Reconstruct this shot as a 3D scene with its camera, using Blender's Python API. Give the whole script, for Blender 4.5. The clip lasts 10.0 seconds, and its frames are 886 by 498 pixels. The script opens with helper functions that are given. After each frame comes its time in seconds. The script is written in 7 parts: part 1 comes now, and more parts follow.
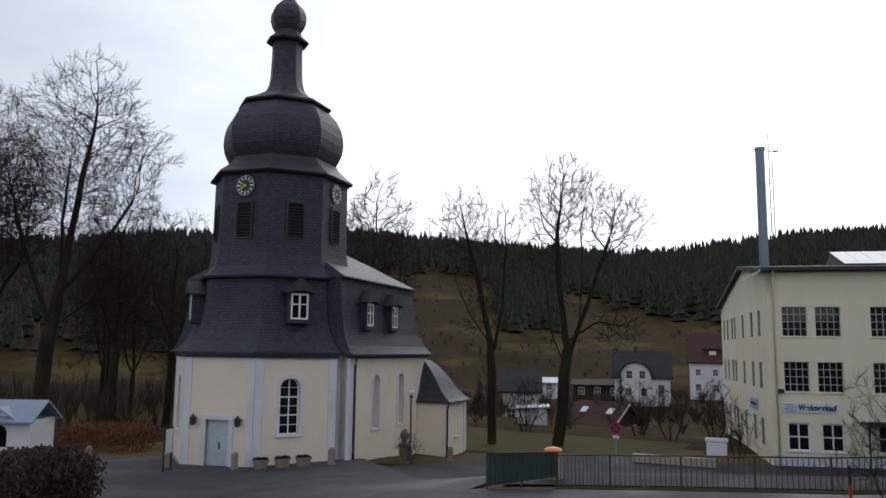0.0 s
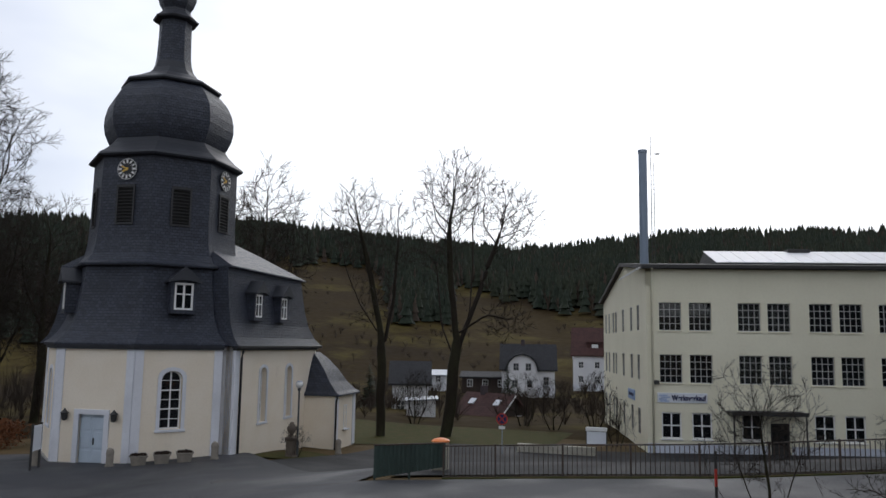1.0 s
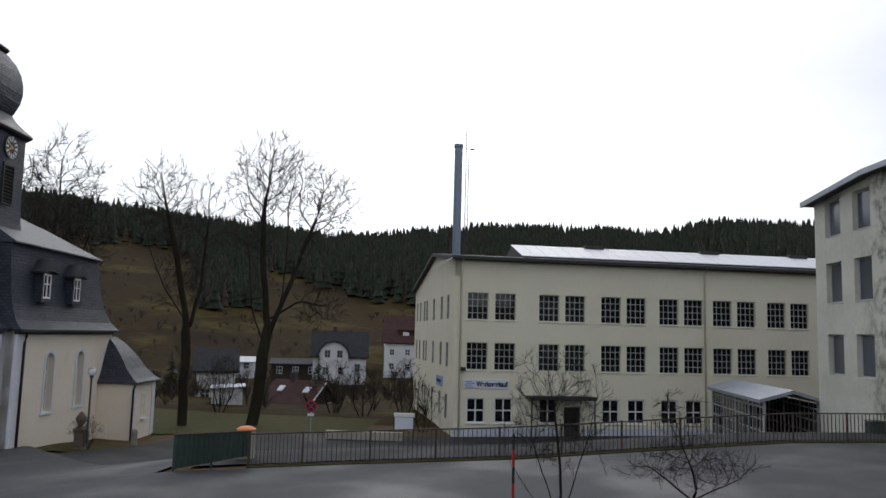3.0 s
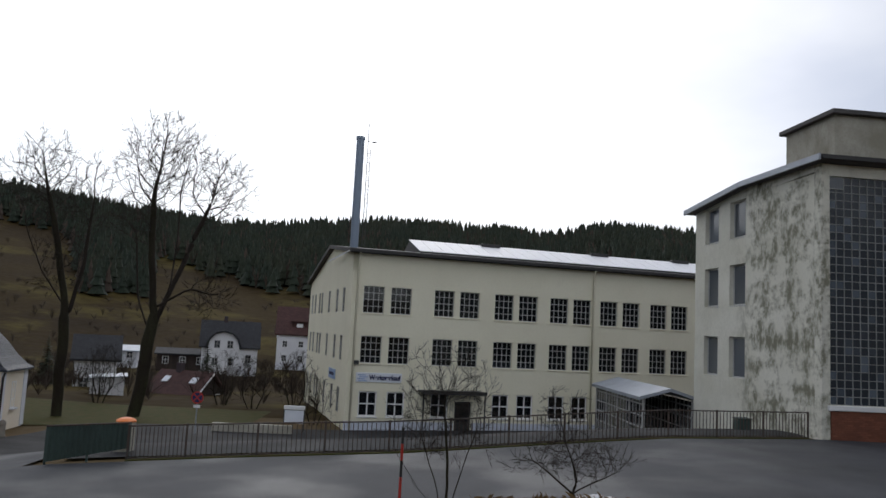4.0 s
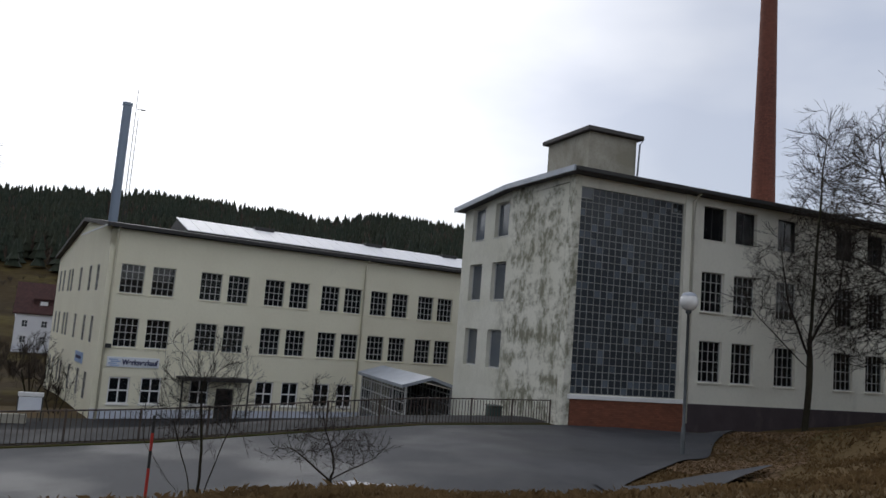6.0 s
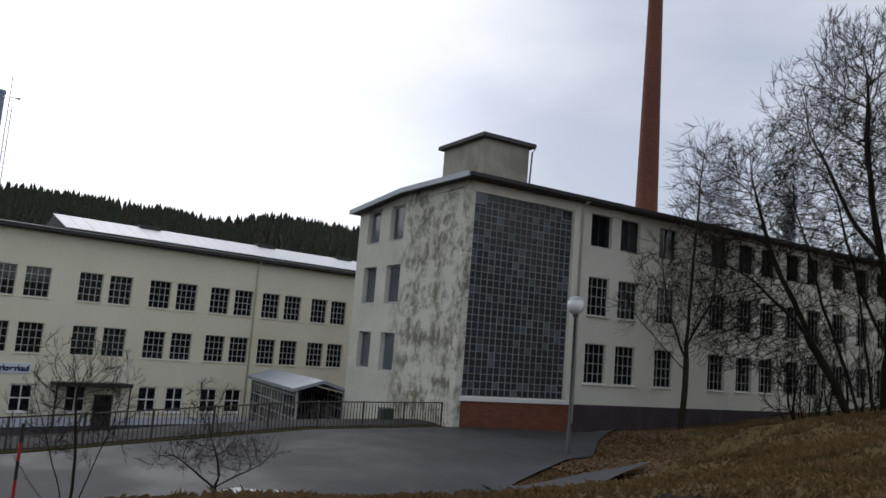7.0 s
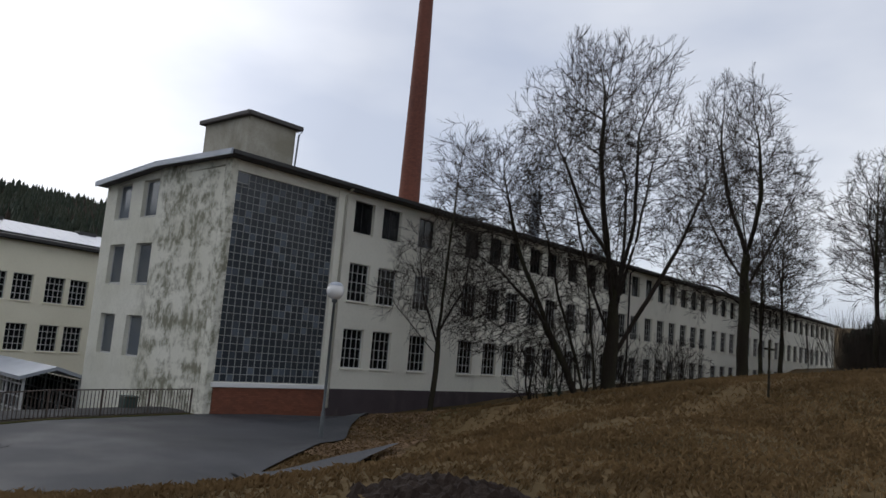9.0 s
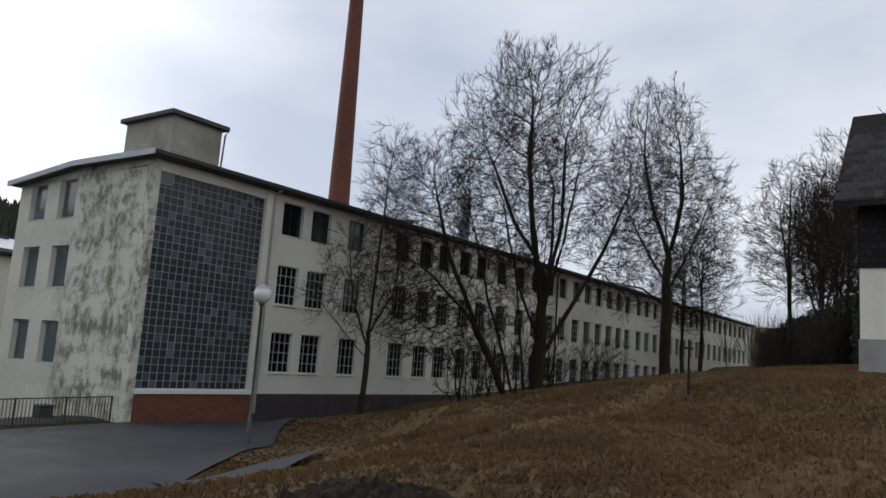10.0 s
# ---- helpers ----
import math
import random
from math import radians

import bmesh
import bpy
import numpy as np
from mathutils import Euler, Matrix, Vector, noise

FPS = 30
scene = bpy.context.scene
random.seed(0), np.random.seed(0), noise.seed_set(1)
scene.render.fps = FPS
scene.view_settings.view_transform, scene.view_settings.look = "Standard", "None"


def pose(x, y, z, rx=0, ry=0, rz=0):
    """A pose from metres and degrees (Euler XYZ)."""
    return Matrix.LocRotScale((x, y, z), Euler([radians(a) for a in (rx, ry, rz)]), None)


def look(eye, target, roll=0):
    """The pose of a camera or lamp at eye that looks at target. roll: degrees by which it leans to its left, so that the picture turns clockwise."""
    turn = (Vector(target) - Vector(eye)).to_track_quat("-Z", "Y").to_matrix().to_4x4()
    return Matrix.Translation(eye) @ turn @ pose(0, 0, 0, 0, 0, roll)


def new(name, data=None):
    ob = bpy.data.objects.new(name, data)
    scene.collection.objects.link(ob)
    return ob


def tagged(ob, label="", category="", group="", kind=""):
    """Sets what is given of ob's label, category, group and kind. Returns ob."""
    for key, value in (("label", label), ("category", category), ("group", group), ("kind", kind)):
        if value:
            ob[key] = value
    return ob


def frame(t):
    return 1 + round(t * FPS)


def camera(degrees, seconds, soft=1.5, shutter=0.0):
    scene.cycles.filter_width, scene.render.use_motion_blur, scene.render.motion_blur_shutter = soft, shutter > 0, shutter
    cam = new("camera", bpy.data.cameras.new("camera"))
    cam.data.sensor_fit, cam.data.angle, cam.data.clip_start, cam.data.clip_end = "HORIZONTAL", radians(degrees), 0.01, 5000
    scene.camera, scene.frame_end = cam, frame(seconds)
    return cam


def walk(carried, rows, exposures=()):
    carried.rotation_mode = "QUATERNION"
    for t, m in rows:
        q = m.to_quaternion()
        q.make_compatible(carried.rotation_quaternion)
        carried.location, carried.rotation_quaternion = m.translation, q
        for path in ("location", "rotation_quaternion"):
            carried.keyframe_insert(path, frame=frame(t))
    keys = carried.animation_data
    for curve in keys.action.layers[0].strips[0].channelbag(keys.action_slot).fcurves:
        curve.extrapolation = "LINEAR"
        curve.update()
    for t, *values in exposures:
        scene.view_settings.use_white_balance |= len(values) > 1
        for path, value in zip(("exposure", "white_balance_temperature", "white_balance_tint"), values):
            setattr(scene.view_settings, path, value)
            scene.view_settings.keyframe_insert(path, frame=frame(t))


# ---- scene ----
cam = camera(60.0, 10.0)
METRES, EYE, TILT, LEAN, TURN = 8.0, 1.5, 0.0, 0.0, 23.8
PATH = [
    (0, (-0.845, 0.041, 3.304), (-1.774, 1.794, 3.564), 0.7),
    (0.5, (-0.845, 0.022, 3.296), (-1.651, 1.834, 3.551), 0.7),
    (1, (-0.843, 0.059, 3.286), (-1.517, 1.926, 3.531), 0.9),
    (1.5, (-0.847, 0.094, 3.279), (-1.41, 1.999, 3.517), 0.7),
    (2, (-0.863, 0.114, 3.272), (-1.3, 2.051, 3.507), 1.2),
    (2.5, (-0.858, 0.108, 3.271), (-1.176, 2.07, 3.501), 1.2),
    (4, (-0.799, 0.037, 3.277), (-0.745, 2.024, 3.494), 2.9),
    (4.5, (-0.779, 0.066, 3.285), (-0.544, 2.041, 3.504), 3.4),
    (5, (-0.751, 0.075, 3.294), (-0.364, 2.024, 3.517), 3.8),
    (5.5, (-0.727, 0.061, 3.288), (-0.218, 1.983, 3.504), 4.2),
    (7, (-0.665, 0.006, 3.292), (0.207, 1.788, 3.544), 4.5),
    (7.5, (-0.636, -0.03, 3.306), (0.375, 1.678, 3.55), 4.2),
    (8, (-0.618, -0.047, 3.304), (0.524, 1.577, 3.544), 4.5),
    (8.5, (-0.604, -0.044, 3.304), (0.666, 1.481, 3.552), 4.7),
    (9, (-0.592, -0.065, 3.304), (0.777, 1.368, 3.566), 4.7),
    (9.5, (-0.582, -0.086, 3.306), (0.854, 1.28, 3.572), 4.1),
    (10, (-0.578, -0.103, 3.309), (0.913, 1.199, 3.591), 4.0),
]
walk(cam, [(t, look(eye, target, roll)) for t, eye, target, roll in PATH], exposures=[(0.0, 0.2), (4.5, 0.17), (7.5, 0.17), (10.0, 0.28)])

# ---- light ----
world = bpy.data.worlds.new("sky")
scene.world = world
world.use_nodes = True
wn, wl = world.node_tree.nodes, world.node_tree.links
wn.clear()
w_out = wn.new("ShaderNodeOutputWorld")
w_bg = wn.new("ShaderNodeBackground")
w_sky = wn.new("ShaderNodeTexSky")
w_sky.sky_type, w_sky.sun_disc = "NISHITA", False
w_sky.sun_elevation, w_sky.sun_rotation = radians(32), radians(8)
w_dim = wn.new("ShaderNodeMix")
w_dim.data_type, w_dim.blend_type = "RGBA", "MULTIPLY"
w_dim.inputs["Factor"].default_value = 1.0
w_dim.inputs["B"].default_value = (0.12, 0.12, 0.12, 1)
w_co = wn.new("ShaderNodeTexCoord")
w_map = wn.new("ShaderNodeMapping")
w_map.inputs["Scale"].default_value = (1.0, 1.0, 2.6)
w_map.inputs["Location"].default_value = (0.35, 0.1, 0.0)
w_noise = wn.new("ShaderNodeTexNoise")
w_noise.inputs["Scale"].default_value, w_noise.inputs["Detail"].default_value = 1.5, 5.0
w_noise.inputs["Roughness"].default_value = 0.48
w_ramp = wn.new("ShaderNodeValToRGB")
w_ramp.color_ramp.elements[0].position, w_ramp.color_ramp.elements[0].color = 0.36, (0.58, 0.63, 0.76, 1)
w_ramp.color_ramp.elements[1].position, w_ramp.color_ramp.elements[1].color = 0.64, (0.985, 1.0, 1.045, 1)
# brighter veil round the hidden sun, greyer away from it
w_dot = wn.new("ShaderNodeVectorMath")
w_dot.operation = "DOT_PRODUCT"
w_dot.inputs[1].default_value = Vector((-0.22, 0.87, 0.42)).normalized()
w_glow = wn.new("ShaderNodeMapRange")
w_glow.inputs["From Min"].default_value, w_glow.inputs["From Max"].default_value = 0.68, 0.97
w_glow.inputs["To Min"].default_value, w_glow.inputs["To Max"].default_value = 0.70, 1.14
w_mul = wn.new("ShaderNodeMix")
w_mul.data_type, w_mul.blend_type = "RGBA", "MULTIPLY"
w_mul.inputs["Factor"].default_value = 1.0
w_mix = wn.new("ShaderNodeMix")
w_mix.data_type = "RGBA"
w_mix.inputs["Factor"].default_value = 0.86
wl.new(w_co.outputs["Generated"], w_map.inputs["Vector"])
wl.new(w_map.outputs["Vector"], w_noise.inputs["Vector"])
wl.new(w_noise.outputs["Fac"], w_ramp.inputs["Fac"])
wl.new(w_co.outputs["Generated"], w_dot.inputs[0])
wl.new(w_dot.outputs["Value"], w_glow.inputs["Value"])
wl.new(w_ramp.outputs["Color"], w_mul.inputs["A"])
wl.new(w_glow.outputs["Result"], w_mul.inputs["B"])
wl.new(w_sky.outputs["Color"], w_dim.inputs["A"])
wl.new(w_dim.outputs["Result"], w_mix.inputs["A"])
wl.new(w_mul.outputs["Result"], w_mix.inputs["B"])
wl.new(w_mix.outputs["Result"], w_bg.inputs["Color"])
w_bg.inputs["Strength"].default_value = 1.08
wl.new(w_bg.outputs["Background"], w_out.inputs["Surface"])
sun_data = bpy.data.lights.new("sun", "SUN")
sun_data.energy, sun_data.angle, sun_data.color = 0.6, radians(40), (1.0, 0.97, 0.92)
new("sun", sun_data).matrix_world = look((0, 0, 60), (12, -60, 20))

# ---- materials ----


def mat(name, base, rough=0.8, metal=0.0, tint=None, scale=3.0, amount=0.5, fine=40.0, fine_amount=0.25, bump=0.15, bump_scale=60.0, streak=None, joints=None, object_random=0.0, stretch=(1, 1, 1), spec=0.5, wet=0.0, stain_side=None):
    """A surface with blotches at one scale and grain at another. joints: (width, height, gap, depth, tone) of courses in metres."""
    m = bpy.data.materials.new(name)
    m.use_nodes = True
    n, k = m.node_tree.nodes, m.node_tree.links
    b = n["Principled BSDF"]
    b.inputs["Roughness"].default_value, b.inputs["Metallic"].default_value = rough, metal
    b.inputs["Specular IOR Level"].default_value = spec
    co = n.new("ShaderNodeTexCoord")
    mp = n.new("ShaderNodeMapping")
    mp.inputs["Scale"].default_value = stretch
    k.new(co.outputs["Object"], mp.inputs["Vector"])

    def tex(s, d=4.0):
        t = n.new("ShaderNodeTexNoise")
        t.inputs["Scale"].default_value, t.inputs["Detail"].default_value = s, d
        k.new(mp.outputs["Vector"], t.inputs["Vector"])
        return t

    def blend(a, b_col, fac, kind="MIX"):
        x = n.new("ShaderNodeMix")
        x.data_type, x.blend_type = "RGBA", kind
        for sock, v in (("A", a), ("B", b_col), ("Factor", fac)):
            if isinstance(v, (tuple, list)):
                x.inputs[sock].default_value = (*v, 1)
            elif isinstance(v, float):
                x.inputs[sock].default_value = v
            else:
                k.new(v, x.inputs[sock])
        return x.outputs["Result"]

    def ramp(src, lo, hi, a=0.0, c=1.0):
        r = n.new("ShaderNodeMapRange")
        r.inputs["From Min"].default_value, r.inputs["From Max"].default_value = lo, hi
        r.inputs["To Min"].default_value, r.inputs["To Max"].default_value = a, c
        k.new(src, r.inputs["Value"])
        return r.outputs["Result"]

    tint = tint or tuple(c * 0.6 for c in base)
    big = tex(scale)
    col = blend(base, tint, ramp(big.outputs["Fac"], 0.4, 0.68, 0.0, amount))
    small = tex(fine, 3.0)
    col = blend(col, tuple(c * 0.55 for c in base), ramp(small.outputs["Fac"], 0.45, 0.75, 0.0, fine_amount))
    height = tex(bump_scale, 2.0).outputs["Fac"]
    if streak:
        s_col, s_scale, lo, hi, s_amt = streak[:5]
        mp2 = n.new("ShaderNodeMapping")
        mp2.inputs["Scale"].default_value = (1, 1, streak[5] if len(streak) > 5 else 0.42)
        k.new(co.outputs["Object"], mp2.inputs["Vector"])
        st = n.new("ShaderNodeTexNoise")
        st.inputs["Scale"].default_value, st.inputs["Detail"].default_value, st.inputs["Roughness"].default_value = s_scale, 8.0, 0.68
        k.new(mp2.outputs["Vector"], st.inputs["Vector"])
        fac = ramp(st.outputs["Fac"], lo, hi, 0.0, s_amt)
        if stain_side:
            sep = n.new("ShaderNodeSeparateXYZ")
            k.new(co.outputs["Object"], sep.inputs[0])
            mul = n.new("ShaderNodeMath")
            mul.operation = "MULTIPLY"
            k.new(fac, mul.inputs[0])
            k.new(ramp(sep.outputs["X"], *stain_side), mul.inputs[1])
            worn = n.new("ShaderNodeMath")
            worn.operation = "MULTIPLY"
            mp3 = n.new("ShaderNodeMapping")
            mp3.inputs["Scale"].default_value = (2.6, 2.6, 1.5)
            k.new(co.outputs["Object"], mp3.inputs["Vector"])
            flake = n.new("ShaderNodeTexNoise")
            flake.inputs["Scale"].default_value, flake.inputs["Detail"].default_value, flake.inputs["Roughness"].default_value = 1.0, 7.0, 0.65
            k.new(mp3.outputs["Vector"], flake.inputs["Vector"])
            k.new(mul.outputs[0], worn.inputs[0])
            k.new(ramp(flake.outputs["Fac"], 0.40, 0.56, 0.12, 1.0), worn.inputs[1])
            fac = worn.outputs[0]
        col = blend(col, s_col, fac)
    if joints:
        jw, jh, jg, jd, jt = joints
        br = n.new("ShaderNodeTexBrick")
        br.inputs["Scale"].default_value = 1.0
        br.inputs["Brick Width"].default_value, br.inputs["Row Height"].default_value = jw, jh
        br.inputs["Mortar Size"].default_value, br.inputs["Mortar Smooth"].default_value = jg, 0.3
        br.inputs["Color1"].default_value, br.inputs["Color2"].default_value = (0.72, 0.72, 0.72, 1), (1.12, 1.12, 1.12, 1)
        br.inputs["Mortar"].default_value = (jt, jt, jt, 1)
        k.new(co.outputs["UV"], br.inputs["Vector"])
        col = blend(col, br.outputs["Color"], 1.0, "MULTIPLY")
        mix = n.new("ShaderNodeMath")
        mix.operation = "MULTIPLY_ADD"
        mix.inputs[1].default_value = -jd
        k.new(br.outputs["Fac"], mix.inputs[0])
        k.new(height, mix.inputs[2])
        height = mix.outputs[0]
    if object_random:
        oi = n.new("ShaderNodeObjectInfo")
        r = n.new("ShaderNodeMapRange")
        r.inputs["To Min"].default_value, r.inputs["To Max"].default_value = 1 - object_random, 1 + object_random
        k.new(oi.outputs["Random"], r.inputs["Value"])
        col = blend(col, r.outputs["Result"], 1.0, "MULTIPLY")
    bp = n.new("ShaderNodeBump")
    bp.inputs["Strength"].default_value, bp.inputs["Distance"].default_value = bump, 0.02
    k.new(height, bp.inputs["Height"])
    k.new(bp.outputs["Normal"], b.inputs["Normal"])
    k.new(col, b.inputs["Base Color"])
    if wet:
        k.new(ramp(tex(scale * 1.3).outputs["Fac"], 0.42, 0.62, rough, rough - wet), b.inputs["Roughness"])
    else:
        k.new(ramp(small.outputs["Fac"], 0.3, 0.7, max(rough - 0.1, 0.03), min(rough + 0.1, 1.0)), b.inputs["Roughness"])
    return m


def glass(name, tone, rough=0.03, clear=0.6, rand=0.0, island=False):
    """Window glass: a Fresnel gloss over a tinted see-through body."""
    m = bpy.data.materials.new(name)
    m.use_nodes = True
    n, k = m.node_tree.nodes, m.node_tree.links
    n.clear()
    out, tr, gl, df = n.new("ShaderNodeOutputMaterial"), n.new("ShaderNodeBsdfTransparent"), n.new("ShaderNodeBsdfGlossy"), n.new("ShaderNodeBsdfDiffuse")
    body, top, fr = n.new("ShaderNodeMixShader"), n.new("ShaderNodeMixShader"), n.new("ShaderNodeFresnel")
    fr.inputs["IOR"].default_value = 1.5
    tr.inputs["Color"].default_value = (0.8, 0.85, 0.88, 1)
    gl.inputs["Roughness"].default_value = rough
    df.inputs["Color"].default_value = (*tone, 1)
    body.inputs[0].default_value = 1 - clear
    k.new(tr.outputs[0], body.inputs[1])
    k.new(df.outputs[0], body.inputs[2])
    if rand:
        oi, r = n.new("ShaderNodeNewGeometry" if island else "ShaderNodeObjectInfo"), n.new("ShaderNodeValToRGB")
        r.color_ramp.elements[0].position, r.color_ramp.elements[0].color = 0.75, (*tone, 1)
        r.color_ramp.elements[1].position, r.color_ramp.elements[1].color = 1.0, (*(min(1, c * (1 + rand)) for c in tone), 1)
        k.new(oi.outputs["Random Per Island" if island else "Random"], r.inputs["Fac"])
        k.new(r.outputs["Color"], df.inputs["Color"])
    k.new(fr.outputs[0], top.inputs[0])
    k.new(body.outputs[0], top.inputs[1])
    k.new(gl.outputs[0], top.inputs[2])
    k.new(top.outputs[0], out.inputs[0])
    return m


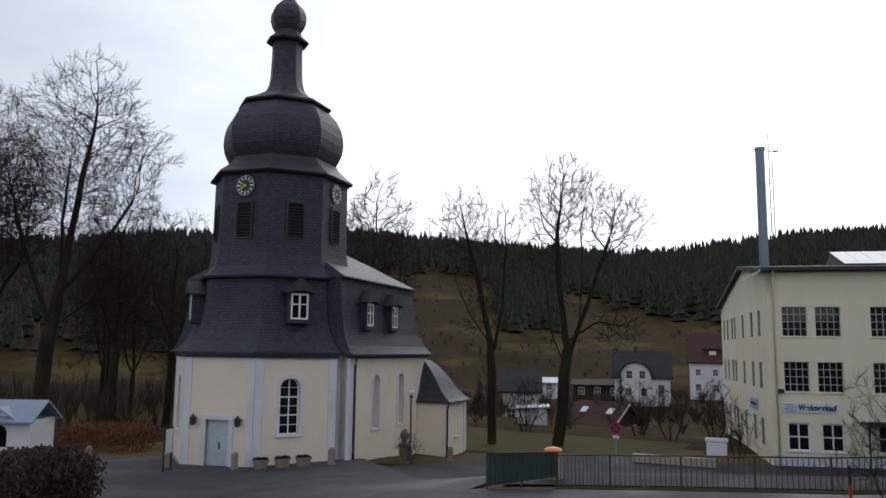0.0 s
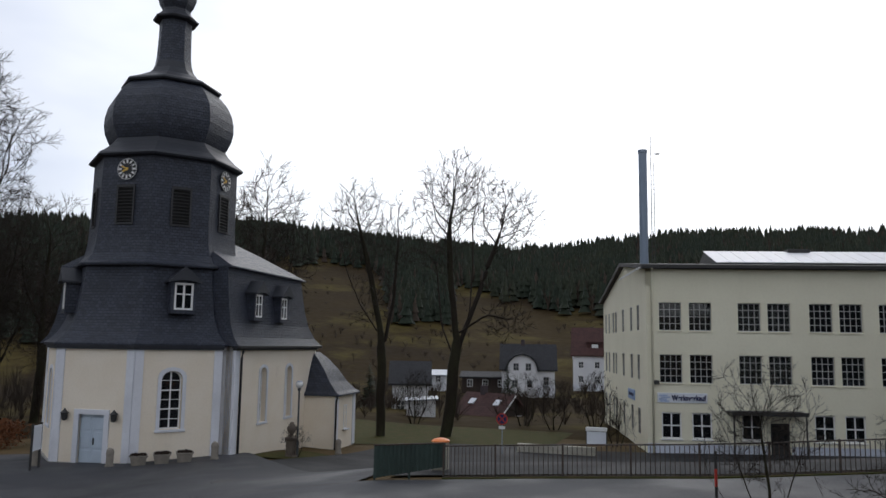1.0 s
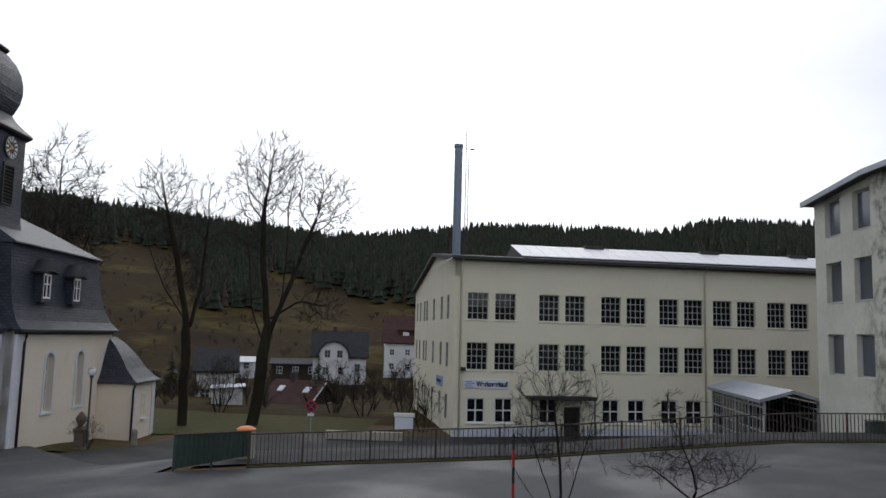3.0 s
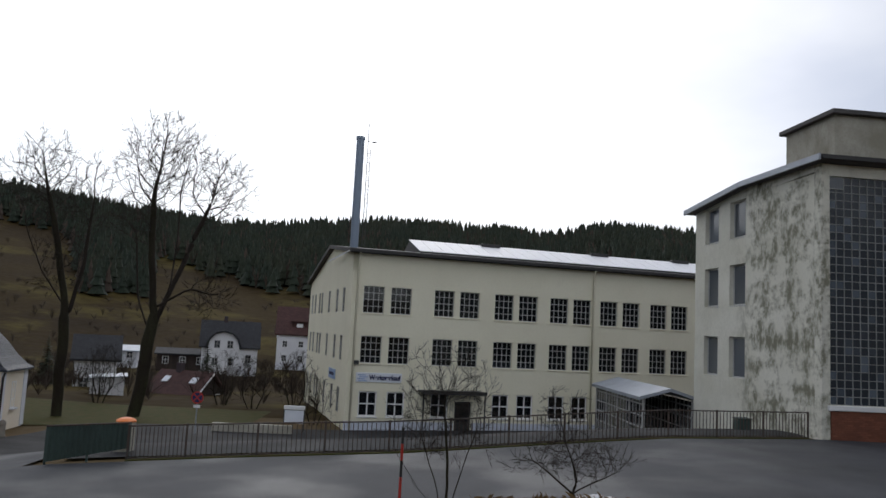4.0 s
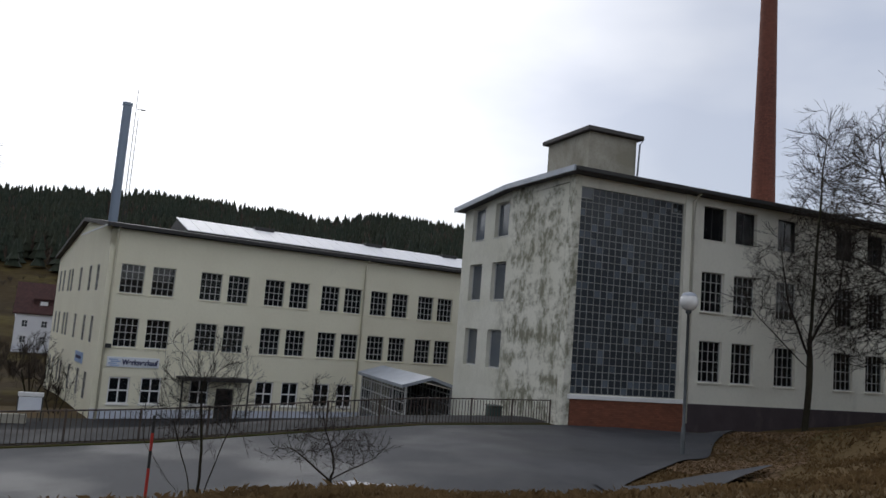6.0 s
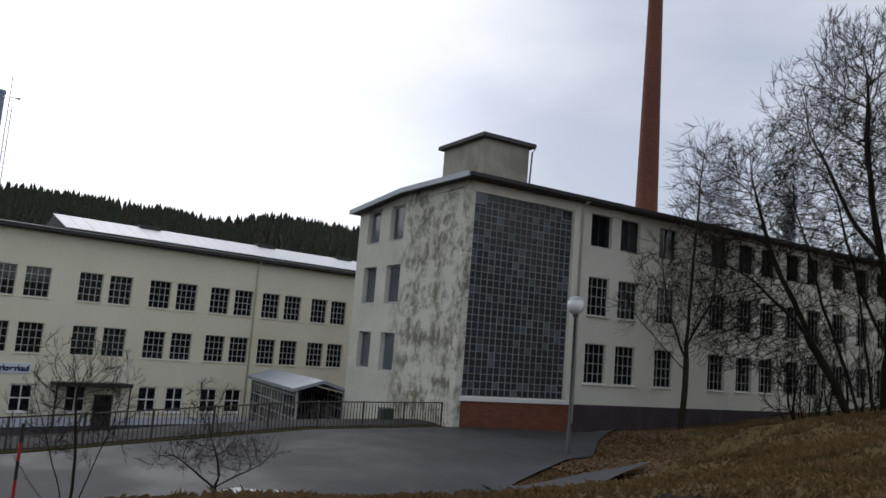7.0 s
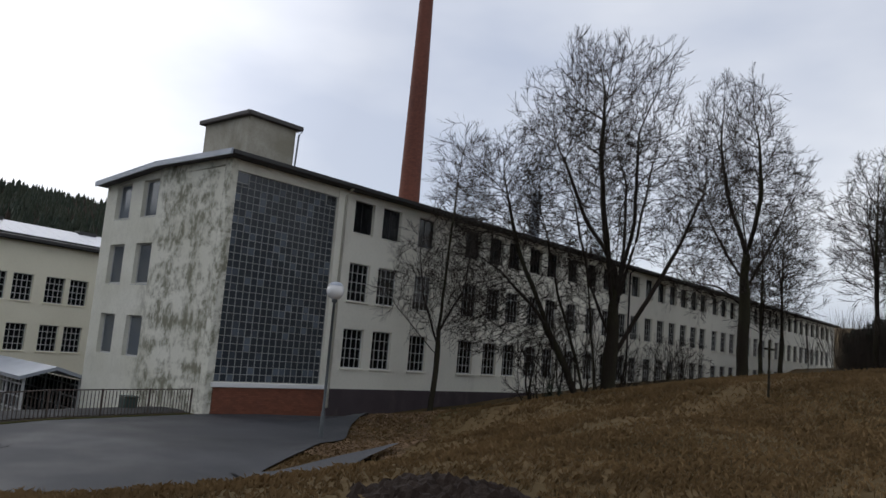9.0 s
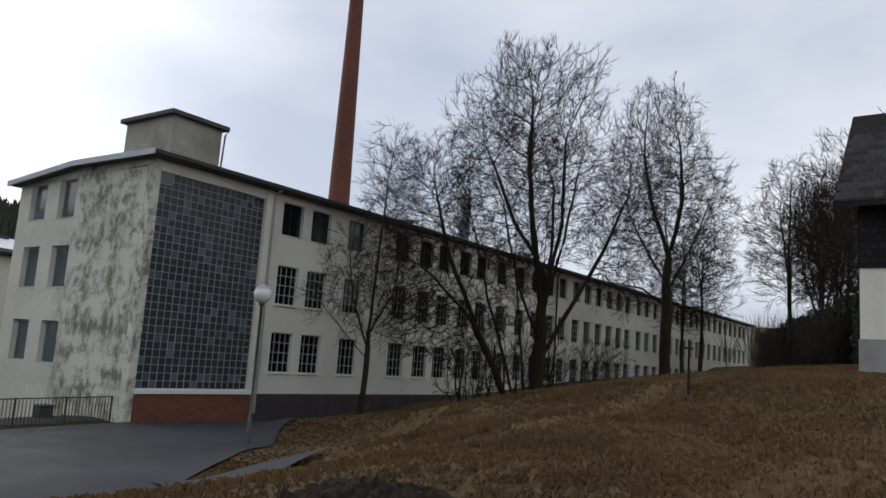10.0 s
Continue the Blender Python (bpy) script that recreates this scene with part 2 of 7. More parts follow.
M = {
    "slate": mat("slate", (0.050, 0.058, 0.082), 0.5, spec=0.36, tint=(0.034, 0.039, 0.054), scale=0.7, joints=(0.24, 0.16, 0.018, 1.6, 0.38), bump=0.85, fine=14.0, fine_amount=0.35),
    "slate_ridge": mat("slate_ridge", (0.026, 0.029, 0.038), 0.55, scale=1.5),
    "cream": mat("cream_render", (0.81, 0.725, 0.60), 0.9, tint=(0.75, 0.65, 0.50), scale=0.6, amount=0.6, fine=9.0, fine_amount=0.1, bump=0.12, streak=((0.42, 0.36, 0.27), 0.9, 0.6, 0.8, 0.4)),
    "quoin": mat("pale_blue_render", (0.70, 0.71, 0.75), 0.9, scale=0.8, amount=0.3, fine=9.0, fine_amount=0.1, streak=((0.42, 0.42, 0.42), 1.1, 0.6, 0.8, 0.35)),
    "plinth": mat("plinth_stone", (0.34, 0.33, 0.31), 0.9, scale=2.0, bump=0.4),
    "factory": mat("factory_render", (0.80, 0.765, 0.60), 0.9, tint=(0.72, 0.68, 0.52), scale=0.35, amount=0.55, fine=6.0, fine_amount=0.08, bump=0.1, streak=((0.46, 0.42, 0.33), 0.55, 0.62, 0.84, 0.5)),
    "base_paint": mat("factory_base_paint", (0.60, 0.64, 0.72), 0.8, scale=0.7, streak=((0.3, 0.3, 0.3), 0.8, 0.52, 0.75, 0.5)),
    "old_white": mat("old_white_render", (0.76, 0.745, 0.65), 0.92, tint=(0.60, 0.58, 0.50), scale=0.3, amount=0.5, fine=7.0, fine_amount=0.12, bump=0.2, streak=((0.30, 0.29, 0.24), 0.5, 0.57, 0.78, 0.5)),
    "stained": mat("stained_render", (0.68, 0.67, 0.585), 0.94, tint=(0.55, 0.54, 0.44), scale=0.35, amount=0.6, fine=8.0, fine_amount=0.2, bump=0.35, streak=((0.165, 0.16, 0.11), 0.62, 0.44, 0.53, 0.92, 1.15), stain_side=(4.9, 6.6, 1.0, 0.1)),
    "brick_red": mat("brick_plinth", (0.20, 0.068, 0.036), 0.8, tint=(0.14, 0.048, 0.028), scale=1.2, joints=(0.24, 0.08, 0.008, 0.4, 0.75), bump=0.3),
    "brick_dark": mat("dark_plinth", (0.06, 0.045, 0.05), 0.85, scale=1.2, streak=((0.16, 0.13, 0.12), 0.8, 0.55, 0.75, 0.5)),
    "chimney": mat("chimney_brick", (0.20, 0.066, 0.040), 0.85, tint=(0.12, 0.042, 0.03), scale=0.25, amount=0.8, joints=(0.25, 0.09, 0.01, 0.5, 0.6), bump=0.3, stretch=(1, 1, 0.4)),
    "concrete": mat("weathered_concrete", (0.40, 0.38, 0.32), 0.92, tint=(0.25, 0.235, 0.18), scale=0.7, amount=0.9, fine=9.0, fine_amount=0.3, bump=0.3, streak=((0.15, 0.14, 0.10), 0.8, 0.5, 0.72, 0.7)),
    "roof_felt": mat("roof_edge", (0.075, 0.07, 0.068), 0.8, scale=1.0),
    "zinc": mat("zinc_sheet", (0.34, 0.37, 0.42), 0.5, metal=0.3, scale=0.8, amount=0.4),
    "skylight": mat("monitor_sheet", (0.78, 0.78, 0.8), 0.45, scale=0.9, amount=0.25, tint=(0.55, 0.52, 0.5)),
    "steel_blue": mat("flue_steel", (0.22, 0.27, 0.34), 0.45, metal=0.4, scale=0.5, stretch=(1, 1, 0.3)),
    "dark_metal": mat("dark_metal", (0.035, 0.034, 0.034), 0.6, metal=0.2, scale=4.0),
    "rust_metal": mat("rusty_rail", (0.05, 0.042, 0.036), 0.75, tint=(0.10, 0.05, 0.03), scale=5.0),
    "lamp_pole": mat("lamp_pole_paint", (0.085, 0.095, 0.10), 0.55, metal=0.2, scale=5.0),
    "white_paint": mat("white_paint", (0.78, 0.78, 0.77), 0.5, scale=3.0, amount=0.15),
    "grey_paint": mat("grey_frame_paint", (0.50, 0.50, 0.49), 0.6, scale=3.0, amount=0.4),
    "lattice": mat("lattice_bars", (0.30, 0.31, 0.30), 0.75, scale=1.0, amount=0.6, tint=(0.17, 0.17, 0.16)),
    "old_frame": mat("old_window_paint", (0.52, 0.52, 0.50), 0.7, scale=3.0, amount=0.5),
    "door_blue": mat("pale_blue_door", (0.50, 0.58, 0.66), 0.55, scale=2.0, amount=0.2),
    "green_panel": mat("dark_green_panel", (0.028, 0.05, 0.042), 0.6, scale=1.5, amount=0.5),
    "asphalt": mat("asphalt", (0.050, 0.052, 0.058), 0.78, spec=0.3, wet=0.24, tint=(0.032, 0.034, 0.038), scale=0.22, amount=0.9, fine=30.0, fine_amount=0.4, bump=0.25, bump_scale=90.0, streak=((0.085, 0.087, 0.094), 0.16, 0.55, 0.7, 0.6)),
    "court": mat("old_court_paving", (0.034, 0.035, 0.037), 0.88, spec=0.15, wet=0.12, tint=(0.024, 0.024, 0.025), scale=0.3, amount=0.9, fine=12.0, fine_amount=0.4),
    "stone": mat("sandstone", (0.27, 0.24, 0.20), 0.9, scale=3.0, amount=0.7, bump=0.5, bump_scale=25.0),
    "dark_stone": mat("dark_weathered_stone", (0.12, 0.095, 0.075), 0.9, scale=3.0, amount=0.7, bump=0.5, bump_scale=25.0),
    "bark": mat("bark", (0.024, 0.019, 0.014), 0.95, spec=0.15, tint=(0.040, 0.042, 0.020), scale=1.2, amount=0.7, fine=20.0, fine_amount=0.5, bump=0.6, bump_scale=18.0, stretch=(1, 1, 0.35)),
    "twig": mat("twig_bark", (0.028, 0.022, 0.017), 0.9, spec=0.2, scale=2.0),
    "conifer": mat("conifer_needles", (0.016, 0.026, 0.014), 0.9, tint=(0.03, 0.034, 0.016), scale=0.05, amount=0.9, fine=0.8, fine_amount=0.6, bump=0.0),
    "larch": mat("bare_wood_brown", (0.06, 0.042, 0.030), 0.95, tint=(0.04, 0.032, 0.024), scale=0.06, fine=0.9, fine_amount=0.5, bump=0.0),
    "brush": mat("winter_brush", (0.052, 0.038, 0.028), 0.95, scale=0.4),
    "leaf": mat("evergreen_leaf", (0.022, 0.035, 0.016), 0.8, scale=2.0),
    "pavilion_roof": mat("blue_grey_sheet", (0.24, 0.30, 0.40), 0.5, scale=1.0, amount=0.3),
    "shingle_piece": mat("black_shingle_piece", (0.030, 0.028, 0.030), 0.8, spec=0.25, scale=2.0, object_random=0.55),
    "soil": mat("dark_soil", (0.024, 0.016, 0.012), 0.95, spec=0.15, scale=3.0, bump=0.9, bump_scale=25.0),
    "snow": mat("old_snow", (0.58, 0.59, 0.61), 0.7, tint=(0.26, 0.24, 0.21), scale=6.0, amount=0.6),
    "glass": glass("dark_window_glass", (0.015, 0.017, 0.02), clear=0.55),
    # bluish-grey body colour stands in for reflected sky and grey blinds
    "glass_grey": glass("reflection_grey_glass", (0.11, 0.125, 0.145), rough=0.08, clear=0.2, rand=0.6),
    "glass_block": glass("pane_glass", (0.034, 0.041, 0.050), rough=0.25, clear=0.08, rand=2.8),
    "glass_block_rest": glass("pane_glass_upper", (0.034, 0.041, 0.050), rough=0.25, clear=0.08, rand=2.8, island=True),
    "beech": mat("beech_leaf", (0.17, 0.062, 0.022), 0.9, tint=(0.09, 0.035, 0.014), scale=2.0),
    "litter": mat("leaf_litter", (0.15, 0.088, 0.042), 0.95, scale=1.0),
    "globe": glass("frosted_globe", (0.75, 0.75, 0.74), rough=0.2, clear=0.05),
    # near-black colour that stands in for the shade inside rooms and openings
    "interior_shade": mat("painted_interior_shade", (0.02, 0.02, 0.02), 0.95, scale=1.0),
    "roof_tile": mat("dark_red_roof_tile", (0.075, 0.03, 0.026), 0.85, scale=0.6, joints=(0.25, 0.3, 0.02, 0.6, 0.5), bump=0.3),
    "roof_grey": mat("dark_grey_roof_tile", (0.03, 0.031, 0.036), 0.85, scale=0.6, joints=(0.25, 0.3, 0.02, 0.6, 0.5), bump=0.3),
    "white_wall": mat("white_house_render", (0.72, 0.72, 0.73), 0.9, scale=0.4, amount=0.4, tint=(0.55, 0.55, 0.57)),
    "brown_boards": mat("brown_boards", (0.045, 0.03, 0.024), 0.85, scale=1.0, joints=(0.18, 4.0, 0.012, 0.5, 0.5), bump=0.3),
    "sign_white": mat("sign_white", (0.72, 0.75, 0.80), 0.5, scale=1.0, amount=0.15),
    "sign_blue": mat("sign_blue", (0.006, 0.010, 0.075), 0.5, scale=1.0, amount=0.1),
    "sign_pale_blue": mat("sign_pale_blue", (0.33, 0.45, 0.68), 0.5, scale=2.0, amount=0.4),
    "red_paint": mat("red_paint", (0.42, 0.03, 0.02), 0.5, scale=3.0, amount=0.3),
    "orange_paint": mat("orange_plastic", (0.75, 0.20, 0.04), 0.5, scale=3.0, amount=0.3),
    "gold": mat("gilt_metal", (0.62, 0.40, 0.10), 0.35, metal=0.9, scale=3.0, amount=0.2),
    "clock_face": mat("black_dial", (0.018, 0.018, 0.02), 0.5, scale=3.0, amount=0.2),
    "moss": mat("moss_verge", (0.046, 0.050, 0.014), 0.95, spec=0.08, tint=(0.072, 0.056, 0.022), scale=1.5, amount=0.8, bump=0.5, bump_scale=20.0),
    "shingle_black": mat("black_shingle", (0.022, 0.02, 0.021), 0.85, spec=0.2, scale=0.8, joints=(0.3, 0.26, 0.02, 0.9, 0.4), bump=0.6),
}


def ground_material():
    m = mat("winter_grass", (0.105, 0.070, 0.032), 0.95, spec=0.1, tint=(0.055, 0.042, 0.017), scale=0.18, amount=0.9, fine=5.0, fine_amount=0.5, bump=0.7, bump_scale=14.0, streak=((0.050, 0.050, 0.016), 0.28, 0.57, 0.68, 0.5, 1.0))
    return m


M["grass"] = ground_material()
M["hill"] = mat("hill_meadow", (0.042, 0.029, 0.012), 0.95, spec=0.03, tint=(0.026, 0.018, 0.011), scale=0.02, amount=0.9, fine=0.6, fine_amount=0.4, bump=0.0, streak=((0.085, 0.068, 0.021), 0.03, 0.5, 0.62, 0.8, 1.0))
M["blade"] = mat("dry_grass_blade", (0.215, 0.142, 0.068), 0.9, spec=0.15, tint=(0.13, 0.085, 0.040), scale=0.5, amount=0.9, fine=6.0, fine_amount=0.4, bump=0.0)

# ---- mesh tools ----


def box_uv(bm):
    """Metre-sized UVs from each face's own plane, upright on walls."""
    uv = bm.loops.layers.uv.verify()
    for f in bm.faces:
        nrm = f.normal
        if abs(nrm.z) > 0.95:
            for lp in f.loops:
                lp[uv].uv = (lp.vert.co.x, lp.vert.co.y)
            continue
        side = Vector((-nrm.y, nrm.x, 0)).normalized()
        up = nrm.cross(side)
        for lp in f.loops:
            lp[uv].uv = (lp.vert.co.dot(side), lp.vert.co.dot(up))


def mesh_of(name, bm, material, uv=True, smooth=False):
    bm.normal_update()
    if uv:
        box_uv(bm)
    me = bpy.data.meshes.new(name)
    bm.to_mesh(me)
    bm.free()
    me.materials.append(M[material] if isinstance(material, str) else material)
    if smooth:
        for p in me.polygons:
            p.use_smooth = True
    return me


def part(name, bm, material, parent, label="", smooth=False, uv=True, at=None):
    """One mesh under a thing or part; at: its place in the parent."""
    ob = new(name, bm if isinstance(bm, bpy.types.Mesh) else mesh_of(name, bm, material, uv, smooth))
    ob.parent = parent
    if at is not None:
        ob.matrix_basis = at
    return tagged(ob, label=label)


def thing(name, m, label, category, group="", kind=""):
    ob = new(name)
    ob.empty_display_size = 0.2
    ob.matrix_basis = m
    return tagged(ob, label, category, group, kind)


def box(bm, x0, x1, y0, y1, z0, z1, bevel=0.0):
    made = bmesh.ops.create_cube(bm, size=1.0)["verts"]
    for v in made:
        v.co = Vector(((x0 + x1) / 2 + v.co.x * (x1 - x0), (y0 + y1) / 2 + v.co.y * (y1 - y0), (z0 + z1) / 2 + v.co.z * (z1 - z0)))
    if bevel:
        edges = {e for v in made for e in v.link_edges}
        bmesh.ops.bevel(bm, geom=list(edges), offset=bevel, segments=1, affect="EDGES")


def boxed(*boxes, bevel=0.0):
    bm = bmesh.new()
    for b in boxes:
        box(bm, *b, bevel=bevel)
    return bm


def prism(bm, ring, z0, z1=None):
    """An upright prism over a flat ring of (x, y); z0, z1 numbers."""
    lo = [bm.verts.new((x, y, z0)) for x, y in ring]
    hi = [bm.verts.new((x, y, z1)) for x, y in ring]
    n = len(ring)
    for i in range(n):
        bm.faces.new((lo[i], lo[(i + 1) % n], hi[(i + 1) % n], hi[i]))
    bm.faces.new(hi)
    bm.faces.new(lo[::-1])


def extrude_xz(bm, ring, y0, y1):
    """A slab with outline ring of (x, z) from y0 to y1."""
    a = [bm.verts.new((x, y0, z)) for x, z in ring]
    b = [bm.verts.new((x, y1, z)) for x, z in ring]
    n = len(ring)
    bm.faces.new(a)
    bm.faces.new(b[::-1])
    for i in range(n):
        bm.faces.new((a[(i + 1) % n], a[i], b[i], b[(i + 1) % n]))


def tube(bm, pts, radii, sides=6, cap=True):
    """A tube along points."""
    rings = []
    for i, p in enumerate(pts):
        p = Vector(p)
        d = (Vector(pts[min(i + 1, len(pts) - 1)]) - Vector(pts[max(i - 1, 0)])).normalized()
        s = d.orthogonal().normalized() if abs(d.z) > 0.9 else d.cross(Vector((0, 0, 1))).normalized()
        u = d.cross(s)
        rings.append([bm.verts.new(p + (s * math.cos(a) + u * math.sin(a)) * radii[i]) for a in (2 * math.pi * k / sides for k in range(sides))])
    for a, b in zip(rings, rings[1:]):
        for i in range(sides):
            bm.faces.new((a[i], a[(i + 1) % sides], b[(i + 1) % sides], b[i]))
    if cap:
        bm.faces.new(rings[0][::-1])
        bm.faces.new(rings[-1])


def lathe(bm, profile, sides=8, start=0.0, uv_m=True, caps=(False, True)):
    """Rings of (radius, z) round the z axis, with UVs in metres along the face."""
    uv = bm.loops.layers.uv.verify()
    rings = [[bm.verts.new((r * math.cos(start + 2 * math.pi * k / sides), r * math.sin(start + 2 * math.pi * k / sides), z)) for k in range(sides)] for r, z in profile]
    run = 0.0
    for (ra, za), (rb, zb), a, b in zip(profile, profile[1:], rings, rings[1:]):
        d = math.hypot(rb - ra, zb - za)
        wa, wb = ra * math.sin(math.pi / sides), rb * math.sin(math.pi / sides)
        for i in range(sides):
            f = bm.faces.new((a[i], a[(i + 1) % sides], b[(i + 1) % sides], b[i]))
            for lp, t in zip(f.loops, ((-wa, run), (wa, run), (wb, run + d), (-wb, run + d))):
                lp[uv].uv = (t[0] + i * 7.3, t[1])
        run += d
    if caps[0]:
        bm.faces.new(rings[0][::-1])
    if caps[1]:
        bm.faces.new(rings[-1])


def wall(bm, u0, u1, z0, z1, holes, thick=0.35, top=None):
    """A wall in the local xz plane, outer face at y = 0, holes (u0, u1, z0, z1) cut through it."""
    us = sorted({u0, u1, *(v for h in holes for v in h[:2])})
    zs = sorted({z0, z1, *(v for h in holes for v in h[2:])})
    cache = {}

    def vert(u, y, z):
        key = (round(u, 4), y, round(z, 4))
        if key not in cache:
            cache[key] = bm.verts.new((u, y, z))
        return cache[key]

    for a, b in zip(us, us[1:]):
        for c, d in zip(zs, zs[1:]):
            if any(h[0] - 1e-4 <= a and b <= h[1] + 1e-4 and h[2] - 1e-4 <= c and d <= h[3] + 1e-4 for h in holes):
                continue
            for y, flip in ((0.0, False), (thick, True)):
                q = [vert(a, y, c), vert(b, y, c), vert(b, y, d), vert(a, y, d)]
                bm.faces.new(q[::-1] if flip else q)
    for h in [(u0, u1, z0, z1), *holes]:
        a, b, c, d = h
        ring = [(a, c), (b, c), (b, d), (a, d)]
        for (ua, za), (ub, zb) in zip(ring, ring[1:] + ring[:1]):
            f = [bm.verts.new((ua, 0, za)), bm.verts.new((ub, 0, zb)), bm.verts.new((ub, thick, zb)), bm.verts.new((ua, thick, za))]
            bm.faces.new(f if h != (u0, u1, z0, z1) else f[::-1])
    bmesh.ops.remove_doubles(bm, verts=bm.verts[:], dist=1e-4)


def smooth01(t):
    t = min(1.0, max(0.0, t))
    return t * t * (3 - 2 * t)


# ---- ground ----
RX = (-400, -60, -35, -28, -22, -10.8, -6, -1, 5, 8, 14, 17, 20, 24, 31, 50, 82, 150, 400)
RZ = (-9, -4.0, -2.8, -2.62, -2.3, -0.86, -0.68, -0.54, -0.18, -0.02, 0.0, 0.0, -0.08, -0.05, 0.5, 2.2, 4.2, 7.0, 12)


SKY_AZ = (-180, -75, -58, -48, -35, -25, -14.7, -11.5, -6.9, -2, 7, 10, 19.4, 35, 60, 180)
SKY_EL = (4.0, 5.5, 6.9, 8.2, 9.0, 8.25, 7.3, 7.4, 8.0, 8.4, 8.15, 7.85, 6.75, 5.4, 2.6, 3.0)


def fence_y(x):
    return min(24.9 + 0.278 * x, 28.8)


def ground_z(x, y):
    """Height of the land: the road along the fence, the grass bank by the camera, the court and the valley beyond."""
    road = float(np.interp(x, RX, RZ))
    s = y - fence_y(x)
    if s >= 0:
        low = float(np.interp(x, (-60, -42, -30, -24, -5, 14, 90, 160), (-2.7, -2.8, -3.2, -3.4, -3.4, -3.2, 0.5, 3)))
        hold = 12.0 * smooth01((-17 - x) / 8)
        z = road + (min(low, road) - road) * smooth01((s - 0.8 - hold) / (21.0 - hold * 0.35)) * smooth01((92 - x) / 8)
        z += (-5.2 - z) * smooth01((s - 40) / 50.0) * smooth01((110 - x) / 40)
    else:
        k = smooth01((x - 15.5) / 4.0)
        wide = 2.4 * smooth01((x - 2.5) / 3.5) * smooth01((12.5 - x) / 3.0)
        t = smooth01((-s - (7.2 - 5.2 * k + wide)) / (13.0 + 7.0 * k - wide))
        xx = max(-12.0, min(x, 60.0))
        high = 1.62 + 0.02 * xx + 0.0019 * xx * abs(xx) * (0.4 if xx < 0 else 1.0)
        if x > 30:
            high = 1.62 + 0.6 + 1.71 + (min(x, 60) - 30) * 0.04
        z = road + (max(high, road) - road) * t
        z -= 0.7 * math.exp(-((x - 10.5) ** 2 + (y - 14.0) ** 2) / 18.0)
        z += 0.45 * k * smooth01((-s - 2.6) / 2.2) * smooth01((30 - x) / 8)
    r = math.hypot(x, y)
    if r > 150:
        az = math.degrees(math.atan2(x, y))
        el = float(np.interp(az, SKY_AZ, SKY_EL))
        crest = 3.3 + 470 * math.tan(radians(el)) - 8.6
        f = (min(r, 470) - 165) / 305.0
        if f > 0:
            z = max(z, -5.0) + (crest + 5.0) * (0.85 * f + 0.15 * f * f) - max(0, r - 470) * 0.12
    return z


def ground_sheet():
    xs = np.unique(np.concatenate([np.arange(-60, 100, 1.25), np.arange(-700, -60, 16), np.arange(100, 720, 16)]))
    ys = np.unique(np.concatenate([np.arange(-20, 66, 1.25), np.arange(-300, -20, 20), np.arange(66, 720, 14)]))
    verts = []
    for y in ys:
        for x in xs:
            z = ground_z(x, y)
            if abs(x) < 100 and -25 < y < 70:
                z += 0.05 * noise.noise((x * 0.35, y * 0.35, 0)) * (0.3 if abs(y - fence_y(x) + 5.8) < 8.0 and x < 18 else 1.6)
            verts.append((x, y, z))
    nx = len(xs)
    faces = [(j * nx + i, j * nx + i + 1, (j + 1) * nx + i + 1, (j + 1) * nx + i) for j in range(len(ys) - 1) for i in range(nx - 1)]
    me = bpy.data.meshes.new("ground")
    me.from_pydata(verts, [], faces)
    me.materials.append(M["grass"])
    me.materials.append(M["hill"])
    for p in me.polygons:
        p.use_smooth = True
        p.material_index = int(p.center.xy.length > 57 and p.center.x < 40)
    return tagged(new("ground", me), "dry brown winter grass rising to a bank", "ground", kind="structure")


ground_sheet()


def strip(name, material, label, xs, near, far, lift, category, cols=8, kind="structure"):
    """A paved sheet that follows the land, between two lines y = near(x), far(x)."""
    verts, faces = [], []
    for x in xs:
        for j in range(cols + 1):
            y = near(x) + (far(x) - near(x)) * j / cols
            verts.append((x, y, max(ground_z(x, y), ground_z(x, y + 0.4), ground_z(x, y - 0.4)) + lift))
    for i in range(len(xs) - 1):
        for j in range(cols):
            a = i * (cols + 1) + j
            faces.append((a, a + cols + 1, a + cols + 2, a + 1))
    me = bpy.data.meshes.new(name)
    me.from_pydata(verts, [], faces)
    me.materials.append(M[material])
    for p in me.polygons:
        p.use_smooth = True
    return tagged(new(name, me), label, category, kind=kind)


EDGE_X = (-60, -12, -2.7, 1.4, 3.6, 5.7, 10.0, 10.5, 12.5, 15.0, 18.6, 22.0, 26.0)
EDGE_Y = (0.6, 13.9, 16.7, 17.0, 16.4, 15.4, 14.9, 17.6, 18.9, 20.5, 23.9, 26.2, 28.0)


def road_edge(x):
    """The camera-side edge of the asphalt."""
    return float(np.interp(x, EDGE_X, EDGE_Y)) + 0.12 * math.sin(x * 1.9)


strip("road", "asphalt", "damp grey patched asphalt road", np.concatenate([np.arange(-60, 10.01, 0.5), np.arange(10.5, 24.1, 0.4)]), road_edge, lambda x: fence_y(x) - 0.35, 0.07, "road", 14)
strip("road_spur", "asphalt", "short asphalt spur ending in the grass", np.arange(9.7, 13.7, 0.2), lambda x: 14.7 + 0.3 * (x - 10), lambda x: 17.75 - 0.5 * (x - 10), 0.13, "road", 10)
strip("forecourt", "asphalt", "asphalt forecourt round the church", np.arange(-48, -10.5, 0.8), lambda x: fence_y(x) - 0.36, lambda x: 33.0 + 0.35 * (x + 30) if x < -24 else 35.0 - 0.75 * (x + 24), 0.075, "pavement", 16)
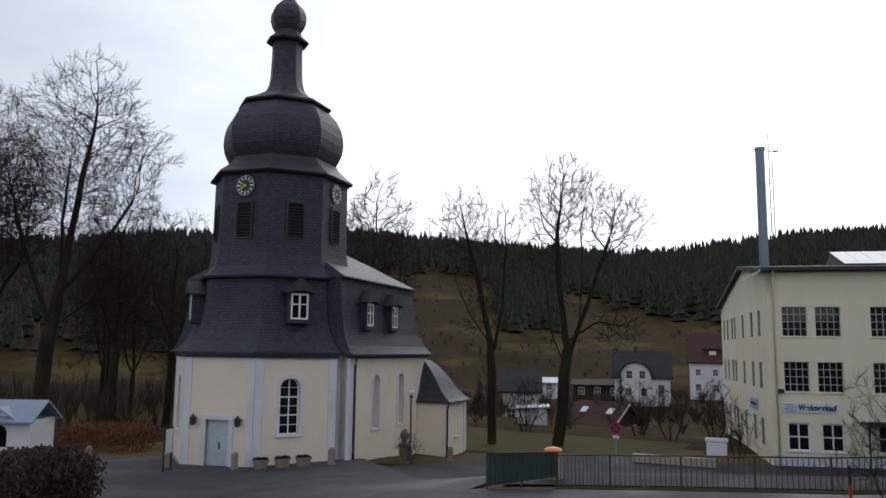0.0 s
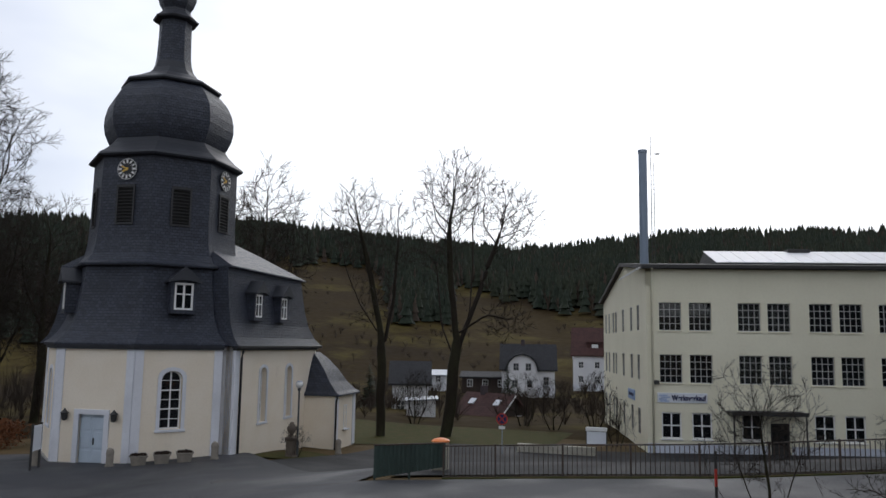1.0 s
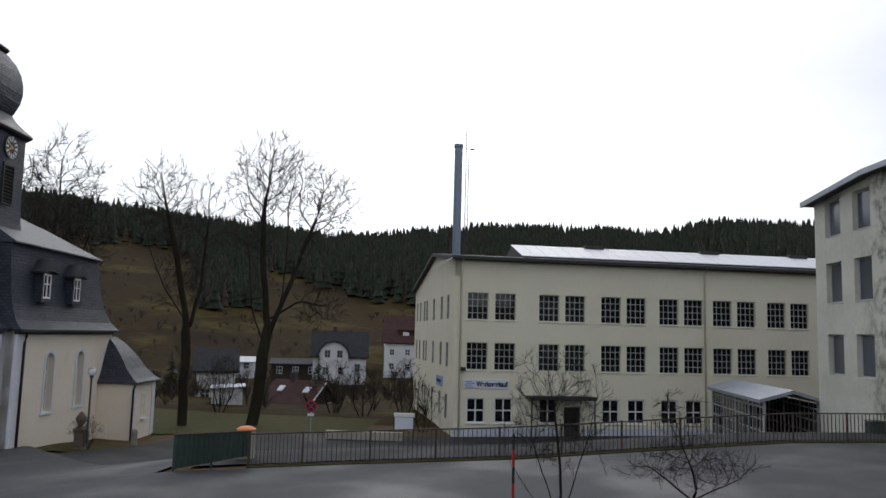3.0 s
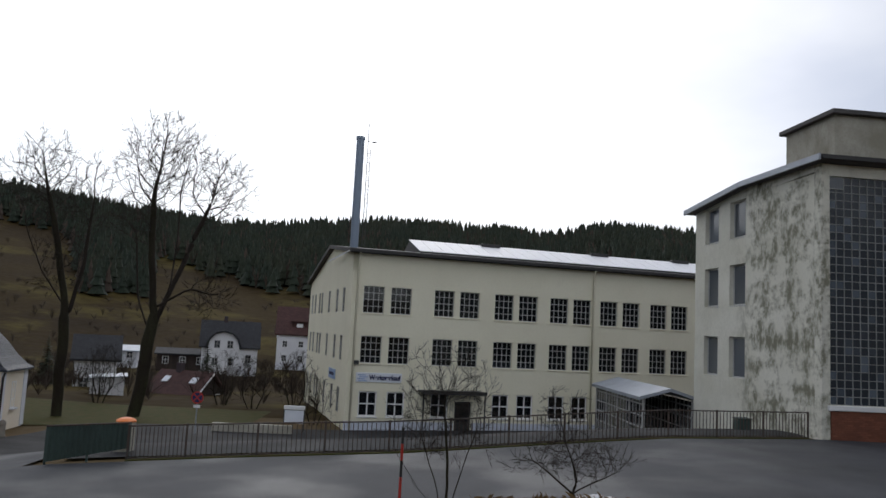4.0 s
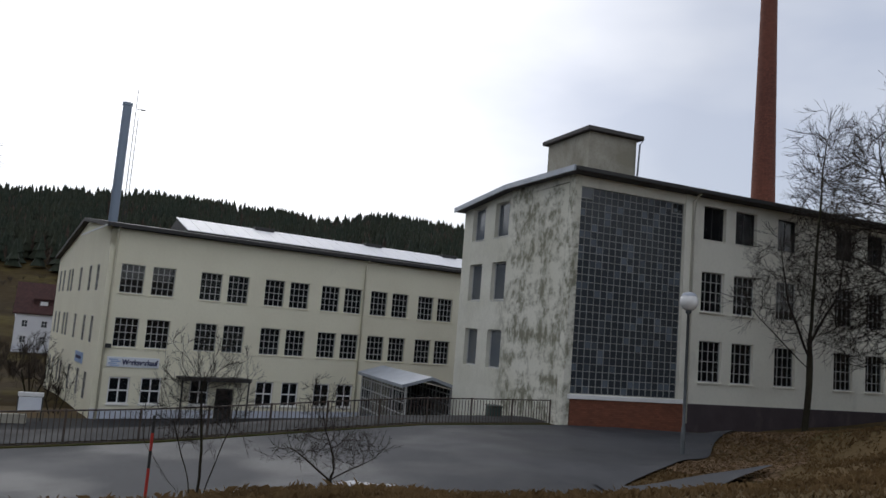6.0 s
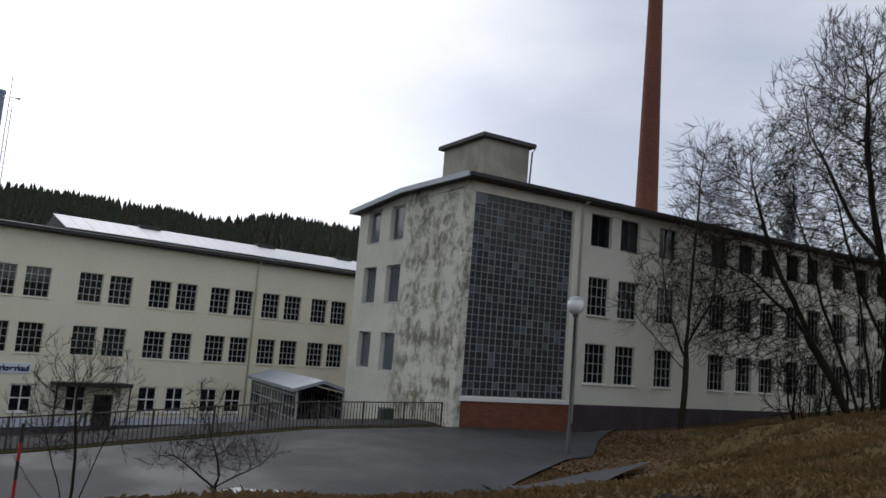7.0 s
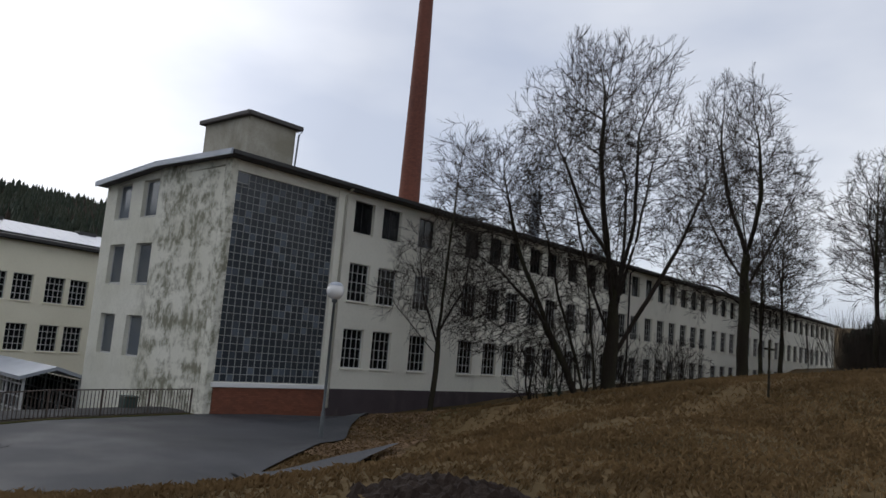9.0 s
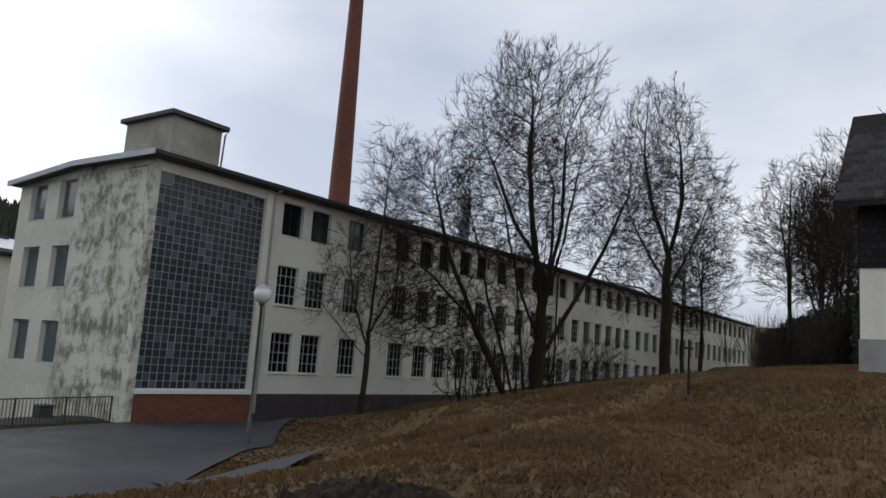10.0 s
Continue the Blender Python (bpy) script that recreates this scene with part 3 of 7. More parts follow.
COURT_X, COURT_Y = (-26, -22, -18, -12, -9.5, 14.3), (45.5, 47.5, 49.8, 50.5, 50.2, 56.4)


def court_far(x):
    return float(np.interp(x, COURT_X, COURT_Y))


strip("court", "court", "old grey paved factory court", np.concatenate([np.arange(-21.6, -10.7, 0.8), np.arange(-10.6, 14.3, 0.8)]), lambda x: fence_y(x) + 0.6 if x > -10.65 else 35.0 - 0.75 * (x + 24), court_far, 0.06, "pavement", 24)
strip("lawn", "moss", "mossy winter lawn beside the church", np.arange(-30, -10.9, 0.8), lambda x: court_far(x) + 0.15, lambda x: 60.0, 0.05, "lawn", 12)
strip("church_verge", "moss", "mossy strip along the church wall", np.arange(-23.6, -20.3, 0.4), lambda x: 33.6 + 0.55 * (x + 23.6), lambda x: 39.6, 0.05, "lawn", 8)

# ---- windows and doors ----
SHARED = {}


def ring_frame(w, h, rim, depth):
    """A rectangular frame as one ring."""
    bm = bmesh.new()
    rings = []
    for y in (0.0, depth):
        for g in (0.0, rim):
            rings.append([bm.verts.new((x, y, z)) for x, z in ((-w / 2 + g, g), (w / 2 - g, g), (w / 2 - g, h - g), (-w / 2 + g, h - g))])
    fo, fi, bo, bi = rings
    for i in range(4):
        j = (i + 1) % 4
        bm.faces.new((fo[i], fo[j], fi[j], fi[i]))
        bm.faces.new((bo[j], bo[i], bi[i], bi[j]))
        bm.faces.new((fi[i], fi[j], bi[j], bi[i]))
        bm.faces.new((fo[j], fo[i], bo[i], bo[j]))
    return bm


def grid_window(parent, m, w, h, cols, rows, frame_mat, pane_mat="glass", bar=0.035, rim=0.06, sill="", rail=None, depth=0.06):
    """A glazed opening: frame with bars, its pane and sill; the meshes are shared between alike windows."""
    key = (w, h, cols, rows, frame_mat, pane_mat, bar, rim, sill, rail)
    if key not in SHARED:
        fm = mesh_of("window", ring_frame(w, h, rim, depth), frame_mat)
        pm = mesh_of("pane", boxed((-w / 2 + rim * 0.6, w / 2 - rim * 0.6, depth * 0.45, depth * 0.6, rim * 0.6, h - rim * 0.6)), pane_mat)
        sm = mesh_of("window_sill", boxed((-w / 2 - 0.06, w / 2 + 0.06, -0.2, 0.04, -0.08, -0.003), bevel=0.012), sill) if sill else None
        up = mesh_of("glazing_bar", boxed((-bar / 2, bar / 2, 0.01, depth - 0.01, rim, h - rim)), frame_mat)
        across = mesh_of("glazing_bar", boxed((-w / 2 + rim, w / 2 - rim, 0.014, depth - 0.014, -bar / 2, bar / 2)), frame_mat)
        SHARED[key] = fm, pm, sm, up, across
    fm, pm, sm, up, across = SHARED[key]
    win = part("window", fm, None, parent, at=m)
    part("pane", pm, None, win)
    if sm:
        part("window_sill", sm, None, win)
    for i in range(1, cols):
        part("glazing_bar", up, None, win, at=pose(-w / 2 + w * i / cols, 0, 0))
    for j in range(1, rows):
        part("glazing_bar", across, None, win, at=pose(0, 0, h * j / rows))
    return win


def spandrel(bm, u0, u1, z_spring, z_top, thick, steps=6):
    """Fills the two upper corners of a square hole to leave a round-headed one."""
    mid, half = (u0 + u1) / 2, (u1 - u0) / 2
    for sgn in (-1, 1):
        arc = [(mid + sgn * half * math.cos(a), z_spring + (z_top - z_spring) * math.sin(a)) for a in (math.pi / 2 * i / steps for i in range(steps + 1))]
        for (ua, za), (ub, zb) in zip(arc, arc[1:]):
            q = [(ua, za), (ub, zb), (ub, z_top), (ua, z_top)] if abs(zb - z_top) > 1e-6 else [(ua, za), (ub, z_top), (ua, z_top)]
            for y in (0.0, thick):
                bm.faces.new([bm.verts.new((u, y, z)) for u, z in q])
            bm.faces.new([bm.verts.new(p) for p in ((ua, 0, za), (ub, 0, zb), (ub, thick, zb), (ua, thick, za))])


def arch_window(parent, m, w, h, label=""):
    """A tall round-headed church window with a white cross-barred frame and a stone sill."""
    key = ("arch", w, h)
    if key not in SHARED:
        rise, n = w * 0.42, 8
        out = [(-w / 2, 0), (w / 2, 0)] + [(w / 2 * math.cos(math.pi * i / n), h - rise + rise * math.sin(math.pi * i / n)) for i in range(n + 1)]
        inn = [(x * (1 - 0.13 / w), 0.07 + z * (1 - 0.13 / h)) for x, z in out]
        bm = bmesh.new()
        for y in (0.0, 0.07):
            for i in range(len(out)):
                j = (i + 1) % len(out)
                bm.faces.new([bm.verts.new((p[0], y, p[1])) for p in (out[i], out[j], inn[j], inn[i])])
        for i in range(len(inn)):
            j = (i + 1) % len(inn)
            bm.faces.new([bm.verts.new(p) for p in ((inn[i][0], 0, inn[i][1]), (inn[j][0], 0, inn[j][1]), (inn[j][0], 0.07, inn[j][1]), (inn[i][0], 0.07, inn[i][1]))])
        box(bm, -0.035, 0.035, -0.01, 0.06, 0.05, h - 0.05)
        for z in (h * 0.34, h * 0.66):
            box(bm, -w / 2 + 0.05, w / 2 - 0.05, -0.014, 0.056, z - 0.035, z + 0.035)
        for z in (h * 0.17, h * 0.5, h * 0.83):
            box(bm, -w / 2 + 0.06, w / 2 - 0.06, 0.012, 0.05, z - 0.016, z + 0.016)
        pane = bmesh.new()
        extrude_xz(pane, [(x * 0.98, z) for x, z in out], 0.035, 0.042)
        SHARED[key] = mesh_of("window", bm, "white_paint"), mesh_of("pane", pane, "glass"), mesh_of("window_sill", boxed((-w / 2 - 0.22, w / 2 + 0.22, -0.34, -0.0, -0.14, -0.004), bevel=0.02), "quoin")
    fm, pm, sm = SHARED[key]
    win = part("window", fm, None, parent, label, at=m)
    part("pane", pm, None, win)
    part("window_sill", sm, None, win)
    return win


def arch_surround(w, h, wide, proud=0.05):
    """A flat pale band round a round-headed opening."""
    rise, n = w * 0.42, 8
    bm = bmesh.new()
    a = [(-w / 2, -0.02)] + [(-w / 2 * math.cos(math.pi * i / n), h - rise + rise * math.sin(math.pi * i / n)) for i in range(n + 1)] + [(w / 2, -0.02)]
    k = (w + 2 * wide) / w
    b = [(x * k, z if i in (0, len(a) - 1) else (z - h * 0.5) * (1 + wide / h * 2.0) + h * 0.5) for i, (x, z) in enumerate(a)]
    for i in range(len(a) - 1):
        bm.faces.new([bm.verts.new((p[0], -proud, p[1])) for p in (a[i], a[i + 1], b[i + 1], b[i])])
        bm.faces.new([bm.verts.new(p) for p in ((b[i][0], -proud, b[i][1]), (b[i + 1][0], -proud, b[i + 1][1]), (b[i + 1][0], 0.01, b[i + 1][1]), (b[i][0], 0.01, b[i][1]))])
        bm.faces.new([bm.verts.new(p) for p in ((a[i + 1][0], -proud, a[i + 1][1]), (a[i][0], -proud, a[i][1]), (a[i][0], 0.01, a[i][1]), (a[i + 1][0], 0.01, a[i + 1][1]))])
    return bm


# ---- church ----


def loft(bm, rings):
    """Quads between closed rings of equal count, with metre UVs along each side."""
    uv = bm.loops.layers.uv.verify()
    vr = [[bm.verts.new(p) for p in r] for r in rings]
    run = 0.0
    for a, b in zip(vr, vr[1:]):
        d = max((a[0].co - b[0].co).length, 0.01)
        n = len(a)
        for i in range(n):
            j = (i + 1) % n
            f = bm.faces.new((a[i], a[j], b[j], b[i]))
            side = (a[j].co - a[i].co).normalized() if (a[j].co - a[i].co).length > 1e-5 else Vector((1, 0, 0))
            for lp in f.loops:
                lp[uv].uv = (lp.vert.co.dot(side), run + (d if lp.vert in (b[i], b[j]) else 0.0))
        run += d
    return vr


def dormer(parent, m, w=1.25, h=2.2, deep=1.7, label=""):
    """A small gabled dormer clad in slate with a white barred window."""
    bm = boxed((-w / 2, -w / 2 + 0.16, 0, deep, 0, h * 0.7), (w / 2 - 0.16, w / 2, 0, deep, 0, h * 0.7), (-w / 2 + 0.16, w / 2 - 0.16, 0, 0.1, 0, 0.2), (-w / 2 + 0.16, w / 2 - 0.16, 0, 0.1, h * 0.66, h * 0.7))
    body = part("dormer", bm, "slate", parent, label, at=m)
    bm = bmesh.new()
    e, z, p = w / 2 + 0.2, h * 0.7, h
    extrude_xz(bm, [(-e, z - 0.1), (-e, z - 0.01), (-w * 0.3, z + (p - z) * 0.55), (0, p), (w * 0.3, z + (p - z) * 0.55), (e, z - 0.01), (e, z - 0.1), (w * 0.2, z + 0.02), (-w * 0.2, z + 0.02)], -0.22, deep + 0.5)
    part("dormer_roof", bm, "slate_ridge", body)
    part("dormer_window", boxed(*[(x0, x1, 0.02, 0.09, z0, z1) for x0, x1, z0, z1 in ((-w / 2 + 0.16, -w / 2 + 0.26, 0.2, h * 0.66), (w / 2 - 0.26, w / 2 - 0.16, 0.2, h * 0.66), (-w / 2 + 0.26, w / 2 - 0.26, 0.2, 0.3), (-w / 2 + 0.26, w / 2 - 0.26, h * 0.66 - 0.1, h * 0.66), (-0.05, 0.05, 0.3, h * 0.66 - 0.1), (-w / 2 + 0.26, -0.05, h * 0.42 - 0.03, h * 0.42 + 0.03), (0.05, w / 2 - 0.26, h * 0.42 - 0.03, h * 0.42 + 0.03))]), "white_paint", body, "white painted cross-barred window frame")
    part("pane", boxed((-w / 2 + 0.18, w / 2 - 0.18, 0.055, 0.065, 0.22, h * 0.65)), "glass", body)
    return body


def clock(parent, m, r=0.62):
    """A black tower clock with a gilt numeral ring and hands."""
    bm = bmesh.new()
    bmesh.ops.create_cone(bm, cap_ends=True, segments=32, radius1=r, radius2=r, depth=0.06, matrix=pose(0, -0.05, 0, 90))
    dial = part("clock", bm, "clock_face", parent, "black dial with a gilt numeral ring", at=m)
    bm = bmesh.new()
    for k in range(12):
        a = 2 * math.pi * k / 12
        ln = 0.13 if k % 3 else 0.17
        bmesh.ops.create_cube(bm, size=1.0, matrix=pose(0, -0.1, 0) @ Matrix.Rotation(a, 4, "Y") @ Matrix.Translation((0, 0, r * 0.76)) @ Matrix.Diagonal((0.085, 0.02, ln * 1.05, 1)))
    part("numeral_ring", bm, "white_paint", dial, "pale numeral marks on the dial")
    bm = bmesh.new()
    n = 40
    for ra, rb in ((r * 0.97, r * 1.02), (r * 0.56, r * 0.58)):
        for k in range(n):
            a, b = 2 * math.pi * k / n, 2 * math.pi * (k + 1) / n
            bm.faces.new([bm.verts.new((q * math.cos(t), -0.09, q * math.sin(t))) for q, t in ((ra, a), (ra, b), (rb, b), (rb, a))])
    part("rim", bm, "white_paint", dial)
    bm = bmesh.new()
    for a, ln, wd in ((radians(-62), 0.42, 0.07), (radians(-118), 0.34, 0.09)):
        bmesh.ops.create_cube(bm, size=1.0, matrix=pose(0, -0.115, 0) @ Matrix.Rotation(a, 4, "Y") @ Matrix.Translation((0, 0, ln / 2 - 0.06)) @ Matrix.Diagonal((wd, 0.012, ln, 1)))
    bmesh.ops.create_cone(bm, cap_ends=True, segments=16, radius1=0.09, radius2=0.07, depth=0.03, matrix=pose(0, -0.12, 0, 90))
    part("pointers", bm, "gold", dial, "gilt clock pointers")
    return dial


def facet(phi, apo):
    return Matrix.Rotation(radians(phi + 90), 4, "Z") @ Matrix.Translation((0, -apo, 0))


CH = pose(-29.8, 34.49, 0, 0, 0, 7.8)
church = thing("church", CH, "cream baroque church with a slate mansard roof and octagonal onion-domed tower", "church")
R8, APO = 5.45, 5.45 * math.cos(math.pi / 8)
K8 = 1.115
W8 = 2 * R8 * math.sin(math.pi / 8)
OCT = math.pi / 8
BZ, EZ = -4.6, 3.0
for phi, hole in ((-90, (-0.68, 0.68, -2.75, -0.33)), (-45, (-0.8, 0.2, -1.02, 1.78)), (-135, (-0.5, 0.5, -1.02, 1.78)), (180, None)):
    bm = bmesh.new()
    wall(bm, -W8 / 2, W8 / 2, BZ, EZ, [hole] if hole else [], 0.5)
    if hole and phi != -90:
        spandrel(bm, hole[0], hole[1], hole[3] - 0.42, hole[3], 0.5)
    part("wall", bm, "cream", church, at=facet(phi, APO))
    if hole and phi != -90:
        mid = (hole[0] + hole[1]) / 2
        arch_window(church, facet(phi, APO) @ pose(mid, 0.26, hole[2]), 1.0, 2.8)
        part("window_surround", arch_surround(1.0, 2.8, 0.17), "quoin", church, at=facet(phi, APO) @ pose(mid, 0, hole[2]))
# corner pilasters of the octagon
for phi in (-135, -90, -45):
    for side in (-1, 1):
        u = side * (W8 / 2 - 0.2)
        part("pilaster", boxed((u - 0.2, u + 0.2, -0.06, 0.1, BZ, EZ - 0.22), bevel=0.01), "quoin", church, at=facet(phi, APO))
    part("cornice", boxed((-W8 / 2 - 0.05, W8 / 2 + 0.05, -0.13, 0.1, EZ - 0.22, EZ - 0.08), (-W8 / 2 - 0.1, W8 / 2 + 0.1, -0.22, 0.1, EZ - 0.08, EZ + 0.02)), "slate_ridge", church, at=facet(phi, APO))
    part("plinth", boxed((-W8 / 2, -0.9, -0.085, 0.1, BZ, -2.58), (0.9, W8 / 2, -0.085, 0.1, BZ, -2.58)) if phi == -90 else boxed((-W8 / 2, W8 / 2, -0.085, 0.1, BZ, -2.58)), "plinth", church, at=facet(phi, APO))
# front door
F = facet(-90, APO)
part("door_surround", boxed((-0.95, -0.68, -0.07, 0.2, -2.9, -0.33), (0.68, 0.95, -0.07, 0.2, -2.9, -0.33), (-0.95, 0.95, -0.07, 0.2, -0.33, -0.08), bevel=0.012), "quoin", church, at=F)
for s in (-1, 1):
    x0, x1 = (-0.68, -0.006) if s < 0 else (0.006, 0.68)
    leaf = part("door", boxed((x0, x1, 0.14, 0.2, -2.75, -0.33)), "door_blue", church, "pale blue panelled wooden church door", at=F)
    for zb, zt in ((-2.6, -2.0), (-1.9, -1.15), (-1.05, -0.45)):
        part("door_panel", boxed((x0 + 0.1, x1 - 0.1, 0.115, 0.15, zb, zt), bevel=0.02), "door_blue", leaf)
    if s > 0:
        part("door_handle", boxed((0.05, 0.09, 0.06, 0.14, -1.75, -1.42), bevel=0.01), "dark_metal", leaf)
part("doorstep", boxed((-1.1, 1.1, -0.5, 0.2, -3.2, -2.74), bevel=0.02), "stone", church, at=F)
for u in (-1.35, 1.3):
    bm = boxed((u - 0.03, u + 0.03, -0.2, 0.0, -0.52, -0.46))
    lathe(bm, [(0.05, -0.62), (0.13, -0.56), (0.15, -0.3), (0.2, -0.26), (0.06, -0.12), (0.02, -0.05)], 8)
    for v in bm.verts[8:]:
        v.co += Vector((u, -0.2, 0))
    part("wall_lantern", bm, "dark_metal", church, "dark iron wall lantern", at=F)
# nave
NX, NY0, NY1 = 5.5, -1.6, 9.5
for sgn in (1, -1):
    bm = bmesh.new()
    holes = [(y - 0.42, y + 0.42, -1.1, 1.85) for y in (1.8, 5.3)]
    wall(bm, NY0, NY1, BZ - 1, EZ, holes, 0.5)
    for h in holes:
        spandrel(bm, h[0], h[1], h[3] - 0.36, h[3], 0.5)
    mw = pose(NX, 0, 0, 0, 0, 90) if sgn > 0 else pose(-NX, 0, 0, 0, 0, -90) @ Matrix.Diagonal((-1, 1, 1, 1))
    part("wall", bm, "cream", church, at=mw)
    if sgn > 0:
        for h in holes:
            mid = (h[0] + h[1]) / 2
            arch_window(church, mw @ pose(mid, 0.26, -1.1), 0.84, 2.95)
            part("window_surround", arch_surround(0.84, 2.95, 0.15), "quoin", church, at=mw @ pose(mid, 0, -1.1))
        part("pilaster", boxed((NY0 - 0.06, NY0 + 0.45, -0.06, 0.1, BZ, EZ - 0.22), bevel=0.01), "quoin", church, at=mw)
        part("cornice", boxed((NY0 - 0.1, NY1 + 0.1, -0.13, 0.1, EZ - 0.22, EZ - 0.08), (NY0 - 0.2, NY1 + 0.2, -0.22, 0.1, EZ - 0.08, EZ + 0.02)), "slate_ridge", church, at=mw)
for sgn in (1, -1):
    x0, x1 = sorted((sgn * 4.6, sgn * (NX - 0.01)))
    part("wall", boxed((x0, x1, NY0, NY0 + 0.5, BZ, EZ)), "quoin", church)
part("wall", boxed((-NX, NX, NY1 - 0.5, NY1, BZ - 1, EZ)), "cream", church)
rings = []
for w, z, back in ((5.82, 3.0, 9.85), (5.72, 3.08, 9.75), (5.42, 3.45, 9.45), (5.15, 4.2, 9.0), (4.98, 5.2, 8.7), (4.85, 6.6, 8.4), (4.83, 7.05, 8.3), (5.05, 7.08, 8.5), (5.05, 7.16, 8.5), (2.6, 8.6, 6.4), (0.06, 9.9, 4.6)):
    f = NY0 - 0.25 + (5.82 - w) * 0.35
    rings.append([(-w, f, z), (w, f, z), (w, back, z), (-w, back, z)])
bm = bmesh.new()
loft(bm, rings)
part("nave_roof", bm, "slate", church, uv=False)
# octagonal mansard, belfry and onion
bm = bmesh.new()
lathe(bm, [(K8 * r, z) for r, z in [(5.1, 2.98), (5.12, 3.06), (4.9, 3.22), (4.55, 3.62), (4.28, 4.15), (4.12, 4.7), (4.0, 5.6), (3.9, 6.5), (3.86, 6.95)]], 8, OCT, caps=(False, False))
part("mansard_roof", bm, "slate", church, uv=False)
bm = bmesh.new()
lathe(bm, [(K8 * r, z) for r, z in [(3.9, 6.93), (4.16, 6.95), (4.18, 7.06), (3.9, 7.22), (3.62, 7.62), (3.5, 8.3), (3.44, 9.4), (3.42, 12.7)]], 8, OCT, caps=(False, True))
part("belfry", bm, "slate", church, uv=False)
bm = bmesh.new()
lathe(bm, [(K8 * r, z) for r, z in [(3.42, 12.65), (3.66, 12.7), (3.72, 12.8), (3.66, 12.9), (3.3, 13.2), (2.95, 13.58), (2.8, 13.85)]], 8, OCT, caps=(True, True))
part("belfry_eave", bm, "slate_ridge", church, uv=False)
bm = bmesh.new()
lathe(bm, [(K8 * r, z) for r, z in [(2.72, 13.75), (2.88, 14.05), (3.06, 14.5), (3.14, 15.0), (3.12, 15.5), (3.0, 16.05), (2.76, 16.55), (2.46, 16.95), (2.2, 17.2)]], 8, OCT)
part("onion_dome", bm, "slate", church, uv=False)
bm = bmesh.new()
lathe(bm, [(K8 * r, z) for r, z in [(2.15, 17.15), (2.4, 17.18), (2.46, 17.27), (2.4, 17.37), (1.85, 17.65), (1.3, 18.0), (1.0, 18.4), (0.88, 18.85)]], 8, OCT)
part("upper_eave", bm, "slate_ridge", church, uv=False)
bm = bmesh.new()
lathe(bm, [(K8 * r, z) for r, z in [(0.92, 18.6), (0.84, 19.2), (0.8, 20.6), (0.8, 21.3)]], 8, OCT)
part("lantern", bm, "slate", church, uv=False)
bm = bmesh.new()
lathe(bm, [(K8 * r, z) for r, z in [(0.8, 21.25), (1.1, 21.32), (1.14, 21.42), (0.95, 21.6), (0.72, 21.85), (0.68, 22.05)]], 8, OCT)
part("lantern_eave", bm, "slate_ridge", church, uv=False)
bm = bmesh.new()
lathe(bm, [(K8 * r, z) for r, z in [(0.68, 22.0), (0.85, 22.3), (0.96, 22.7), (0.95, 23.1), (0.8, 23.5), (0.5, 23.85), (0.28, 24.2), (0.14, 24.8), (0.06, 25.6)]], 8, OCT)
part("small_onion", bm, "slate", church, uv=False)
# louvred sound openings and clocks
AB = 3.43 * K8 * math.cos(math.pi / 8)
for phi in (-90, -45, 0, -135):
    G = facet(phi, AB)
    frame_bm = boxed((-0.52, -0.42, -0.09, 0.05, 9.08, 11.14), (0.42, 0.52, -0.09, 0.05, 9.08, 11.14), (-0.42, 0.42, -0.09, 0.05, 9.08, 9.18), (-0.42, 0.42, -0.09, 0.05, 11.02, 11.16))
    lv = part("louvre_window", frame_bm, "clock_face", church, "black wooden louvred belfry opening", at=G)
    # near-black sheet painted as the shade behind the slats
    part("backing", boxed((-0.42, 0.42, -0.03, 0.02, 9.18, 11.02)), "interior_shade", lv)
    slat = SHARED.setdefault("louvre", mesh_of("slat", boxed((-0.42, 0.42, -0.05, 0.05, -0.012, 0.012)), "dark_metal"))
    for k in range(11):
        part("slat", slat, None, lv, at=pose(0, -0.06, 9.28 + k * 0.17, 35))
    if phi in (-90, 0):
        clock(church, G @ pose(0, 0, 11.95), 0.54)
# dormers
dormer(church, facet(-45, 4.75) @ pose(0.1, 0, 4.55), 1.25, 2.35, 1.6)
dormer(church, facet(-135, 4.75) @ pose(0, 0, 4.55), 1.25, 2.35, 1.6)
for y in (1.1, 4.5):
    dormer(church, pose(5.42, y, 4.35, 0, 0, 90), 1.15, 2.2, 1.4)
# sacristy
AX0, AX1, AY0, AY1 = 5.0, 7.5, 8.0, 11.8
for b, mt in (((AX0, AX1, AY0, AY0 + 0.4, -5.6, 0.0), "cream"), ((AX0, AX1, AY1 - 0.4, AY1, -5.6, 0.0), "cream"), ((AX1 - 0.4, AX1 + 0.001, AY0 + 0.4, AY1 - 0.4, -5.6, 0.0), "cream")):
    part("wall", boxed(b), mt, church)
for a, b in ((AY0 - 0.04, AY0 + 0.5), (AY1 - 0.5, AY1 + 0.04)):
    part("pilaster", boxed((AX1 - 0.02, AX1 + 0.05, a, b, -5.6, -0.12)), "quoin", church)
grid_window(church, pose(AX1 + 0.02, 9.9, -2.2, 0, 0, 90), 0.6, 1.5, 2, 3, "white_paint", sill="quoin")
rings = []
for g, z in ((0.32, -0.06), (0.3, 0.04), (0.0, 0.22), (-0.5, 0.75), (-1.0, 1.5), (-1.6, 2.2), (-2.1, 2.62)):
    rings.append([(4.9, AY0 - g * 0.6, z), (AX1 + g, AY0 - g * 0.6, z), (AX1 + g, AY1 + g * 0.6, z), (4.9, AY1 + g * 0.6, z)])
bm = bmesh.new()
loft(bm, rings)
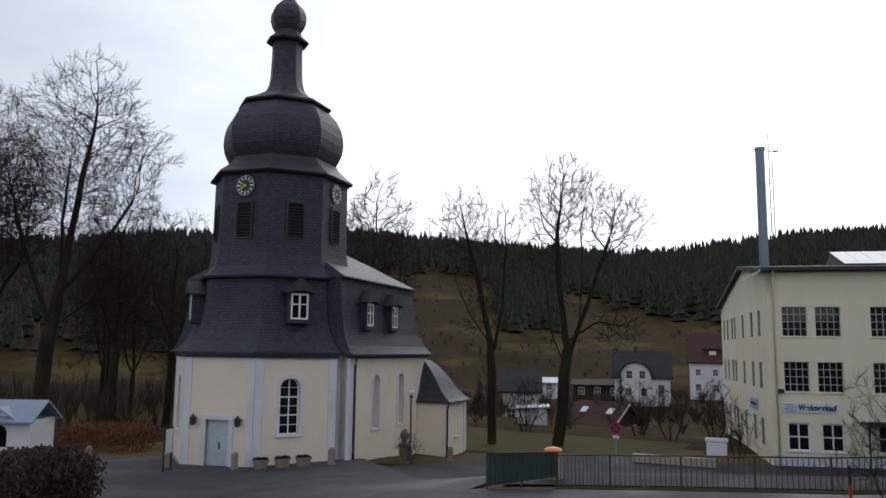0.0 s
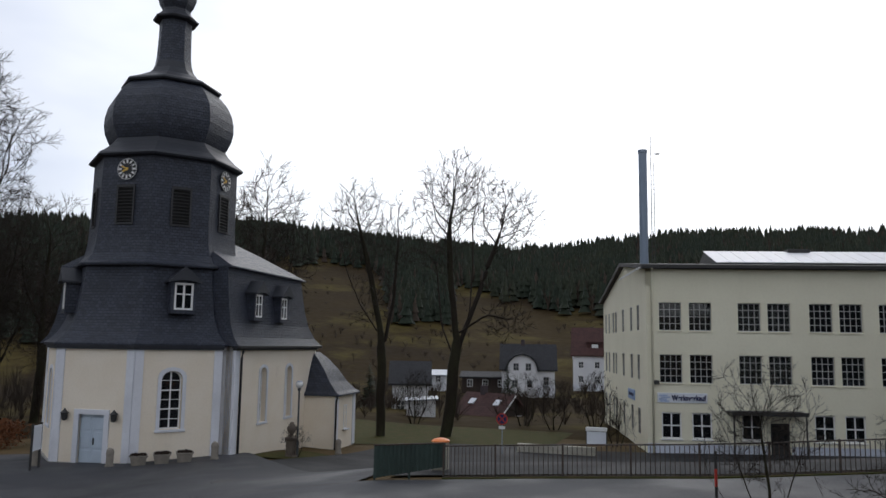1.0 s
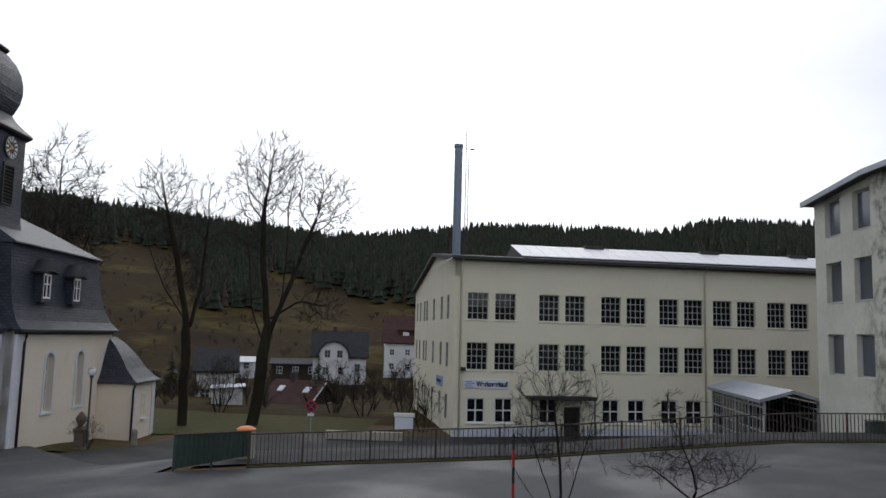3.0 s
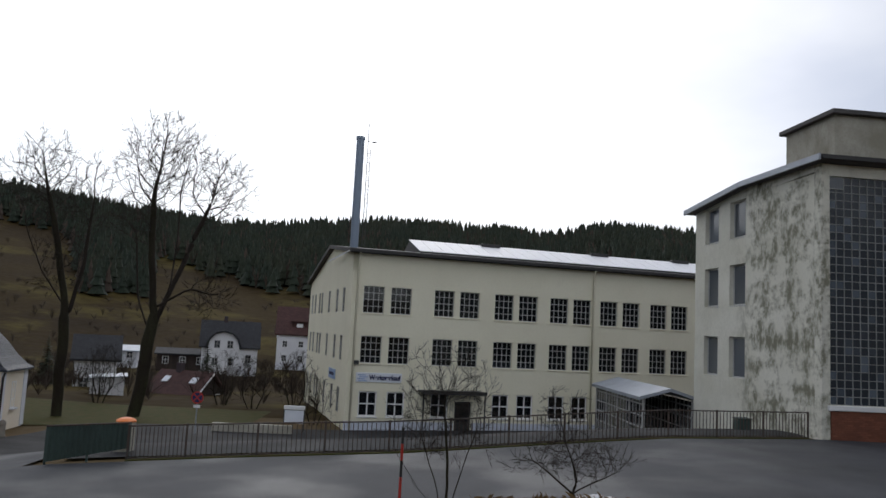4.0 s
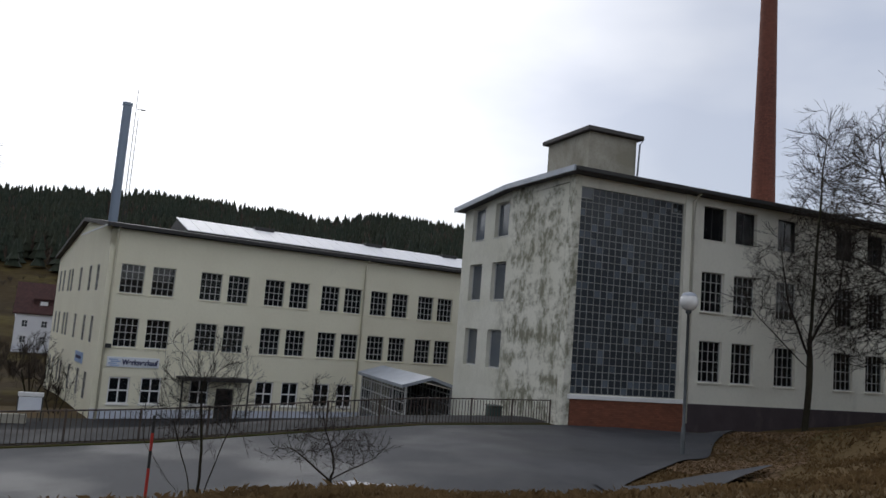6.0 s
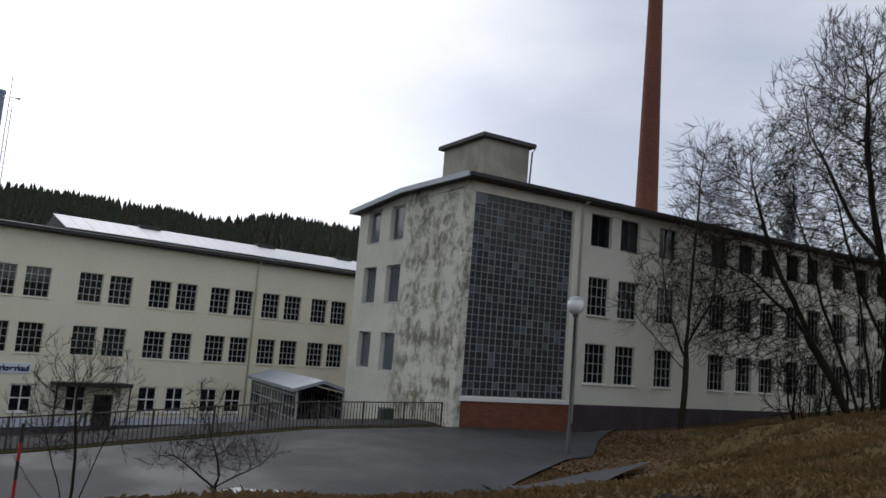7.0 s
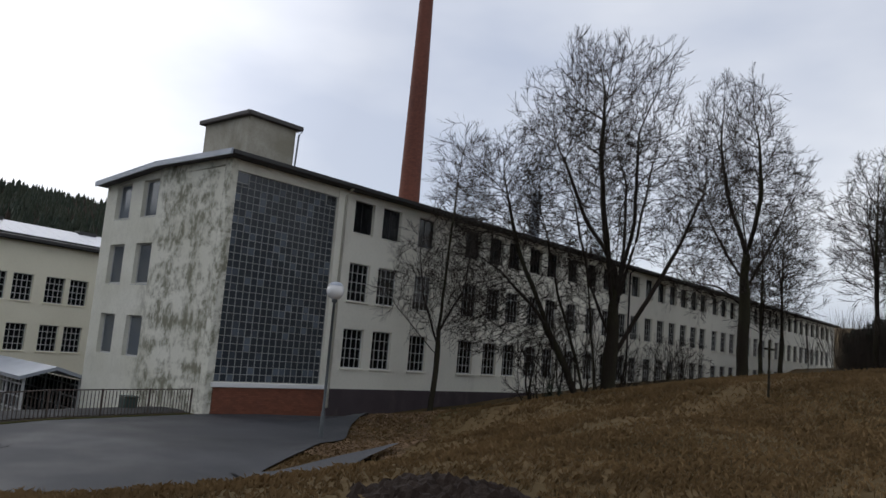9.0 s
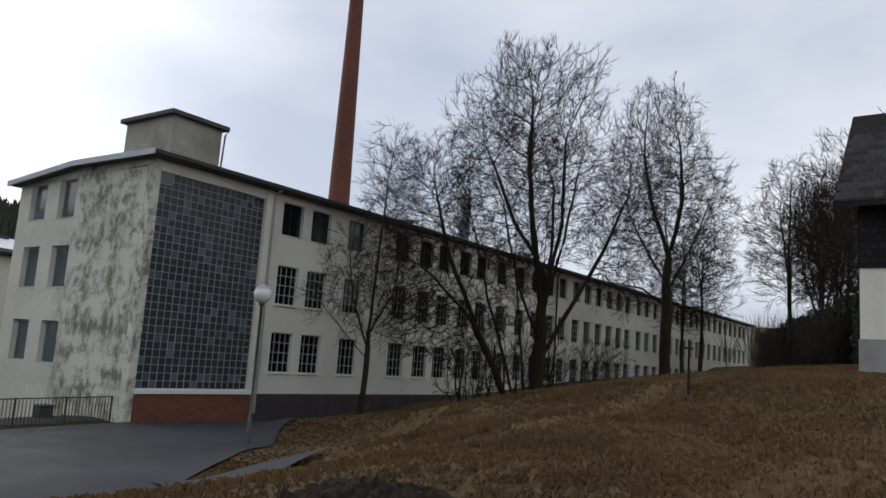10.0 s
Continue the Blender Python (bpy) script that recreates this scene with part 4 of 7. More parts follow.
bm.faces.new([bm.verts.new(p) for p in rings[-1]])
part("sacristy_roof", bm, "slate", church, uv=False)
# rain pipes
for pts in ([(5.8, NY0 + 0.3, 2.9), (5.76, NY0 + 0.35, 2.7), (5.62, NY0 + 0.5, 2.4), (5.62, NY0 + 0.5, -3.6)], [(AX1 + 0.2, AY0 - 0.15, -0.1), (AX1 + 0.1, AY0 - 0.1, -0.4), (AX1 + 0.09, AY0 - 0.09, -4.6)]):
    bm = bmesh.new()
    tube(bm, pts, [0.065] * len(pts), 8)
    part("rain_pipe", bm, "dark_metal", church, smooth=True)
part("gutter", boxed((5.78, 5.92, NY0 - 0.3, NY1, 2.9, 3.02)), "dark_metal", church)

# ---- factory with the shop ----
FA = pose(-5.32, 51.2, 0, 0, 0, 15)
factory = thing("factory_building", FA, "cream rendered three-storey factory hall with paired barred windows", "factory")
FU = (0.86, 2.75, 5.81, 7.65, 10.22, 12.05, 14.46, 16.28, 18.45, 20.29, 22.61, 24.41, 27.0, 28.85, 31.2, 33.0)
FL, FD, FZ = 36.0, 21.9, 8.32
holes = []
for u in FU:
    for z, h in ((4.36, 1.8), (1.03, 1.8)):
        holes.append((u - 0.04, u + 1.38, z, z + h))
    if u < 17 and not 7 < u < 9:
        holes.append((u + 0.02, u + 1.26, -2.44, -0.8))
holes.append((7.55, 8.75, -3.6, -1.35))
bm = bmesh.new()
wall(bm, 0, FL, -5.5, FZ, holes, 0.4)
part("wall", bm, "factory", factory)
for a, b, c, d in holes:
    if d - c > 2:
        dr = part("door", boxed((a, b, 0.2, 0.26, c, d)), "dark_metal", factory, "dark glazed metal entrance door")
        part("pane", boxed((a + 0.15, b - 0.15, 0.185, 0.2, c + 0.9, d - 0.15)), "glass", dr)
    elif c > 0:
        grid_window(factory, pose((a + b) / 2, 0.14, c), 1.42, 1.8, 4, 4, "old_frame", sill="factory", bar=0.04, rim=0.045)
    else:
        grid_window(factory, pose((a + b) / 2, 0.1, c), 1.24, 1.64, 2, 2, "white_paint", sill="white_paint", bar=0.09, rim=0.09)
part("painted_base", boxed((-0.02, 7.5, -0.03, 0.1, -5.5, -2.75), (8.8, FL, -0.03, 0.1, -5.5, -2.75)), "base_paint", factory, "pale blue-grey painted base band")
# gable end
GM = Matrix.Rotation(radians(-90), 4, "Z") @ Matrix.Diagonal((-1, 1, 1, 1))
gh = []
for v in (2.6, 5.5, 9.4, 13.4, 14.9, 17.6, 19.7):
    for z, h in ((4.4, 1.72), (1.06, 1.72), (-2.5, 1.72)):
        gh.append((v, v + 1.05, z, z + h))
bm = bmesh.new()
wall(bm, 0.4, FD, -5.5, 7.2, gh, 0.4)
part("wall", bm, "factory", factory, at=GM)
bm = bmesh.new()
extrude_xz(bm, [(0.0, 7.2), (FD, 7.2), (9.2, 9.35), (0.0, FZ)], 0, 0.4)
part("gable", bm, "factory", factory, at=GM)
for a, b, c, d in gh:
    grid_window(factory, GM @ pose((a + b) / 2, 0.03, c), 1.05, 1.72, 2, 3, "old_frame", bar=0.03, rim=0.045)
# added partitions and floors that block light, painted near-black as room shade
part("inner_wall", boxed((0.45, FL - 0.45, 3.2, 3.35, -5, 7.15)), "interior_shade", factory)
part("inner_wall", boxed((3.2, 3.35, 3.4, FD - 0.5, -5, 7.1)), "interior_shade", factory)
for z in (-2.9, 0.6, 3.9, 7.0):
    part("floor_slab", boxed((0.42, FL - 0.42, 0.42, 3.2, z, z + 0.15)), "interior_shade", factory)
part("wall", boxed((0.4, FL, FD - 0.4, FD, -5.5, 7.2), (FL - 0.4, FL, 0.4, FD - 0.4, -5.5, 8.2)), "factory", factory)
bm = bmesh.new()
extrude_xz(bm, [(-0.45, FZ - 0.02), (9.2, 9.4), (FD + 0.3, 7.18), (FD + 0.3, 7.42), (9.2, 9.66), (-0.45, FZ + 0.26)], -0.35, FL)
part("roof", bm, "roof_felt", factory, at=GM)
part("gutter", boxed((-0.3, FL, -0.6, -0.45, FZ + 0.02, FZ + 0.2)), "dark_metal", factory)
part("verge_trim", boxed((-0.42, -0.36, -0.4, 9.2, FZ + 0.0, FZ + 0.1)), "white_paint", factory)
bm = bmesh.new()
extrude_xz(bm, [(5.4, 8.6), (12.6, 8.6), (12.6, 9.0), (9.0, 10.5), (5.4, 9.3)], 6.0, FL - 1)
part("roof_monitor", bm, "dark_metal", factory, at=GM)
sheet = SHARED.setdefault("monitor_sheet", mesh_of("roof_sheet", boxed((0.02, 0.98, -0.02, 3.85, 0.0, 0.05)), "skylight"))
for k in range(29):
    part("roof_sheet", sheet, None, factory, at=pose(5.9 + k, 5.25, 9.33, math.degrees(math.atan2(1.2, 3.6))))
for u in (12.0, 22.0, 30.0):
    part("roof_vent", boxed((u, u + 1.6, 8.4, 9.2, 10.2, 10.72), bevel=0.03), "dark_metal", factory)
for u in (1.0, 17.75):
    bm = bmesh.new()
    tube(bm, [(u if u > 5 else 0.35, -0.5, FZ), (u if u > 5 else 0.35, -0.14, FZ - 0.35), (u if u > 5 else 0.35, -0.12, -3.4)], [0.07] * 3, 8)
    part("rain_pipe", bm, "factory", factory, smooth=True)
# entrance canopy over the door
part("door_canopy", boxed((4.9, 9.4, -1.3, 0.0, -0.72, -0.6), (4.9, 9.4, -1.34, -1.28, -0.8, -0.56)), "dark_metal", factory)
for u in (5.0, 9.3):
    part("canopy_post", boxed((u - 0.04, u + 0.04, -1.25, -1.17, -4.2, -0.72)), "dark_metal", factory)
part("floodlight", boxed((-0.2, 0.12, -0.35, -0.1, 0.95, 1.2), (-0.05, 0.0, -0.12, 0.0, 1.05, 1.12), bevel=0.02), "dark_metal", factory, at=pose(0.6, 0, 0))
# shop sign
sign = part("shop_sign", boxed((0.62, 3.72, -0.07, -0.01, -0.2, 0.42), bevel=0.01), "sign_white", factory, "white sign with dark blue lettering")
for z, a, b in ((0.26, 0.75, 1.25), (0.14, 0.85, 1.4), (0.02, 0.72, 1.2), (-0.1, 0.8, 1.35)):
    part("emblem_bar", boxed((a, b, -0.085, -0.07, z - 0.035, z + 0.035)), "sign_pale_blue", sign)
tx = bpy.data.curves.new("sign_text", "FONT")
tx.body, tx.size, tx.extrude, tx.align_x, tx.align_y = "Werksverkauf", 0.47, 0.006, "CENTER", "CENTER"
tx.offset = 0.016
tx_ob = new("sign_text", tx)
bpy.context.view_layer.update()
tx_me = bpy.data.meshes.new_from_object(tx_ob)
bpy.data.objects.remove(tx_ob)
tx_me.materials.clear()
tx_me.materials.append(M["sign_blue"])
wid = max(v.co.x for v in tx_me.vertices) - min(v.co.x for v in tx_me.vertices)
part("lettering", tx_me, None, sign, "dark blue lettering", at=pose(2.56, -0.1, 0.1, 90) @ Matrix.Diagonal((2.15 / wid, 1, 1, 1)))
s2 = part("side_sign", boxed((4.6, 7.4, -0.07, -0.01, -0.4, 0.3)), "sign_pale_blue", factory, "small pale blue sign on the gable end", at=GM)
part("sign_bar", boxed((5.0, 7.0, -0.085, -0.07, -0.15, 0.05)), "sign_blue", s2)
# ivy tuft on the wall is built with the plants

# steel flue with its climbing mast
flue = thing("flue", pose(-5.65, 54.4, 8.3), "blue-grey steel flue standing at the factory gable", "chimney")
bm = bmesh.new()
lathe(bm, [(0.42, 0.0), (0.42, 0.5), (0.29, 0.55), (0.29, 3.0), (0.285, 8.5), (0.33, 8.52), (0.33, 8.72), (0.26, 8.74)], 20)
part("flue_pipe", bm, "steel_blue", flue, smooth=False, uv=False)
bm = bmesh.new()
tube(bm, [(0.55, 0, 0.2), (0.55, 0, 9.7)], [0.03, 0.02], 5)
tube(bm, [(0.75, 0, 0.2), (0.75, 0, 7.8)], [0.025, 0.02], 5)
for k in range(22):
    tube(bm, [(0.55, 0, 0.6 + k * 0.33), (0.75, 0, 0.6 + k * 0.33)], [0.012, 0.012], 4)
part("ladder", bm, "dark_metal", flue)
bm = bmesh.new()
tube(bm, [(0.55, 0, 8.4), (1.1, 0, 8.4)], [0.02, 0.02], 5)
box(bm, 0.85, 1.15, -0.04, 0.04, 8.34, 8.42)
part("aerial", bm, "dark_metal", flue)

# ---- long factory ----
LB = pose(14.4, 28.66, 0, 0, 0, 5.1)
longf = thing("long_factory", LB, "long stained white three-storey factory with rows of dark windows", "factory")
LL, LD, LZ = 93.0, 10.75, 10.72
WU = [7.05, 8.97, 11.64, 15.6, 17.86, 19.8, 22.06, 24.03, 26.6, 29.16, 31.4, 33.76, 35.74, 38.12, 40.3, 42.5, 44.7, 46.87, 48.86, 51.62] + [53.8 + 2.2 * k for k in range(17)]
holes = [(0.35, 5.9, 1.33, 10.06)]
for u in WU:
    for z, h in ((8.6, 1.55), (5.3, 1.82), (2.13, 1.85)):
        zz = z
        holes.append((u, u + 1.33, zz, zz + h))
bm = bmesh.new()
wall(bm, 0, LL, -3.0, LZ - 0.21, holes, 0.4)
part("wall", bm, "old_white", longf)
for a, b, c, d in holes[1:]:
    if c > 8:
        grid_window(longf, pose((a + b) / 2, 0.2, c), 1.33, 1.55, 2, 1, "dark_metal", sill="old_white", bar=0.04)
    else:
        grid_window(longf, pose((a + b) / 2, 0.12, c), 1.33, round(d - c, 2), 4, 4, "old_frame", sill="old_white", bar=0.03, rim=0.045)
bm = bmesh.new()
gw = [(y, y2, z, z2) for y, y2 in ((5.67, 7.13), (8.24, 9.69)) for z, z2 in ((8.39, 10.12), (5.23, 7.12), (1.9, 3.77))]
LG = Matrix.Rotation(radians(-90), 4, "Z") @ Matrix.Diagonal((-1, 1, 1, 1))
wall(bm, 0.4, LD, -5.0, LZ - 0.52, gw, 0.4)
part("gable_wall", bm, "stained", longf, "white render streaked with dark damp stains", at=LG)
part("corner_pier", boxed((-0.01, 0.32, -0.04, 0.42, -1.5, LZ - 0.21)), "stained", longf)
bm = bmesh.new()
extrude_xz(bm, [(0.0, LZ - 0.45), (LD, LZ - 0.65), (LD, LZ - 0.62), (5.4, LZ - 0.14), (0.0, LZ - 0.2)], 0.0, 0.4)
part("gable", bm, "stained", longf, at=LG)
for i, (a, b, c, d) in enumerate(gw):
    grid_window(longf, LG @ pose((a + b) / 2, 0.2, c), round(b - a, 2), round(d - c, 2), 1, 1, "grey_paint", "glass_grey", sill="zinc", rim=0.07)
# rear and end walls plus added partitions, near-black to pass for room shade
part("inner_wall", boxed((0.4, LL, LD - 0.4, LD, -3, LZ - 0.7), (LL - 0.4, LL, 0.4, LD - 0.4, -3, LZ - 0.7), (6.3, 6.5, 0.4, LD - 0.4, -1, LZ - 0.7), (0.4, LL - 0.4, 4.0, 4.2, -1, LZ - 0.7)), "interior_shade", longf)
# added floors behind the windows, coloured as shade
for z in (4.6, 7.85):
    part("floor_slab", boxed((6.5, LL - 0.4, 0.4, 4.0, z, z + 0.3)), "interior_shade", longf)
part("brick_plinth", boxed((0.33, 6.25, -0.09, 0.1, -1.0, 1.12)), "brick_red", longf, "reddish brown brick plinth")
part("plinth_coping", boxed((0.2, 6.3, -0.16, 0.1, 1.125, 1.31), bevel=0.015), "white_paint", longf)
part("dark_plinth", boxed((6.26, LL, -0.05, 0.1, -3.0, 1.15)), "brick_dark", longf)
bm = bmesh.new()
extrude_xz(bm, [(-0.6, LZ - 0.2), (5.4, LZ - 0.15), (LD + 0.4, LZ - 0.62), (LD + 0.4, LZ - 0.44), (5.4, LZ + 0.03), (-0.6, LZ - 0.02)], -0.42, LL + 0.3)
part("roof", bm, "roof_felt", longf, at=LG)
bm = bmesh.new()
extrude_xz(bm, [(-0.65, LZ - 0.22), (5.4, LZ - 0.17), (LD + 0.45, LZ - 0.64), (LD + 0.45, LZ - 0.4), (5.4, LZ + 0.07), (-0.65, LZ + 0.02)], -0.5, -0.42)
part("verge_trim", bm, "zinc", longf, at=LG)
part("gutter", boxed((-0.4, LL, -0.74, -0.6, LZ - 0.18, LZ - 0.02)), "dark_metal", longf)
for u in (6.45, 35.3):
    bm = bmesh.new()
    tube(bm, [(u, -0.66, LZ + 0.02), (u - 0.1, -0.4, LZ - 0.25), (u - 0.12, -0.12, LZ - 0.5), (u - 0.12, -0.12, 0.3)], [0.07] * 4, 8)
    part("rain_pipe", bm, "old_white" if u < 10 else "dark_metal", longf, smooth=True)
# pier between glazing and windows
part("pier", boxed((5.92, 6.3, -0.07, 0.05, 1.32, LZ - 0.21)), "old_white", longf)
# stair glazing: lattice of bars with single panes
NC, NR = 17, 28
PW, PH = 5.55 / NC, 8.73 / NR
gl = part("stair_glazing", boxed(*[(0.35 + PW * i - 0.013, 0.35 + PW * i + 0.013, 0.09, 0.16, 1.33, 10.06) for i in range(NC + 1)], *[(0.35, 5.9, 0.095, 0.155, 1.33 + PH * j - 0.013, 1.33 + PH * j + 0.013) for j in range(NR + 1)]), "lattice", longf, "tall lattice of dull glass panes in pale bars")
for u0, u1 in ((0.36, 0.35 + 2 * PW), (5.9 - 2 * PW, 5.89)):
    v = part("vent_light", ring_frame(u1 - u0, PH * 1.6, 0.04, 0.09), "lattice", gl, at=pose((u0 + u1) / 2, 0.06, 10.05 - PH * 1.6))
    part("pane", boxed((-(u1 - u0) / 2 + 0.03, (u1 - u0) / 2 - 0.03, 0.02, 0.03, 0.03, PH * 1.6 - 0.03)), "glass_grey" if u0 < 1 else "glass", v)
LONG = dict(PW=PW, PH=PH, NC=NC, NR=NR, glazing=gl)
# roof house
rh = part("roof_house", boxed((1.42, 4.0, 1.25, 4.75, LZ - 0.1, 12.92)), "concrete", longf, "weathered concrete lift housing")
part("roof_slab", boxed((1.2, 4.25, 1.0, 5.0, 12.92, 13.12), bevel=0.02), "roof_felt", rh)
bm = bmesh.new()
tube(bm, [(4.2, 1.05, 12.92), (4.1, 1.12, 12.7), (4.06, 1.18, LZ + 0.2)], [0.045] * 3, 6)
part("rain_pipe", bm, "zinc", rh, smooth=True)
part("vent_cap", boxed((2.0, 2.4, 2.0, 2.4, 13.125, 13.24)), "dark_metal", rh)

chim = thing("brick_chimney", pose(38.65, 45.4, 0), "tall tapering red brick factory chimney", "chimney")
bm = bmesh.new()
lathe(bm, [(1.2, -2.0), (0.93, 10.0), (0.58, 31.0), (0.5, 36.0), (0.62, 36.2), (0.62, 37.0), (0.5, 37.1)], 24)
part("shaft", bm, "chimney", chim, uv=False, smooth=False)
vent = thing("steel_vent", pose(40.0, 33.5, 10.8), "galvanised steel vent pipe on the factory roof", "vent")
bm = bmesh.new()
lathe(bm, [(0.38, -0.1), (0.38, 3.6), (0.46, 3.62), (0.46, 3.9), (0.3, 4.0)], 14)
part("pipe", bm, "zinc", vent, uv=False)

# ---- trees ----


def tree_meshes(seed, stems, lobes, trunk_r, step=0.36, points=1800, kill=0.5, rise=0.12, tip=0.009, twig=0.7):
    """Trunk and crown meshes of a bare winter tree: limbs along stems, then twigs grown into the room of the lobes (x, y, z, rx, ry, rz, share)."""
    rng = np.random.default_rng(seed)
    pos, par = [], []
    for stem in stems:
        pts = [np.array(p, float) for p in stem]
        last = -1
        if pos:
            d = np.linalg.norm(np.array(pos) - pts[0], axis=1)
            last = int(d.argmin()) if d.min() < step * 4 and pts[0][2] > 0.1 else -1
        wob = rng.normal(0, 1, 3)
        for p, q in zip(pts, pts[1:]):
            n = max(1, int(np.linalg.norm(q - p) / step))
            for i in range(n):
                wob = wob * 0.7 + rng.normal(0, 0.5, 3)
                pos.append(p + (q - p) * (i / n) + wob * step * 0.16 * (len(pos) > 2))
                par.append(last)
                last = len(pos) - 1
    total = sum(l[6] for l in lobes)
    goal = []
    for x, y, z, rx, ry, rz, share in lobes:
        n = int(points * share / total)
        v = rng.normal(size=(n, 3))
        v /= np.linalg.norm(v, axis=1)[:, None]
        v *= np.array([0.93 + 0.40 * noise.noise(Vector(q) * 2.2 + Vector((seed, 0, 0))) for q in v])[:, None]
        v *= (rng.random(n) ** (1 / 2.3))[:, None]
        goal.append(v * (rx, ry, rz) + (x, y, z))
    goal = np.concatenate(goal)
    P = np.array(pos)
    dist = np.linalg.norm(goal[:, None] - P[None], axis=2)
    near, gap = dist.argmin(1), dist.min(1)
    taken = set()
    for _ in range(110):
        live = gap > kill
        goal, near, gap = goal[live], near[live], gap[live]
        if not len(goal):
            break
        pull = np.zeros((len(P), 3))
        np.add.at(pull, near, (goal - P[near]) / gap[:, None])
        idx = np.unique(near)
        way = pull[idx] / (np.linalg.norm(pull[idx], axis=1)[:, None] + 1e-9)
        way += rng.normal(0, 0.1, way.shape) + np.array((0, 0, rise))
        back = np.array([P[i] - P[par[i]] if par[i] >= 0 else (0, 0, step) for i in idx]) / step
        way += 0.75 * back
        way /= np.linalg.norm(way, axis=1)[:, None]
        fresh = P[idx] + way * step
        keep = []
        for k, f in enumerate(fresh):
            key = tuple(np.round(f / (step * 0.55)).astype(int))
            if key not in taken:
                taken.add(key)
                keep.append(k)
        if not keep:
            break
        fresh, roots = fresh[keep], idx[keep]
        base = len(P)
        P = np.concatenate([P, fresh])
        par.extend(int(r) for r in roots)
        d = np.sqrt(np.maximum((goal ** 2).sum(1)[:, None] + (fresh ** 2).sum(1)[None] - 2 * goal @ fresh.T, 1e-8))
        k = d.argmin(1)
        better = d[np.arange(len(goal)), k] < gap
        near[better], gap[better] = base + k[better], d[np.arange(len(goal)), k][better]
    count = len(P)
    kids = [[] for _ in range(count)]
    for i, p in enumerate(par):
        if p >= 0:
            kids[p].append(i)
    leaves = np.zeros(count)
    for i in range(count - 1, -1, -1):
        if not kids[i]:
            leaves[i] += 1
        if par[i] >= 0:
            leaves[par[i]] += leaves[i]
    power = math.log(trunk_r / tip) / math.log(max(leaves.max(), 3))
    rad = tip * leaves ** power * (0.72 + 0.28 * leaves / leaves.max())
    rad = np.maximum(rad, tip * 0.8)
    main = [max(k, key=lambda c: leaves[c]) if k else -1 for k in kids]
    S = P.copy()
    for i in range(count):
        if par[i] >= 0 and main[i] >= 0:
            S[i] = P[i] * 0.5 + (P[par[i]] + P[main[i]]) * 0.25
    out = {0: ([], []), 1: ([], [])}

    def add(pts, radii, sides, layer):
        verts, faces = out[layer]
        base = len(verts)
        for i, p in enumerate(pts):
            d = (pts[min(i + 1, len(pts) - 1)] - pts[max(i - 1, 0)]).normalized()
            s = Vector((d.y, -d.x, 0.0)) if abs(d.z) < 0.95 else Vector((0.0, d.z, -d.y))
            s.normalize()
            u = d.cross(s)
            for k in range(sides):
                a = 2 * math.pi * k / sides
                verts.append(tuple(p + (s * math.cos(a) + u * math.sin(a)) * radii[i]))
        for i in range(len(pts) - 1):
            for k in range(sides):
                a, b = base + i * sides + k, base + i * sides + (k + 1) % sides
                faces.append((a, b, b + sides, a + sides))

    for i in range(count):
        if par[i] >= 0 and main[par[i]] == i:
            continue
        chain, c = ([par[i]] if par[i] >= 0 else []), i
        while c >= 0:
            chain.append(c)
            c = main[c]
        if len(chain) < 2:
            continue
        rr = [rad[c] for c in chain]
        if par[i] >= 0:
            rr[0] = rr[1]
        else:
            rr[0] *= 1.35
        thick = rr[0]
        add([Vector(S[c]) for c in chain], rr, 9 if thick > 0.12 else 5 if thick > 0.04 else 3, 0 if par[i] < 0 else 1)
    side = rng.random(count)
    for i in range(count):
        if leaves[i] > 14 or par[i] < 0 or (leaves[i] > 3 and side[i] < 0.35):
            continue
        d = P[i] - P[par[i]]
        d /= np.linalg.norm(d) + 1e-9
        for _ in range(3 if leaves[i] < 2 else 1):
            w = d + rng.normal(0, 0.34, 3) + np.array((0, 0, 0.16))
            w /= np.linalg.norm(w)
            ln = twig * rng.uniform(0.5, 1.15)
            a = S[i]
            b = a + w * ln * 0.5
            w2 = w + rng.normal(0, 0.2, 3) + np.array((0, 0, 0.2))
            c = b + w2 / np.linalg.norm(w2) * ln * 0.5
            add([Vector(a), Vector(b), Vector(c)], [tip * 0.85, tip * 0.7, tip * 0.45], 3, 1)
            w3 = w + rng.normal(0, 0.36, 3) + np.array((0, 0, 0.1))
            add([Vector(b), Vector(b + w3 / np.linalg.norm(w3) * ln * 0.45)], [tip * 0.65, tip * 0.4], 3, 1)
    res = []
    for layer, name, mt in ((0, "trunk", "bark"), (1, "crown", "twig")):
        me = bpy.data.meshes.new(name)
        me.from_pydata(out[layer][0], [], out[layer][1])
        me.materials.append(M[mt])
        for p in me.polygons:
            p.use_smooth = True
        res.append(me)
    return res


def tree(meshes, x, y, turn, size, label, z=None, group="", name="tree"):
    if turn is None:
        turn = -math.degrees(math.atan2(x, y))
    ob = thing(name, pose(x, y, ground_z(x, y) if z is None else z, 0, 0, turn) @ Matrix.Diagonal((size, size, size, 1)), label, "tree", group)
    part("trunk", meshes[0], None, ob)
    part("crown", meshes[1], None, ob)
    return ob


